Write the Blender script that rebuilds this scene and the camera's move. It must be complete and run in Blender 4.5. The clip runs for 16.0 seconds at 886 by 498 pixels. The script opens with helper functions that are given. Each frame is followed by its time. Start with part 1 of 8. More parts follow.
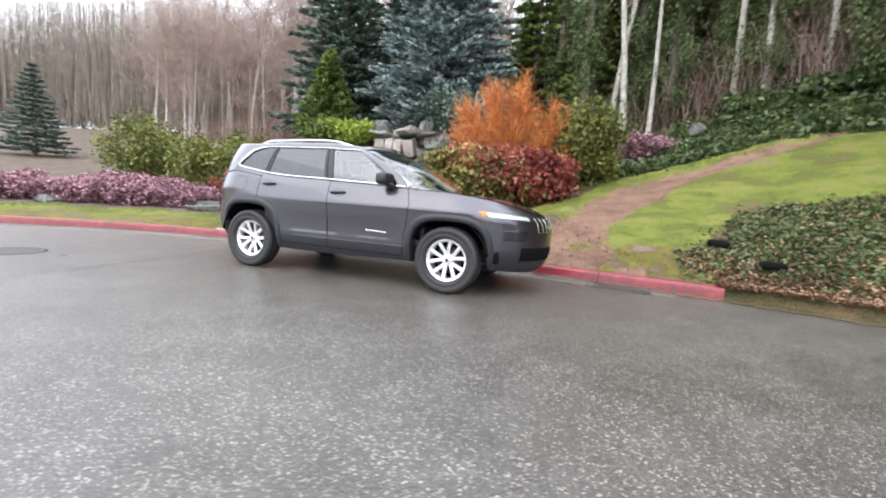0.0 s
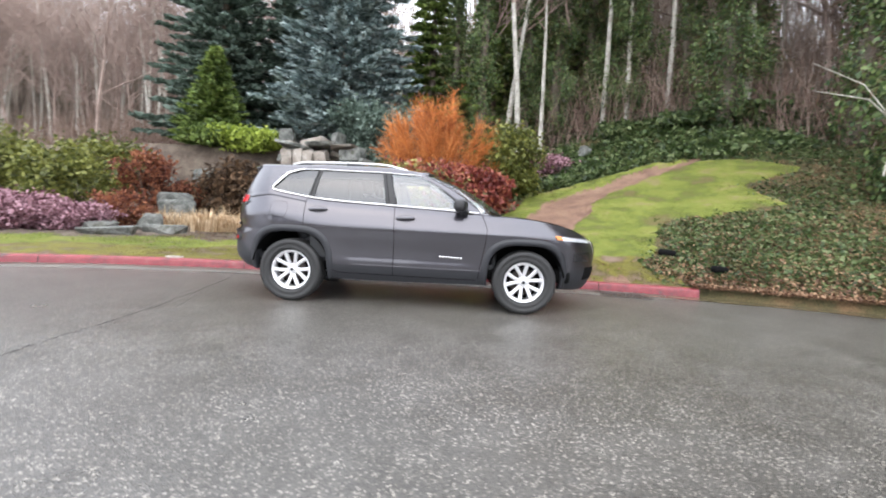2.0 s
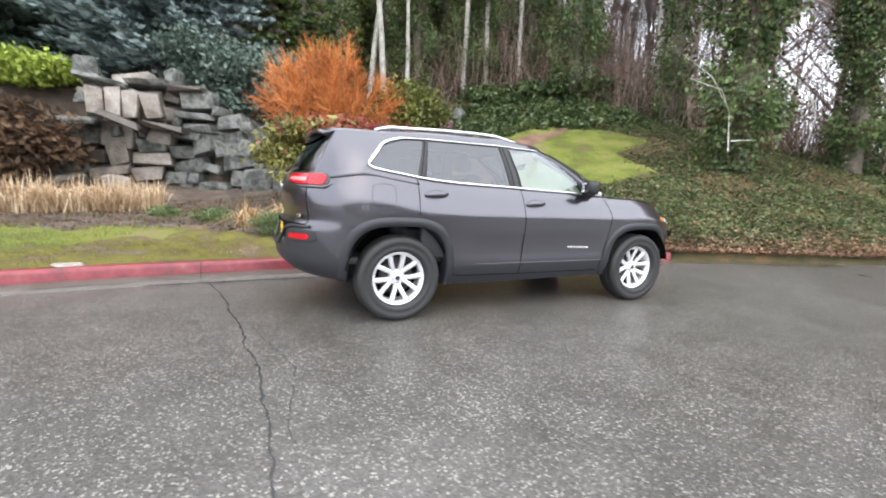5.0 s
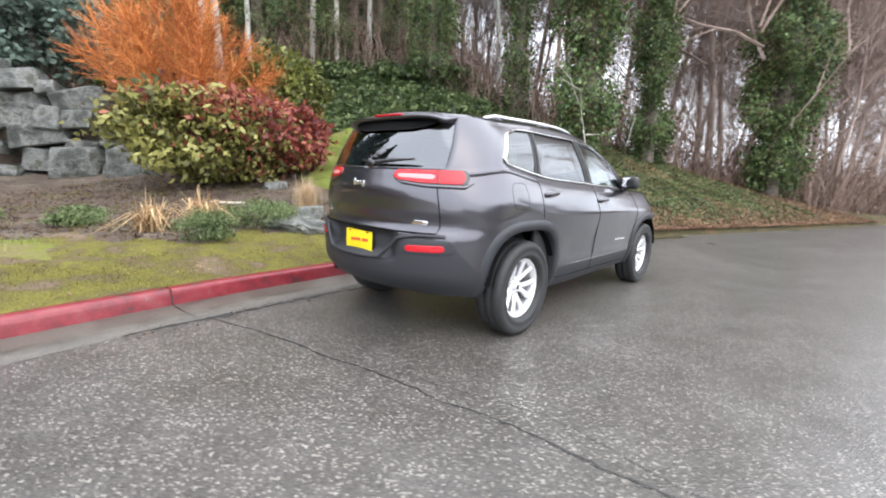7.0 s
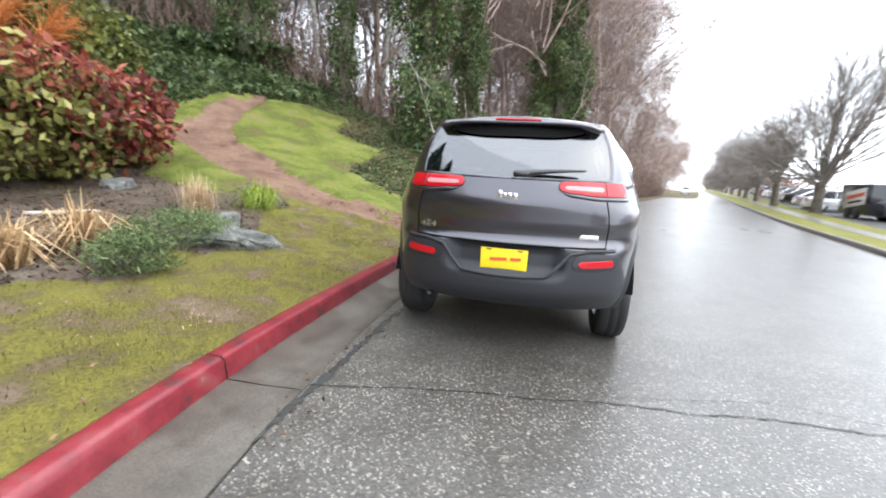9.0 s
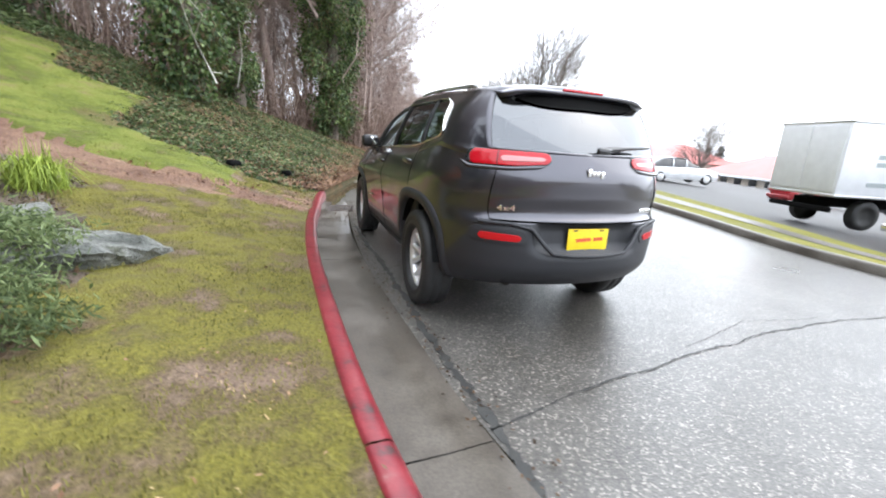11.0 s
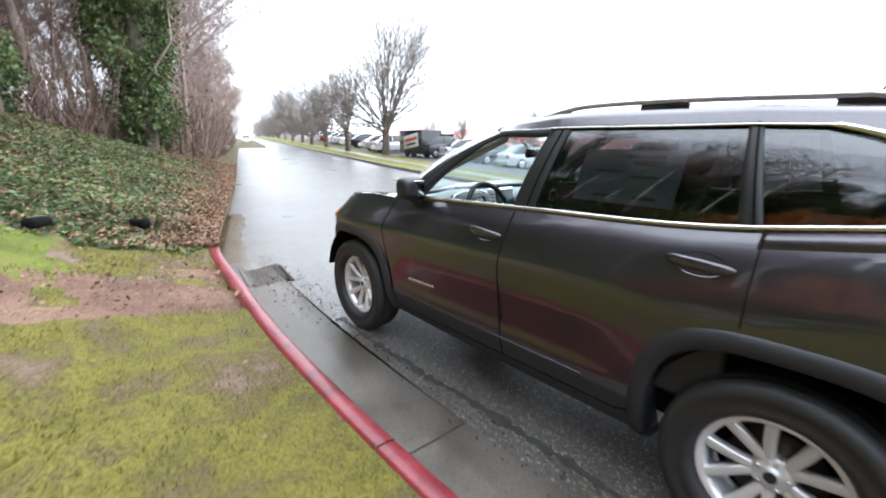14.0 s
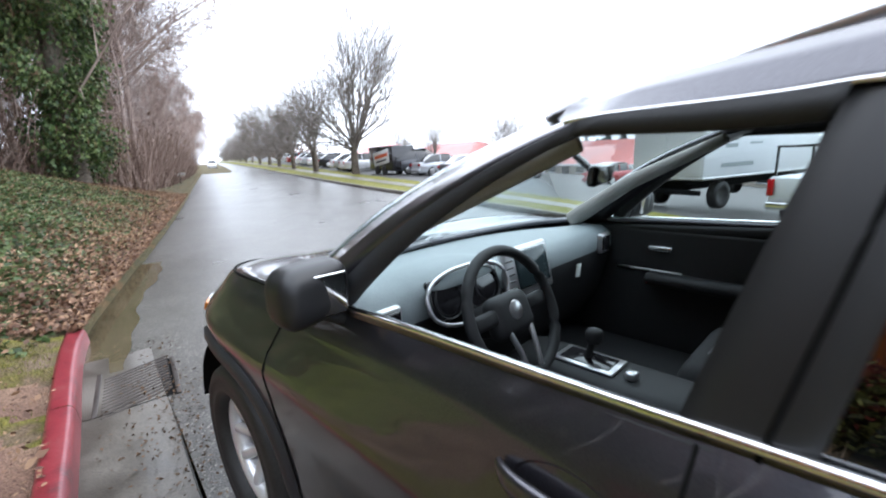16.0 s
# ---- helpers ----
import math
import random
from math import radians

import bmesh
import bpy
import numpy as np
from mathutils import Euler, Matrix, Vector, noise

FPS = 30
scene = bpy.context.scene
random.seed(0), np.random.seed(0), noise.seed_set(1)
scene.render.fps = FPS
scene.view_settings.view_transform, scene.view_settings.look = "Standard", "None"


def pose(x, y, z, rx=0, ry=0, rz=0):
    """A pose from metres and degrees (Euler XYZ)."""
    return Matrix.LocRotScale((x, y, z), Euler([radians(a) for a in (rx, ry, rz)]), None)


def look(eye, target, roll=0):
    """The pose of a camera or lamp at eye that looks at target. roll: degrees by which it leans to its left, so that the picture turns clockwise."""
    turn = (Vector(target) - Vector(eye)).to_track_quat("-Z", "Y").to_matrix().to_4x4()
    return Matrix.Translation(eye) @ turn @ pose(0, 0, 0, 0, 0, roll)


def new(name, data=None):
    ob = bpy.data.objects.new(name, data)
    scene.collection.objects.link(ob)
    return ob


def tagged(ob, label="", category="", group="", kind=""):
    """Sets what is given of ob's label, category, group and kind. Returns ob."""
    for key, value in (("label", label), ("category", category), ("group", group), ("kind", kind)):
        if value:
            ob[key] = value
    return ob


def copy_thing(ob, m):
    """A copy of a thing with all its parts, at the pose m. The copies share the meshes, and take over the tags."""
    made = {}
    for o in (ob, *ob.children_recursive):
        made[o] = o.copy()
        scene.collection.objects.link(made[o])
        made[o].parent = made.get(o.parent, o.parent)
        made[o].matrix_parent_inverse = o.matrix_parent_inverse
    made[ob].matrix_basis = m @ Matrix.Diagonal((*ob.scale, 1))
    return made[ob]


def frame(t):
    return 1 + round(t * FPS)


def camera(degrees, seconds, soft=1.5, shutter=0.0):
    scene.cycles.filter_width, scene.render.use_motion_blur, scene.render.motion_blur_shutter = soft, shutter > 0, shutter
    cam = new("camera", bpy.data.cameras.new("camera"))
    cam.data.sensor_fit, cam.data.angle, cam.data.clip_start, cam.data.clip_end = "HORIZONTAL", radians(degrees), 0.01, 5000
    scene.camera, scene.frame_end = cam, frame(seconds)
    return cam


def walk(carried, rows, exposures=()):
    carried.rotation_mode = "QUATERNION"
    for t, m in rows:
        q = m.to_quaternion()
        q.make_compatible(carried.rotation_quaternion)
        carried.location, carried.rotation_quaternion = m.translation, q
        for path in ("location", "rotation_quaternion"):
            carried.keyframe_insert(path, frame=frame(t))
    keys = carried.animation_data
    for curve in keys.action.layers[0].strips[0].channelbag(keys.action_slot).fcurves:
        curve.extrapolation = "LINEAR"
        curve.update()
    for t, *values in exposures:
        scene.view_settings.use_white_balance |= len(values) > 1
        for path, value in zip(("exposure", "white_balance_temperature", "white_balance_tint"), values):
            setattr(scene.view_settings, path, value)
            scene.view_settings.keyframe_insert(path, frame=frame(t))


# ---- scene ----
cam = camera(92.1, 16.0, soft=1.9, shutter=0.4)
PATH = [
    (0, (2.89, -5.143, 0.985), (2.203, -3.278, 0.767), 3.8),
    (0.5, (2.366, -5.458, 0.99), (1.854, -3.533, 0.818), 4.7),
    (1, (1.768, -5.641, 0.987), (1.383, -3.685, 0.833), 4.3),
    (1.5, (1.17, -5.744, 1.0), (0.942, -3.761, 0.883), 4.7),
    (2, (0.595, -5.722, 1.046), (0.519, -3.729, 0.904), 3.0),
    (2.5, (0.053, -5.631, 1.107), (0.243, -3.643, 1.007), 1.2),
    (3, (-0.509, -5.484, 1.142), (-0.157, -3.515, 1.133), 0.9),
    (3.5, (-1.026, -5.278, 1.142), (-0.703, -3.31, 0.993), 3.0),
    (4, (-1.539, -5.014, 1.17), (-0.999, -3.106, 0.91), -0.3),
    (4.2, (-1.724, -4.866, 1.15), (-1.141, -2.967, 0.917), -0.7),
    (6.3, (-3.549, -3.142, 1.196), (-2.297, -1.646, 0.754), 4.9),
    (6.5, (-3.713, -2.962, 1.154), (-2.398, -1.51, 0.749), 3.0),
    (7, (-4.114, -2.502, 1.179), (-2.643, -1.19, 0.839), 2.9),
    (7.5, (-4.46, -1.963, 1.18), (-2.879, -0.8, 0.796), 1.5),
    (8, (-4.698, -1.38, 1.186), (-3.003, -0.373, 0.849), 2.3),
    (8.5, (-4.847, -0.82, 1.213), (-3.003, -0.141, 0.842), 0.7),
    (9, (-4.948, -0.236, 1.194), (-3.029, 0.216, 0.858), 3.4),
    (9.5, (-4.962, 0.281, 1.156), (-2.999, 0.432, 0.801), 5.3),
    (10, (-4.862, 0.825, 1.145), (-2.913, 0.881, 0.7), 6.1),
    (10.2, (-4.801, 1.028, 1.145), (-2.852, 0.855, 0.729), 7.0),
    (12.3, (-3.327, 2.58, 1.413), (-1.641, 1.617, 0.934), 1.3),
    (12.5, (-3.122, 2.651, 1.407), (-1.489, 1.562, 1.023), 1.7),
    (13, (-2.603, 2.726, 1.437), (-1.055, 1.544, 0.98), 0.8),
    (13.5, (-2.03, 2.627, 1.46), (-0.436, 1.481, 1.077), 0.5),
    (14, (-1.525, 2.493, 1.492), (-0.072, 1.212, 0.994), 0.4),
    (14.5, (-1.137, 2.224, 1.507), (0.306, 0.889, 1.138), -3.2),
    (15, (-0.757, 1.93, 1.532), (0.573, 0.454, 1.301), -3.4),
    (15.5, (-0.49, 1.64, 1.536), (0.839, 0.172, 1.254), -2.5),
    (16, (-0.28, 1.324, 1.49), (1.116, -0.04, 1.052), -2.5),
]
walk(cam, [(t, look(eye, target, roll)) for t, eye, target, roll in PATH], [(0, 1.56, 6480, 10), (4, 1.58, 6480, 10), (6.5, 1.62, 6450, 10), (8, 1.75, 6400, 9), (9.5, 1.6, 6380, 8), (10.2, 1.6, 6360, 8), (12.5, 1.66, 6250, 8), (14.5, 1.75, 6150, 8), (15.4, 1.55, 6080, 8), (16, 1.4, 6050, 9)])

# ---- daylight: an overcast, wet winter day ----
world = bpy.data.worlds.new("overcast_sky")
scene.world = world
world.use_nodes = True
wn, wl = world.node_tree.nodes, world.node_tree.links
sky = wn.new("ShaderNodeTexSky")
sky.sky_type, sky.sun_disc = "NISHITA", False
sky.sun_elevation, sky.sun_rotation, sky.air_density, sky.dust_density = radians(48), radians(200), 1.0, 4.0
veil = wn.new("ShaderNodeMix")
veil.data_type = "RGBA"
veil.inputs[0].default_value = 0.86
veil.inputs[7].default_value = (10.0, 10.5, 11.5, 1)
wl.new(sky.outputs[0], veil.inputs[6])
wl.new(veil.outputs[2], wn["Background"].inputs[0])
wn["Background"].inputs[1].default_value = 0.115
sun = new("sun", bpy.data.lights.new("sun", "SUN"))
sun.data.energy, sun.data.angle, sun.data.color = 0.7, radians(110), (1, 0.99, 0.97)
sun.matrix_world = look((8, -14, 30), (0, 0, 0))


# ---- materials ----
def nodes_of(name):
    m = bpy.data.materials.new(name)
    m.use_nodes = True
    return m, m.node_tree.nodes, m.node_tree.links, m.node_tree.nodes["Principled BSDF"]


def ramp(n, l, source, stops, mode="LINEAR"):
    r = n.new("ShaderNodeValToRGB")
    r.color_ramp.interpolation = mode
    while len(r.color_ramp.elements) < len(stops):
        r.color_ramp.elements.new(0.5)
    for e, (p, c) in zip(r.color_ramp.elements, stops):
        e.position, e.color = p, (*c, 1) if len(c) == 3 else c
    l.new(source, r.inputs[0])
    return r


def coords(n, l, local=False):
    c = n.new("ShaderNodeTexCoord")
    if local:
        return c.outputs["Object"]
    g = n.new("ShaderNodeNewGeometry")
    return g.outputs["Position"]


def noise_tex(n, l, at, scale, detail=4, rough=0.55):
    t = n.new("ShaderNodeTexNoise")
    t.inputs["Scale"].default_value, t.inputs["Detail"].default_value, t.inputs["Roughness"].default_value = scale, detail, rough
    l.new(at, t.inputs["Vector"])
    return t


def mix(n, l, fac, a, b, mode="MIX"):
    m = n.new("ShaderNodeMix")
    m.data_type, m.blend_type = "RGBA", mode
    for s, v in ((0, fac), (6, a), (7, b)):
        if isinstance(v, bpy.types.NodeSocket):
            l.new(v, m.inputs[s])
        else:
            m.inputs[s].default_value = v if s == 0 else (*v, 1)
    return m.outputs[2]


def bump(n, l, height_socket, bsdf, strength=0.3, distance=0.01):
    b = n.new("ShaderNodeBump")
    b.inputs["Strength"].default_value, b.inputs["Distance"].default_value = strength, distance
    l.new(height_socket, b.inputs["Height"])
    l.new(b.outputs[0], bsdf.inputs["Normal"])


def surface(name, colours, scale=3.0, fine=40.0, rough=(0.5, 0.8), relief=0.3, depth=0.01, metal=0.0, local=False, spread=0.15, specular=0.5, span=(0.3, 0.7)):
    """A worn surface: broad stains, fine grain and relief."""
    m, n, l, b = nodes_of(name)
    at = coords(n, l, local)
    broad, grain = noise_tex(n, l, at, scale, 5, 0.6), noise_tex(n, l, at, fine, 3, 0.6)
    stops = [(span[0] + (span[1] - span[0]) * i / max(1, len(colours) - 1), c) for i, c in enumerate(colours)]
    base = ramp(n, l, broad.outputs[0], stops).outputs[0]
    speck = ramp(n, l, grain.outputs[0], [(0.3, (1 - spread,) * 3), (0.7, (1 + spread,) * 3)]).outputs[0]
    l.new(mix(n, l, 1.0, base, speck, "MULTIPLY"), b.inputs["Base Color"])
    r = ramp(n, l, broad.outputs[0], [(0.3, (rough[0],) * 3), (0.7, (rough[1],) * 3)])
    l.new(r.outputs[0], b.inputs["Roughness"])
    b.inputs["Metallic"].default_value = metal
    b.inputs["Specular IOR Level"].default_value = specular
    if relief:
        bump(n, l, grain.outputs[0], b, relief, depth)
    return m


def leafy(name, colours, rough=0.55, spread=0.5, glow_through=0.25):
    """Foliage: each leaf or clump takes its own tone, broad patches differ too."""
    m, n, l, b = nodes_of(name)
    g = n.new("ShaderNodeNewGeometry")
    broad = noise_tex(n, l, g.outputs["Position"], 0.9, 3)
    add = n.new("ShaderNodeMath")
    add.operation = "MULTIPLY_ADD"
    l.new(g.outputs["Random Per Island"], add.inputs[0])
    add.inputs[1].default_value = spread
    l.new(broad.outputs[0], add.inputs[2])
    shift = n.new("ShaderNodeMath")
    shift.operation = "SUBTRACT"
    l.new(add.outputs[0], shift.inputs[0])
    shift.inputs[1].default_value = spread / 2
    stops = [(0.28 + 0.46 * i / max(1, len(colours) - 1), c) for i, c in enumerate(colours)]
    base = ramp(n, l, shift.outputs[0], stops).outputs[0]
    l.new(base, b.inputs["Base Color"])
    b.inputs["Roughness"].default_value = rough
    b.inputs["Specular IOR Level"].default_value = 0.35
    tr = n.new("ShaderNodeBsdfTranslucent")
    l.new(base, tr.inputs[0])
    ms = n.new("ShaderNodeMixShader")
    ms.inputs[0].default_value = glow_through
    l.new(b.outputs[0], ms.inputs[1])
    l.new(tr.outputs[0], ms.inputs[2])
    l.new(ms.outputs[0], n["Material Output"].inputs[0])
    return m


def plain(name, colour, rough=0.5, metal=0.0, grain=0.06, scale=60.0, coat=0.0, relief=0.0):
    m, n, l, b = nodes_of(name)
    at = coords(n, l, True)
    t = noise_tex(n, l, at, scale, 3)
    c = ramp(n, l, t.outputs[0], [(0.3, tuple(v * (1 - grain) for v in colour)), (0.7, tuple(v * (1 + grain) for v in colour))])
    l.new(c.outputs[0], b.inputs["Base Color"])
    b.inputs["Roughness"].default_value, b.inputs["Metallic"].default_value = rough, metal
    b.inputs["Coat Weight"].default_value, b.inputs["Coat Roughness"].default_value = coat, 0.04
    if relief:
        bump(n, l, t.outputs[0], b, relief, 0.002)
    return m


def glass(name, tint, rough=0.0, index=1.55):
    """A thin pane: clear or tinted, mirror-like at a slant."""
    m, n, l, b = nodes_of(name)
    n.remove(b)
    t, g, f, ms = n.new("ShaderNodeBsdfTransparent"), n.new("ShaderNodeBsdfGlossy"), n.new("ShaderNodeLayerWeight"), n.new("ShaderNodeMixShader")
    t.inputs[0].default_value = (*tint, 1)
    g.inputs["Roughness"].default_value, g.inputs[0].default_value = rough, (0.95, 0.97, 1, 1)
    f.inputs["Blend"].default_value = 0.5
    low = ((index - 1) / (index + 1)) ** 2
    steep, gloss = n.new("ShaderNodeMath"), n.new("ShaderNodeMath")
    steep.operation, gloss.operation = "POWER", "MULTIPLY_ADD"
    l.new(f.outputs["Facing"], steep.inputs[0])
    steep.inputs[1].default_value = 4.5
    l.new(steep.outputs[0], gloss.inputs[0])
    gloss.inputs[1].default_value, gloss.inputs[2].default_value = 1 - low, low
    l.new(gloss.outputs[0], ms.inputs[0])
    l.new(t.outputs[0], ms.inputs[1])
    l.new(g.outputs[0], ms.inputs[2])
    l.new(ms.outputs[0], n["Material Output"].inputs[0])
    return m


def asphalt_material():
    m, n, l, b = nodes_of("wet_asphalt")
    at = coords(n, l)
    v = n.new("ShaderNodeTexVoronoi")
    v.inputs["Scale"].default_value = 105
    l.new(at, v.inputs["Vector"])
    stones = ramp(n, l, v.outputs["Color"], [(0.0, (0.052, 0.05, 0.047)), (0.5, (0.085, 0.081, 0.076)), (0.87, (0.11, 0.105, 0.097)), (0.96, (0.3, 0.285, 0.26))])
    sep = n.new("ShaderNodeSeparateColor")
    l.new(v.outputs["Color"], sep.inputs[0])
    l.new(sep.outputs[0], stones.inputs[0])
    broad, mid = noise_tex(n, l, at, 0.35, 4), noise_tex(n, l, at, 2.4, 5, 0.65)
    dim = ramp(n, l, broad.outputs[0], [(0.3, (0.88, 0.87, 0.85)), (0.7, (1.08, 1.07, 1.05))]).outputs[0]
    spot = ramp(n, l, mid.outputs[0], [(0.32, (0.74, 0.72, 0.69)), (0.68, (1.16, 1.15, 1.14))]).outputs[0]
    l.new(mix(n, l, 1.0, mix(n, l, 1.0, stones.outputs[0], dim, "MULTIPLY"), spot, "MULTIPLY"), b.inputs["Base Color"])
    wet = ramp(n, l, broad.outputs[0], [(0.2, (0.25,) * 3), (0.8, (0.35,) * 3)])
    l.new(wet.outputs[0], b.inputs["Roughness"])
    b.inputs["Specular IOR Level"].default_value = 0.55
    bump(n, l, v.outputs["Distance"], b, 0.32, 0.006)
    return m


def red_paint_material():
    m, n, l, b = nodes_of("worn_red_kerb_paint")
    at = coords(n, l)
    t, fine = noise_tex(n, l, at, 5.5, 7, 0.7), noise_tex(n, l, at, 60, 3)
    worn = ramp(n, l, t.outputs[0], [(0.34, (0.055, 0.032, 0.03)), (0.41, (0.15, 0.017, 0.024)), (0.56, (0.215, 0.026, 0.034)), (0.66, (0.21, 0.05, 0.052)), (0.74, (0.25, 0.14, 0.125))])
    l.new(worn.outputs[0], b.inputs["Base Color"])
    b.inputs["Roughness"].default_value = 0.29
    bump(n, l, fine.outputs[0], b, 0.35, 0.004)
    return m


def car_paint_material():
    m, n, l, b = nodes_of("granite_grey_car_paint")
    at = coords(n, l, True)
    flake, grime = noise_tex(n, l, at, 900, 2), noise_tex(n, l, at, 3.0, 6, 0.65)
    c = ramp(n, l, flake.outputs[0], [(0.35, (0.046, 0.044, 0.053)), (0.65, (0.086, 0.082, 0.096))]).outputs[0]
    l.new(c, b.inputs["Base Color"])
    b.inputs["Metallic"].default_value = 0.9
    b.inputs["Coat IOR"].default_value = 1.6
    r = ramp(n, l, grime.outputs[0], [(0.35, (0.3,) * 3), (0.7, (0.38,) * 3)])
    l.new(r.outputs[0], b.inputs["Roughness"])
    b.inputs["Coat Weight"].default_value = 1.0
    cr = ramp(n, l, grime.outputs[0], [(0.35, (0.015,) * 3), (0.75, (0.06,) * 3)])
    l.new(cr.outputs[0], b.inputs["Coat Roughness"])
    drops = n.new("ShaderNodeTexVoronoi")
    drops.inputs["Scale"].default_value = 130
    l.new(at, drops.inputs["Vector"])
    d = ramp(n, l, drops.outputs["Distance"], [(0.0, (1,) * 3), (0.3, (0,) * 3)])
    bump(n, l, d.outputs[0], b, 0.03, 0.001)
    return m


ASPHALT = asphalt_material()
RED_PAINT = red_paint_material()
LOT_ASPHALT = surface("damp_car_park_asphalt", [(0.045, 0.045, 0.044), (0.075, 0.074, 0.072), (0.1, 0.098, 0.094)], 0.5, 60, (0.55, 0.75), 0.3, 0.004, specular=0.3)
CONCRETE = surface("damp_gutter_concrete", [(0.045, 0.037, 0.029), (0.085, 0.073, 0.059), (0.125, 0.11, 0.092)], 2.6, 90, (0.3, 0.6), 0.4, 0.004, spread=0.3)
CRACK = surface("crack_shadowed_tar", [(0.02, 0.02, 0.02), (0.05, 0.05, 0.045)], 9, 80)
LAWN = surface("winter_lawn", [(0.146, 0.122, 0.0488), (0.122, 0.144, 0.0293), (0.171, 0.201, 0.039), (0.207, 0.22, 0.0512), (0.232, 0.201, 0.0854)], 1.1, 120, (0.7, 0.95), 0.9, 0.03, spread=0.4, specular=0.2, span=(0.34, 0.66))
STRIP_GRASS = surface("yellow_green_strip", [(0.12, 0.12, 0.03), (0.175, 0.17, 0.035), (0.23, 0.21, 0.05)], 0.8, 60, (0.7, 0.95), 0.8, 0.03, spread=0.35, specular=0.2)
MOSS = surface("mossy_verge", [(0.17, 0.12, 0.085), (0.12, 0.095, 0.04), (0.14, 0.125, 0.028), (0.175, 0.158, 0.03), (0.135, 0.115, 0.034), (0.145, 0.105, 0.06), (0.21, 0.15, 0.11)], 1.7, 55, (0.6, 0.95), 0.9, 0.04, spread=0.4, specular=0.25, span=(0.33, 0.67))
BARK_CHIPS = surface("bark_chip_path", [(0.138, 0.0775, 0.0562), (0.237, 0.144, 0.103), (0.3, 0.2, 0.138)], 1.8, 75, (0.6, 0.95), 1.0, 0.03, spread=0.45, specular=0.2)
SOIL = surface("garden_mulch", [(0.068, 0.053, 0.042), (0.13, 0.1, 0.078), (0.19, 0.155, 0.122)], 2.2, 50, (0.6, 0.95), 1.0, 0.04, spread=0.45, specular=0.2)
LITTER = surface("leaf_litter", [(0.06, 0.055, 0.025), (0.10, 0.085, 0.04), (0.19, 0.12, 0.065)], 2.0, 45, (0.6, 0.95), 1.0, 0.05, spread=0.5, specular=0.2)
ROCK = surface("grey_quarry_stone", [(0.048, 0.0528, 0.044), (0.112, 0.118, 0.106), (0.216, 0.22, 0.204), (0.088, 0.092, 0.068)], 2.6, 26, (0.4, 0.75), 1.0, 0.06, spread=0.35, span=(0.36, 0.64))
PALE_ROCK = surface("pale_waterfall_stone", [(0.13, 0.1, 0.08), (0.27, 0.235, 0.2), (0.38, 0.35, 0.31)], 1.9, 22, (0.4, 0.75), 0.8, 0.03, spread=0.25)
DARK_ROCK = surface("dark_wet_stone", [(0.035, 0.028, 0.02), (0.07, 0.058, 0.045), (0.11, 0.09, 0.07)], 1.9, 22, (0.3, 0.6), 0.8, 0.03, spread=0.3)
BARK = surface("rough_brown_bark", [(0.07, 0.055, 0.042), (0.13, 0.105, 0.082), (0.2, 0.175, 0.14)], 5, 35, (0.7, 0.95), 1.0, 0.02, spread=0.4)
PALE_BARK = surface("pale_alder_bark", [(0.24, 0.225, 0.19), (0.4, 0.38, 0.335), (0.53, 0.51, 0.46)], 3.5, 30, (0.6, 0.9), 0.6, 0.01, spread=0.3)
TWIG = surface("bare_twigs", [(0.19, 0.135, 0.112), (0.3, 0.222, 0.19), (0.4, 0.318, 0.275)], 1.0, 30, (0.7, 0.95), 0)
PAINT = car_paint_material()
CLADDING = plain("charcoal_textured_plastic", (0.02, 0.021, 0.025), 0.5, 0, 0.15, 500, relief=0.15)
GLOSS_BLACK = plain("gloss_black_trim", (0.012, 0.012, 0.014), 0.12, coat=0.5)
PILLAR = plain("satin_black_pillar", (0.012, 0.012, 0.013), 0.45)
RUBBER = plain("tyre_rubber", (0.018, 0.018, 0.018), 0.6, 0, 0.3, 90, relief=0.3)
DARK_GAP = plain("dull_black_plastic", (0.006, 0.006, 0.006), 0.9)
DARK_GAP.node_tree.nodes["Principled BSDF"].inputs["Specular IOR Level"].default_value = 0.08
ALLOY = plain("machined_alloy", (0.8, 0.8, 0.81), 0.3, 0.55, 0.05, 200)
CHROME = plain("bright_chrome", (0.8, 0.8, 0.8), 0.12, 1.0, 0.02)
SATIN = plain("satin_silver", (0.68, 0.68, 0.69), 0.28, 0.85, 0.03)
TAIL_RED = plain("red_lamp_lens", (0.45, 0.004, 0.012), 0.16, 0, 0.1, 140, coat=0.1)
TAIL_CLEAR = plain("clear_lamp_lens", (0.62, 0.27, 0.27), 0.15, 0, 0.1, 140, coat=0.3)
HEAD_CLEAR = plain("headlamp_lens", (0.6, 0.62, 0.65), 0.08, 0.3, 0.2, 30, coat=0.8)
AMBER = plain("amber_lens", (0.6, 0.2, 0.03), 0.2, coat=0.5)
YELLOW = plain("yellow_paper_plate", (0.85, 0.62, 0.01), 0.55, 0, 0.06, 30)
RED_INK = plain("red_ink", (0.6, 0.1, 0.03), 0.6)
CLEAR_GLASS = glass("clear_glass", (0.68, 0.77, 0.765), 0.0, 2.2)
TINT_GLASS = glass("privacy_glass", (0.13, 0.142, 0.147), 0.0, 1.9)
REAR_GLASS = glass("dark_rear_glass", (0.06, 0.065, 0.07), 0.0, 2.3)
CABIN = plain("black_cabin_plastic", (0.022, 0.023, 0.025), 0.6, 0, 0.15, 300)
# slate lightened to carry the daylight on the dashboard's top
DASH_TOP = plain("lit_slate_dashboard", (0.27, 0.31, 0.32), 0.62, 0, 0.12, 300, relief=0.2)
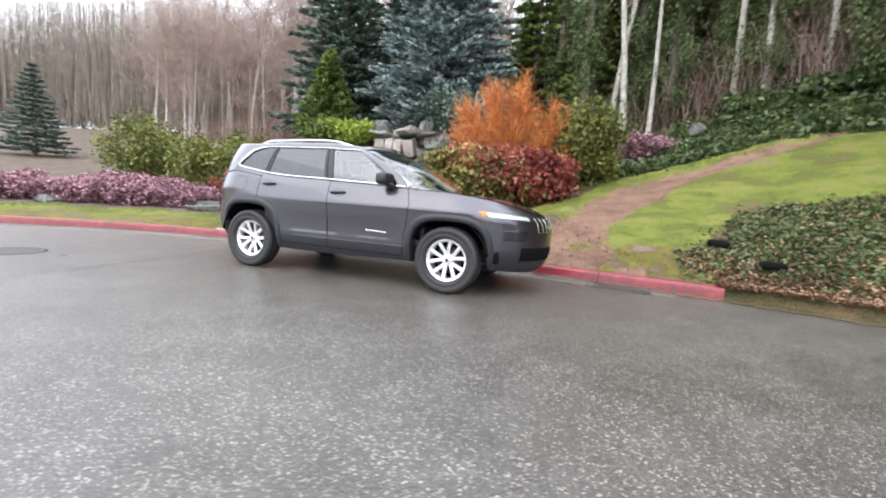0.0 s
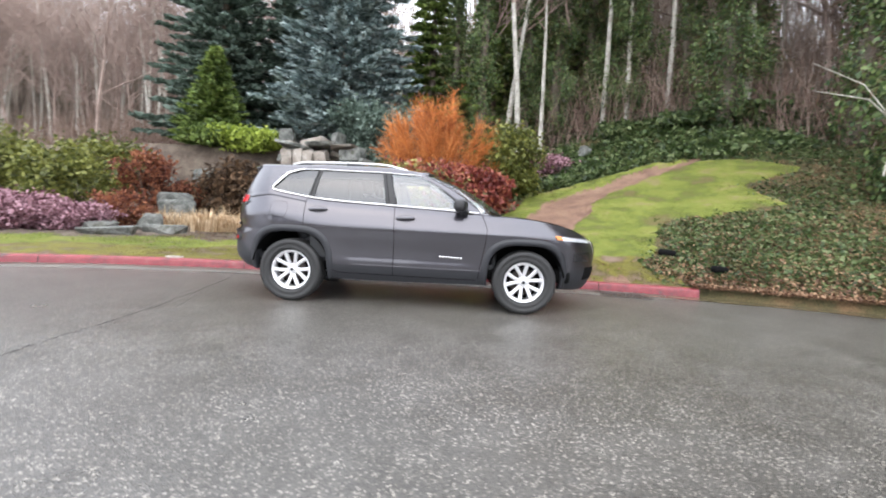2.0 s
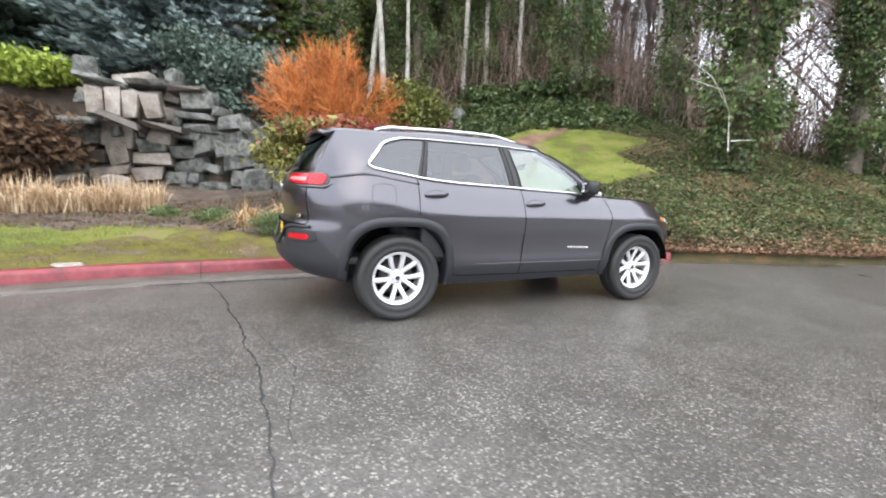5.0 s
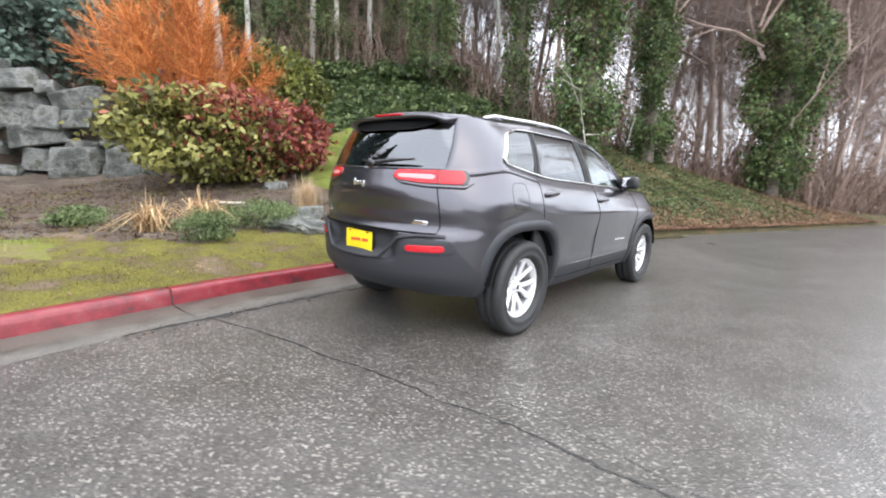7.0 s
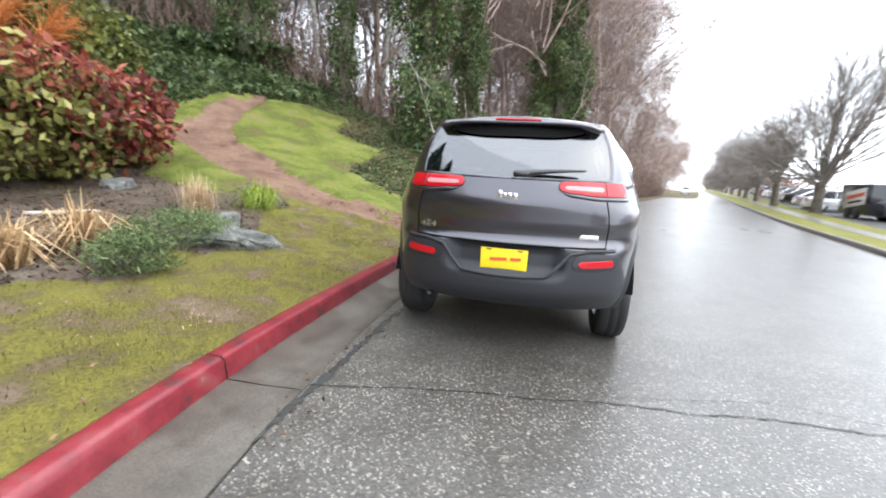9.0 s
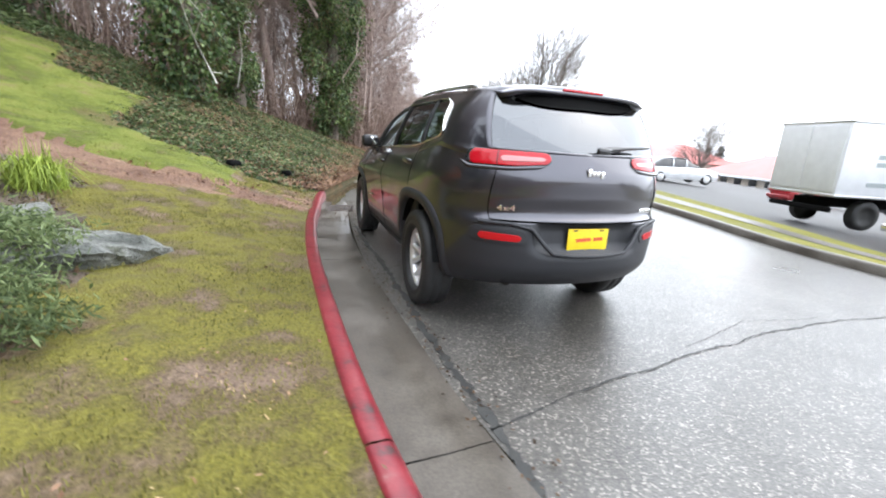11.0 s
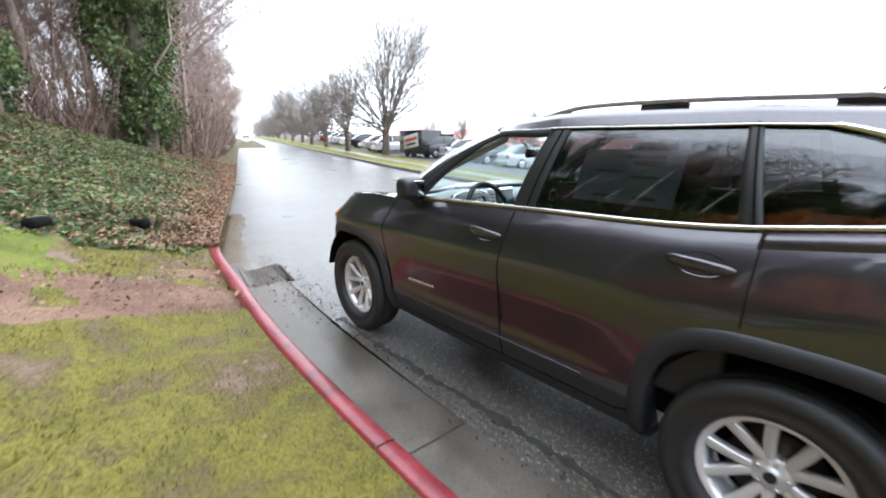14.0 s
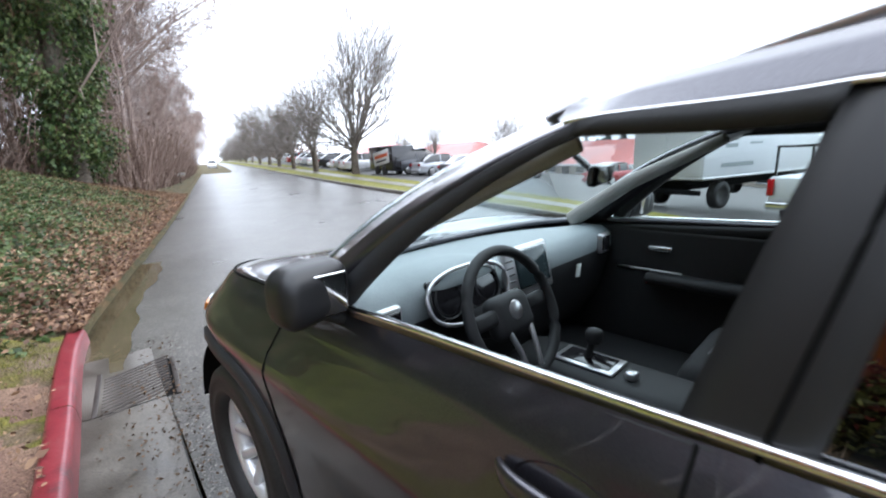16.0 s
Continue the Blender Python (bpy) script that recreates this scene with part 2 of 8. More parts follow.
CLOTH = plain("black_seat_cloth", (0.03, 0.031, 0.034), 0.85, 0, 0.25, 400, relief=0.3)
CLOTH_GREY = plain("grey_seat_cloth", (0.2, 0.2, 0.21), 0.85, 0, 0.25, 400, relief=0.3)
HEADLINER = plain("grey_headliner", (0.42, 0.41, 0.39), 0.9, 0, 0.06, 200)
SCREEN = plain("dark_touch_screen", (0.03, 0.045, 0.05), 0.1)
WHITE = plain("white_paint", (0.72, 0.73, 0.75), 0.4, 0, 0.05, 3)
PAPER = plain("sticker_paper", (0.8, 0.84, 0.82), 0.6)
PAPER_INK = plain("sticker_print", (0.3, 0.33, 0.33), 0.6)
IRON = plain("rusty_iron_grate", (0.06, 0.05, 0.045), 0.5, 0.5, 0.3, 20)


# ---- mesh helpers ----
def part(name, bm, material, parent=None, label=""):
    """One bmesh as one mesh object under a thing or a part."""
    me = bpy.data.meshes.new(name)
    bm.to_mesh(me)
    bm.free()
    return placed(name, me, material, parent, label)


def placed(name, me, material, parent=None, label=""):
    for s in material if isinstance(material, (list, tuple)) else [material]:
        me.materials.append(s)
    ob = new(name, me)
    if parent is not None:
        ob.parent = parent
    return tagged(ob, label)


def sheet(name, verts, faces, material, parent=None, label="", smooth=True, slots=None):
    """A mesh from arrays: verts (n, 3), faces (m, 3 or 4)."""
    me = bpy.data.meshes.new(name)
    verts, faces = np.asarray(verts, np.float32), np.asarray(faces, np.int32)
    k = faces.shape[1]
    me.vertices.add(len(verts))
    me.vertices.foreach_set("co", verts.ravel())
    me.loops.add(faces.size)
    me.loops.foreach_set("vertex_index", faces.ravel())
    me.polygons.add(len(faces))
    me.polygons.foreach_set("loop_start", np.arange(0, faces.size, k, dtype=np.int32))
    me.polygons.foreach_set("use_smooth", np.full(len(faces), smooth))
    if slots is not None:
        me.polygons.foreach_set("material_index", np.asarray(slots, np.int32))
    me.update(calc_edges=True)
    return placed(name, me, material, parent, label)


def quads(rows, cols, wrap=False):
    """Faces of a grid of rows x cols points."""
    r, c = np.meshgrid(np.arange(rows - 1), np.arange(cols if wrap else cols - 1), indexing="ij")
    d = (c + 1) % cols
    return np.stack([r * cols + c, r * cols + d, (r + 1) * cols + d, (r + 1) * cols + c], -1).reshape(-1, 4)


def block(sx, sy, sz, bevel=0.01, at=(0, 0, 0), turn=None, segments=2):
    """A box with rounded edges, centred on at."""
    bm = bmesh.new()
    bmesh.ops.create_cube(bm, size=1, matrix=Matrix.Diagonal((sx, sy, sz, 1)))
    if bevel:
        bmesh.ops.bevel(bm, geom=bm.edges[:], offset=min(bevel, 0.45 * min(sx, sy, sz)), segments=segments, affect="EDGES", profile=0.5)
    m = Matrix.Translation(at) @ (turn or Matrix.Identity(4))
    bmesh.ops.transform(bm, matrix=m, verts=bm.verts[:])
    for f in bm.faces:
        f.smooth = segments > 1
    return bm


def tube_arrays(points, radii, sides=8, closed=False):
    p = np.asarray(points, float)
    r = np.broadcast_to(np.asarray(radii, float), (len(p),))
    t = np.gradient(p, axis=0)
    if closed:
        t = np.roll(p, -1, 0) - np.roll(p, 1, 0)
    t /= np.linalg.norm(t, axis=1, keepdims=True) + 1e-9
    ref = np.where(np.abs(t[:, 2:]) > 0.9, (1.0, 0, 0), (0, 0, 1.0))
    a = np.cross(t, ref)
    a /= np.linalg.norm(a, axis=1, keepdims=True) + 1e-9
    b = np.cross(t, a)
    th = np.linspace(0, 2 * np.pi, sides, endpoint=False)
    v = p[:, None] + r[:, None, None] * (np.cos(th)[None, :, None] * a[:, None] + np.sin(th)[None, :, None] * b[:, None])
    f = quads(len(p), sides, True)
    if closed:
        last = np.arange(sides)
        f = np.concatenate([f, np.stack([(len(p) - 1) * sides + last, (len(p) - 1) * sides + (last + 1) % sides, (last + 1) % sides, last], -1)])
    return v.reshape(-1, 3), f


def tube(name, points, radii, material, parent=None, label="", sides=8, closed=False):
    return sheet(name, *tube_arrays(points, radii, sides, closed), material, parent, label)


def lathe_arrays(profile, sides=32):
    """A turned shape about the y axis: profile of (radius, y)."""
    pr = np.asarray(profile, float)
    th = np.linspace(0, 2 * np.pi, sides, endpoint=False)
    v = np.stack([pr[:, :1] * np.cos(th), np.repeat(pr[:, 1:], sides, 1), pr[:, :1] * np.sin(th)], -1)
    return v.reshape(-1, 3), quads(len(pr), sides, True)


def empty(name, m=None):
    ob = new(name)
    if m is not None:
        ob.matrix_world = m
    return ob

# ---- the lie of the land ----
def pchip(xs, ys):
    """A smooth curve through a few points."""
    xs, ys = np.array(xs, float), np.array(ys, float)
    m = np.gradient(ys, xs)
    def at(x):
        x = np.clip(x, xs[0], xs[-1])
        i = np.clip(np.searchsorted(xs, x) - 1, 0, len(xs) - 2)
        h = xs[i + 1] - xs[i]
        t = (x - xs[i]) / h
        return ((1 + 2 * t) * (1 - t) ** 2 * ys[i] + t * (1 - t) ** 2 * h * m[i] + t * t * (3 - 2 * t) * ys[i + 1] + t * t * (t - 1) * h * m[i + 1])
    return at
kerb_y = pchip((-60, -40, -20, -14, -10.5, -8.2, -6.5, -5.2, -4.1, -3.1, -1.5, 0, 1.5, 2.6, 4.4, 6.3, 8.5, 13, 18.5, 28, 64, 300, 900),
               (-46, -28, -9.8, -4.7, -1.9, -.33, .62, 1.05, 1.26, 1.39, 1.475, 1.5, 1.44, 1.33, 1.11, .55, -.15, -1.55, -3.2, -6.0, -16.7, -86.2, -263))
slope_x = pchip((-60, -20, -8, -3, 0, 2, 5, 8, 11, 17, 24, 36, 300, 900), (.05, .05, .05, .07, .14, .2, .26, .32, .36, .34, .2, .08, .02, .02))
def smooth(a, b, x):
    t = np.clip((x - a) / (b - a), 0, 1)
    return t * t * (3 - 2 * t)
def wall_y(x):
    """The foot of the stone wall that holds the bank up."""
    return np.interp(x, (-60, -16, -13, -10.5, -8, -5, -3, -1.0, 0.2), (14, 13.2, 12.6, 12.4, 13.0, 12.6, 11.6, 9.7, 9.4))
def height(x, y):
    """The lie of the land behind the kerb."""
    d = np.maximum(y - kerb_y(x), 0)
    z = .13 + .04 * smooth(.1, .5, d) + slope_x(x) * np.maximum(d - .35, 0) * (1 + .012 * np.maximum(d - 6, 0))
    z = z - .16 * smooth(0, 8, d) * smooth(3, -3, x) * smooth(14, 9, d)
    top = 3.6 + .12 * np.maximum(y - 12, 0)
    left = smooth(.2, -1.2, x)
    bank = smooth(0.3, 1.4, y - wall_y(x)) * left * smooth(-40, -14, x)
    z = np.where(bank > 0, z + (np.maximum(top, z) - z) * bank * smooth(1.0, -4.0, x), z)
    return np.minimum(z, 22 + .02 * d)


right_y = pchip((-60, -40, -20, -10, -5, -1.25, 0, 3.45, 7.3, 14.5, 29.6, 66.9, 300, 900), (-60, -40, -22, -12, -7.6, -6.2, -6.3, -7.35, -8.35, -9.95, -14.05, -25.0, -93.6, -270))
right_z = pchip((-60, 3, 8, 20, 900), (-0.2, -0.2, -0.13, 0, 0))
lot_fall = pchip((-60, 4, 10, 20, 900), (0.085, 0.085, 0.04, 0.012, 0))


def road_z(x, y):
    """The road is level by the kerb and falls away past its crown."""
    crown = kerb_y(x) - 4.0
    return right_z(x) * np.clip((crown - y) / np.maximum(crown - right_y(x), 0.5), 0, 1) ** 1.3


def lot_z(x, y):
    """The ground across the road, falling away from its kerb."""
    d = np.maximum(right_y(x) - y, 0)
    return right_z(x) + 0.13 - lot_fall(x) * np.minimum(d, 8) - np.maximum(lot_fall(x), 0.082 * smooth(400, 100, x)) * np.maximum(d - 8, 0)



def path_mask(x, y):
    """True on the bark path, which bends up the bank."""
    yy = (1.3, 2.0, 2.9, 4.0, 5.2, 6.4, 7.4, 8.3, 9.0, 9.6, 10.2)
    lo = np.interp(y, yy, (2.1, 2.05, 1.95, 1.85, 2.05, 2.5, 2.95, 3.45, 4.3, 5.6, 7.9))
    hi = np.interp(y, yy, (3.6, 3.6, 2.9, 3.1, 3.45, 4.15, 4.45, 5.3, 6.7, 8.7, 9.2))
    return (x > lo) & (x < hi) & (y < 10.0)


def lawn_mask(x, y):
    """True on the two tongues of lawn beside the path."""
    ivy = np.interp(y, (1.4, 2.4, 3.2, 4.2, 5.3, 6.3, 7.0, 7.4, 8.1, 9.0, 9.5), (4.1, 4.1, 4.75, 5.1, 5.95, 7.25, 8.9, 10.5, 10.3, 9.7, 8.8))
    top = np.interp(x, (1.2, 2.0, 3.3, 4.8, 7.6, 9), (6.5, 7.3, 9.6, 10.2, 10.5, 9.8))
    right = (x > 2.6) & (x < ivy) & (y > 2.6) & (y < 9.5)
    left = (x > 1.0) & (x < 8.5) & (y > 5.0) & (y < top)
    return right | left


def hill_classes(x, y):
    """0 leaf litter, 1 lawn, 2 mossy verge, 3 bark path, 4 mulch."""
    wob = 0.3 * np.sin(2.1 * x + 1.3 * y) * np.sin(1.7 * y - 0.8 * x) + 0.14 * np.sin(6.1 * x - 4.0 * y)
    d = y - kerb_y(x)
    k = np.zeros(x.shape, int)
    garden = (x < 2.2 + wob) & (d > np.interp(x, (-14, -8, -5, -3.4, -2.2, -0.4, 1.0, 2.2), (3.6, 3.0, 2.8, 2.6, 1.55, 1.75, 2.6, 3.2)) + wob)
    k[garden] = 4
    k[(x < 4.15 + wob * 0.6) & ~garden & (d < 4.5)] = 2
    k[(x < -3.7 + wob) & (d > 1.3 + wob) & ~garden] = 1
    k[lawn_mask(x + wob * 0.5, y + wob * 0.3)] = 1
    k[path_mask(x + wob * 0.4, y + wob * 0.3) & ((d > 1.5) | (wob > 0.02))] = 3
    return k


def hill():
    """The bank behind the kerb, one sheet with its turf, path and litter."""
    xs = np.concatenate([np.arange(-60, -14, 1.0), np.arange(-14, 14, 0.09), np.arange(14, 40, 0.5), np.arange(40, 300, 8), np.arange(300, 901, 60)])
    ds = np.concatenate([[0.02, 0.09], np.arange(0.13, 11, 0.09), np.arange(11, 25, 0.4), np.arange(25, 90, 3), [100, 150, 250, 600]])
    x, d = np.meshgrid(xs, ds, indexing="ij")
    y = kerb_y(x) + d
    z = height(x, y)
    rough = 0.018 * np.sin(7 * x + 3 * y) * np.sin(5 * y - 2.3 * x) + 0.012 * np.sin(17 * x) * np.sin(19 * y + 4 * x)
    z = z + rough * smooth(0.1, 0.6, d)
    z = z - 0.05 * path_mask(x, y) + 0.04 * (lawn_mask(x, y) & ~path_mask(x, y)) + 0.02 * smooth(0.5, 1.5, d)
    z[:, 0] = np.where(xs > 4.42, -0.02, 0.1)
    z[:, 1] = np.where(xs > 4.42, 0.05, 0.12)
    f = quads(len(xs), len(ds))[:, ::-1]
    c = f[:, [0, 2]]
    cx, cy = x.ravel()[c].mean(1), y.ravel()[c].mean(1)
    v = np.stack([x, y, z], -1).reshape(-1, 3)
    ob = sheet("ground_bank", v, f, [LITTER, LAWN, MOSS, BARK_CHIPS, SOIL], slots=hill_classes(cx, cy))
    return tagged(ob, "bank of mossy turf, bark path, mulch and leaf litter", "bank", kind="structure")


def strip(name, near, far, xs, z0, z1, material, label, category, cols=2):
    """A long sheet between two lines of the plan."""
    a, b = near(xs), far(xs)
    t = np.linspace(0, 1, cols)
    y = a[:, None] * (1 - t) + b[:, None] * t
    z = (road_z if z0 is None else lot_z)(np.broadcast_to(xs[:, None], y.shape), y) + z1
    v = np.stack([np.broadcast_to(xs[:, None], y.shape), y, z], -1).reshape(-1, 3)
    return tagged(sheet(name, v, quads(len(xs), cols)[:, ::-1], material), label, category, kind="structure")


ALONG = np.concatenate([np.arange(-60, -12, 2.0), np.arange(-12, 16, 0.2), np.arange(16, 60, 2), np.arange(60, 300, 10), np.arange(300, 901, 50)])
gutter_y = lambda x: kerb_y(x) - 0.44 - 0.02 * np.sin(1.1 * x)
strip("road", right_y, lambda x: np.where(x < 3.9, gutter_y(x), kerb_y(x) + 0.02), ALONG, None, 0, ASPHALT, "wet worn grey asphalt road", "road", 24)
hill()
gx = np.array([-900, -300, -60, 3, 8, 20, 60, 300, 900.0])
gy = np.array([900, 60, 0, -8, -70, -200, -900.0])
gv = np.array([[(x, float(right_y(np.array(x))) + y if y <= 0 else y, float(lot_z(np.array(x), right_y(np.array(x)) + min(0, y))) - 0.3) for y in gy] for x in gx])
land = sheet("ground", gv.reshape(-1, 3) - (0, 0, 0.25), quads(len(gx), len(gy)), LITTER)
tagged(land, "flat damp ground reaching to the horizon", "ground", kind="structure")


def swept(profile, x0, x1, step=0.12, side=1, line=None, caps=True):
    """A profile of (offset behind the line, z) carried along the kerb from x0 to x1."""
    line = line or kerb_y
    xs = np.linspace(x0, x1, max(3, int(abs(x1 - x0) / step)))
    ys = line(xs)
    sl = np.gradient(ys, xs)
    nx, ny = -sl / np.hypot(1, sl), 1 / np.hypot(1, sl)
    pr = np.asarray(profile)
    v = np.stack([xs[:, None] + side * nx[:, None] * pr[:, 0], ys[:, None] + side * ny[:, None] * pr[:, 0], np.broadcast_to(pr[:, 1], (len(xs), len(pr)))], -1)
    return v.reshape(-1, 3), quads(len(xs), len(pr))


KERB_PROFILE = [(0.0, -0.02), (0.012, 0.09), (0.02, 0.122), (0.035, 0.137), (0.05, 0.142), (0.115, 0.145), (0.135, 0.139), (0.142, 0.1)]
kerb = tagged(empty("kerb"), "red-painted worn concrete kerb", "kerb", kind="structure")
gutter = tagged(empty("gutter"), "damp concrete gutter along the kerb", "gutter", kind="structure")
JOINTS = [-27.2, -24.2, -21.2, -18.2, -15.2, -12.2, -9.1, -6.1, -3.06, -0.1, 2.9, 4.42]
for a, b in zip(JOINTS, JOINTS[1:]):
    sheet("kerb_stone", *swept(KERB_PROFILE, a + 0.006, b - 0.006), RED_PAINT, kerb)
    if b < 4:
        sheet("gutter_slab", *swept([(0.01, 0.012), (-0.2, 0.004), (-0.43, 0.006), (-0.445, -0.03)], a + 0.006, b - 0.006), CONCRETE, gutter)
sheet("gutter_slab", *swept([(0.01, 0.012), (-0.2, 0.004), (-0.43, 0.006), (-0.445, -0.03)], 2.906, 3.9), CONCRETE, gutter)
sheet("joint_filler", *swept([(0.134, 0.09), (0.02, 0.085), (0.016, 0.0), (-0.44, -0.004)], -27, 4.4), CRACK, kerb)
bed = surface("muddy_roadside_water", [(0.055, 0.045, 0.026), (0.09, 0.072, 0.042), (0.13, 0.11, 0.075)], 1.5, 30, (0.06, 0.2), 0.05, 0.003)
puddle = sheet("puddle", *swept([(0.05, 0.007), (-0.06, 0.006), (-0.12, 0.0055)], 3.55, 7.6, 0.1), bed)
pv = np.empty(len(puddle.data.vertices) * 3, np.float32)
puddle.data.vertices.foreach_get("co", pv)
pv = pv.reshape(-1, 3)
pv[2::3, 1] -= 0.17 + 0.035 * np.sin(pv[2::3, 0] * 3.1) + 0.02 * np.sin(pv[2::3, 0] * 8.3)
pv[1::3, 1] -= 0.07
puddle.data.vertices.foreach_set("co", pv.ravel())
tagged(puddle, "shallow brown puddle in the gutter", "puddle", kind="structure")


def crack_line(points, width, seed, name="road_crack"):
    rng = np.random.default_rng(seed)
    p = np.asarray(points, float)
    s = np.r_[0, np.cumsum(np.hypot(*np.diff(p, axis=0).T))]
    n = int(s[-1] / 0.035)
    u = np.linspace(0, s[-1], n)
    q = np.stack([np.interp(u, s, p[:, i]) for i in range(2)], 1)
    q += np.cumsum(rng.normal(0, 0.006, (n, 2)), 0) * np.sin(np.linspace(0, np.pi, n))[:, None] ** 0.5
    t = np.gradient(q, axis=0)
    t /= np.linalg.norm(t, axis=1, keepdims=True)
    w = width * (0.3 + 1.2 * rng.random(n))[:, None]
    off = np.stack([-t[:, 1], t[:, 0]], 1) * w
    lie = road_z(q[:, 0], q[:, 1]) + 0.004
    v = np.stack([np.c_[q - off, lie], np.c_[q + off, lie]], 1).reshape(-1, 3)
    return tagged(sheet(name, v, quads(n, 2), CRACK), "dark crack in the wet asphalt", "crack", kind="structure")


crack_line([(-2.95, 0.95), (-2.75, 0.25), (-2.56, -0.75), (-2.47, -1.5), (-2.44, -2.0), (-2.4, -2.98), (-2.34, -3.6), (-2.3, -5.2)], 0.007, 3)
crack_line([(-2.5, -0.7), (-2.2, -1.6), (-2.3, -2.4)], 0.002, 4)
crack_line([(1.6, 0.9), (0.9, 0.95), (0.3, 0.98), (-0.6, 1.0), (-1.6, 1.0), (-3.5, 0.92)], 0.026, 5, "gutter_seam")
cover = sheet("manhole_cover", *lathe_arrays([(0.001, 0.012), (0.28, 0.012), (0.3, 0.008), (0.31, 0.012), (0.36, 0.01), (0.37, -0.02)], 40), IRON)
cover.matrix_world = pose(-4.15, -2.0, -0.004, 90)
tagged(cover, "round dark iron manhole cover in the road", "manhole cover", kind="structure")
grate = tagged(empty("drain_grate", pose(3.2, 0.97, -0.012, 0, 0, -9)), "rusty slotted iron storm drain grate in the gutter", "drain grate")
part("grate_rim", block(0.66, 0.46, 0.03, 0.005), DARK_GAP, grate)
for i in range(13):
    part("grate_bar", block(0.02, 0.42, 0.03, 0.004, (-0.3 + i * 0.05, 0, 0.008), pose(0, 0, 0, 0, 0, 24), 1), IRON, grate)
part("grate_edge", block(0.68, 0.03, 0.04, 0.004, (0, 0.225, 0.004)), IRON, grate)
part("grate_edge", block(0.68, 0.03, 0.04, 0.004, (0, -0.225, 0.004)), IRON, grate)

# the far side of the road: kerb, grass strip, car park
off = lambda k: (lambda x: right_y(x) - k)
fv, ff = swept([(0.0, -0.02), (0.02, 0.12), (0.05, 0.14), (0.15, 0.14), (0.16, 0.1)], -40, 300, 0.6, -1, right_y)
fv[:, 2] += right_z(fv[:, 0])
tagged(sheet("kerb_far", fv, ff, CONCRETE), "dull concrete kerb across the road", "kerb", kind="structure")
strip("grass_strip", off(0.15), off(3.7), ALONG, 0, 0, STRIP_GRASS, "mossy yellow-green grass strip beside the car park", "grass", 12)
strip("footpath", off(1.5), off(2.4), ALONG, 0, 0.012, CONCRETE, "narrow damp concrete footpath through the grass strip", "footpath", 4)
strip("car_park", off(3.7), lambda x: right_y(x) - 70, ALONG, 0, -0.02, LOT_ASPHALT, "wet asphalt car park", "car park", 24)


# ---- the parked car ----
HUB_Z, AXLE, TYRE_R = 0.362, 1.35, 0.365
wide = pchip((0.2, 0.27, 0.33, 0.39, 0.45, 0.5, 0.56, 0.7, 0.82, 0.89, 0.91, 0.93, 0.96, 1.0, 1.05, 1.1, 1.15, 1.3), (0.77, 0.8, 0.832, 0.858, 0.874, 0.882, 0.887, 0.899, 0.913, 0.92, 0.92, 0.914, 0.904, 0.89, 0.872, 0.848, 0.812, 0.7))
tail_x = pchip((0.2, 0.34, 0.4, 0.46, 0.58, 0.7, 0.76, 0.79, 0.81, 0.95, 1.08, 1.15, 1.3), (-2.05, -2.13, -2.2, -2.26, -2.287, -2.283, -2.274, -2.258, -2.236, -2.236, -2.236, -2.212, -2.15))
nose_x = pchip((0.2, 0.3, 0.42, 0.6, 0.75, 0.84, 0.9, 1.0, 1.3), (2.14, 2.25, 2.31, 2.335, 2.33, 2.295, 2.225, 2.05, 1.6))
foot_z = pchip((-2.4, -2.2, -1.8, -1.4, 1.4, 1.8, 2.1, 2.4), (0.385, 0.375, 0.345, 0.31, 0.3, 0.29, 0.27, 0.25))
belt_z = pchip((-2.4, -2.1, -1.9, -1.6, -1.4, -1.16, -0.2, 0.4, 0.9, 1.2, 1.5, 1.8, 2.0, 2.15, 2.4), (1.2, 1.205, 1.225, 1.262, 1.235, 1.2, 1.15, 1.125, 1.1, 1.09, 1.066, 1.018, 0.968, 0.918, 0.835))
clad_z = pchip((-2.4, -2.25, -2.14, -2.05, -1.87, -1.8, -1.7, -1.6, 1.55, 1.65, 1.75, 1.9, 2.4), (0.785, 0.785, 0.775, 0.735, 0.56, 0.495, 0.472, 0.47, 0.47, 0.472, 0.485, 0.51, 0.56))
REAR_A, FRONT_A, REAR_N, FRONT_N = -1.4, 1.15, 3.2, 2.5


def side_w(x, z):
    """The half width at a height; the shoulder follows the belt line."""
    z = z - np.clip(belt_z(x) - 1.15, -0.06, 0.12) * smooth(0.86, 1.02, z)
    z = z - 0.4 * smooth(-1.5, -1.8, x) * np.maximum(z - 1.06, 0)
    return wide(z) * (1 - 0.028 * smooth(-0.8, -2.0, x))


def skin(s, z):
    """A point of the car's left side: s runs 0 (middle of the tail) - 1 (rear corner) - 2 (along the side) - 3 (middle of the nose)."""
    s, z = np.broadcast_arrays(np.asarray(s, float), np.asarray(z, float))
    a = np.clip(s, 0, 1) * np.pi / 2
    xr = REAR_A - (REAR_A - tail_x(z)) * np.cos(a) ** (2 / REAR_N)
    b = np.clip(s - 2, 0, 1) * np.pi / 2
    xf = FRONT_A + (nose_x(z) - FRONT_A) * np.sin(b) ** (2 / FRONT_N)
    xm = REAR_A + np.clip(s - 1, 0, 1) * (FRONT_A - REAR_A)
    x = np.where(s < 1, xr, np.where(s > 2, xf, xm))
    y = side_w(x, z) * np.where(s < 1, np.sin(a), np.where(s > 2, np.cos(b), 1.0))
    return np.stack([x, y, z], -1)


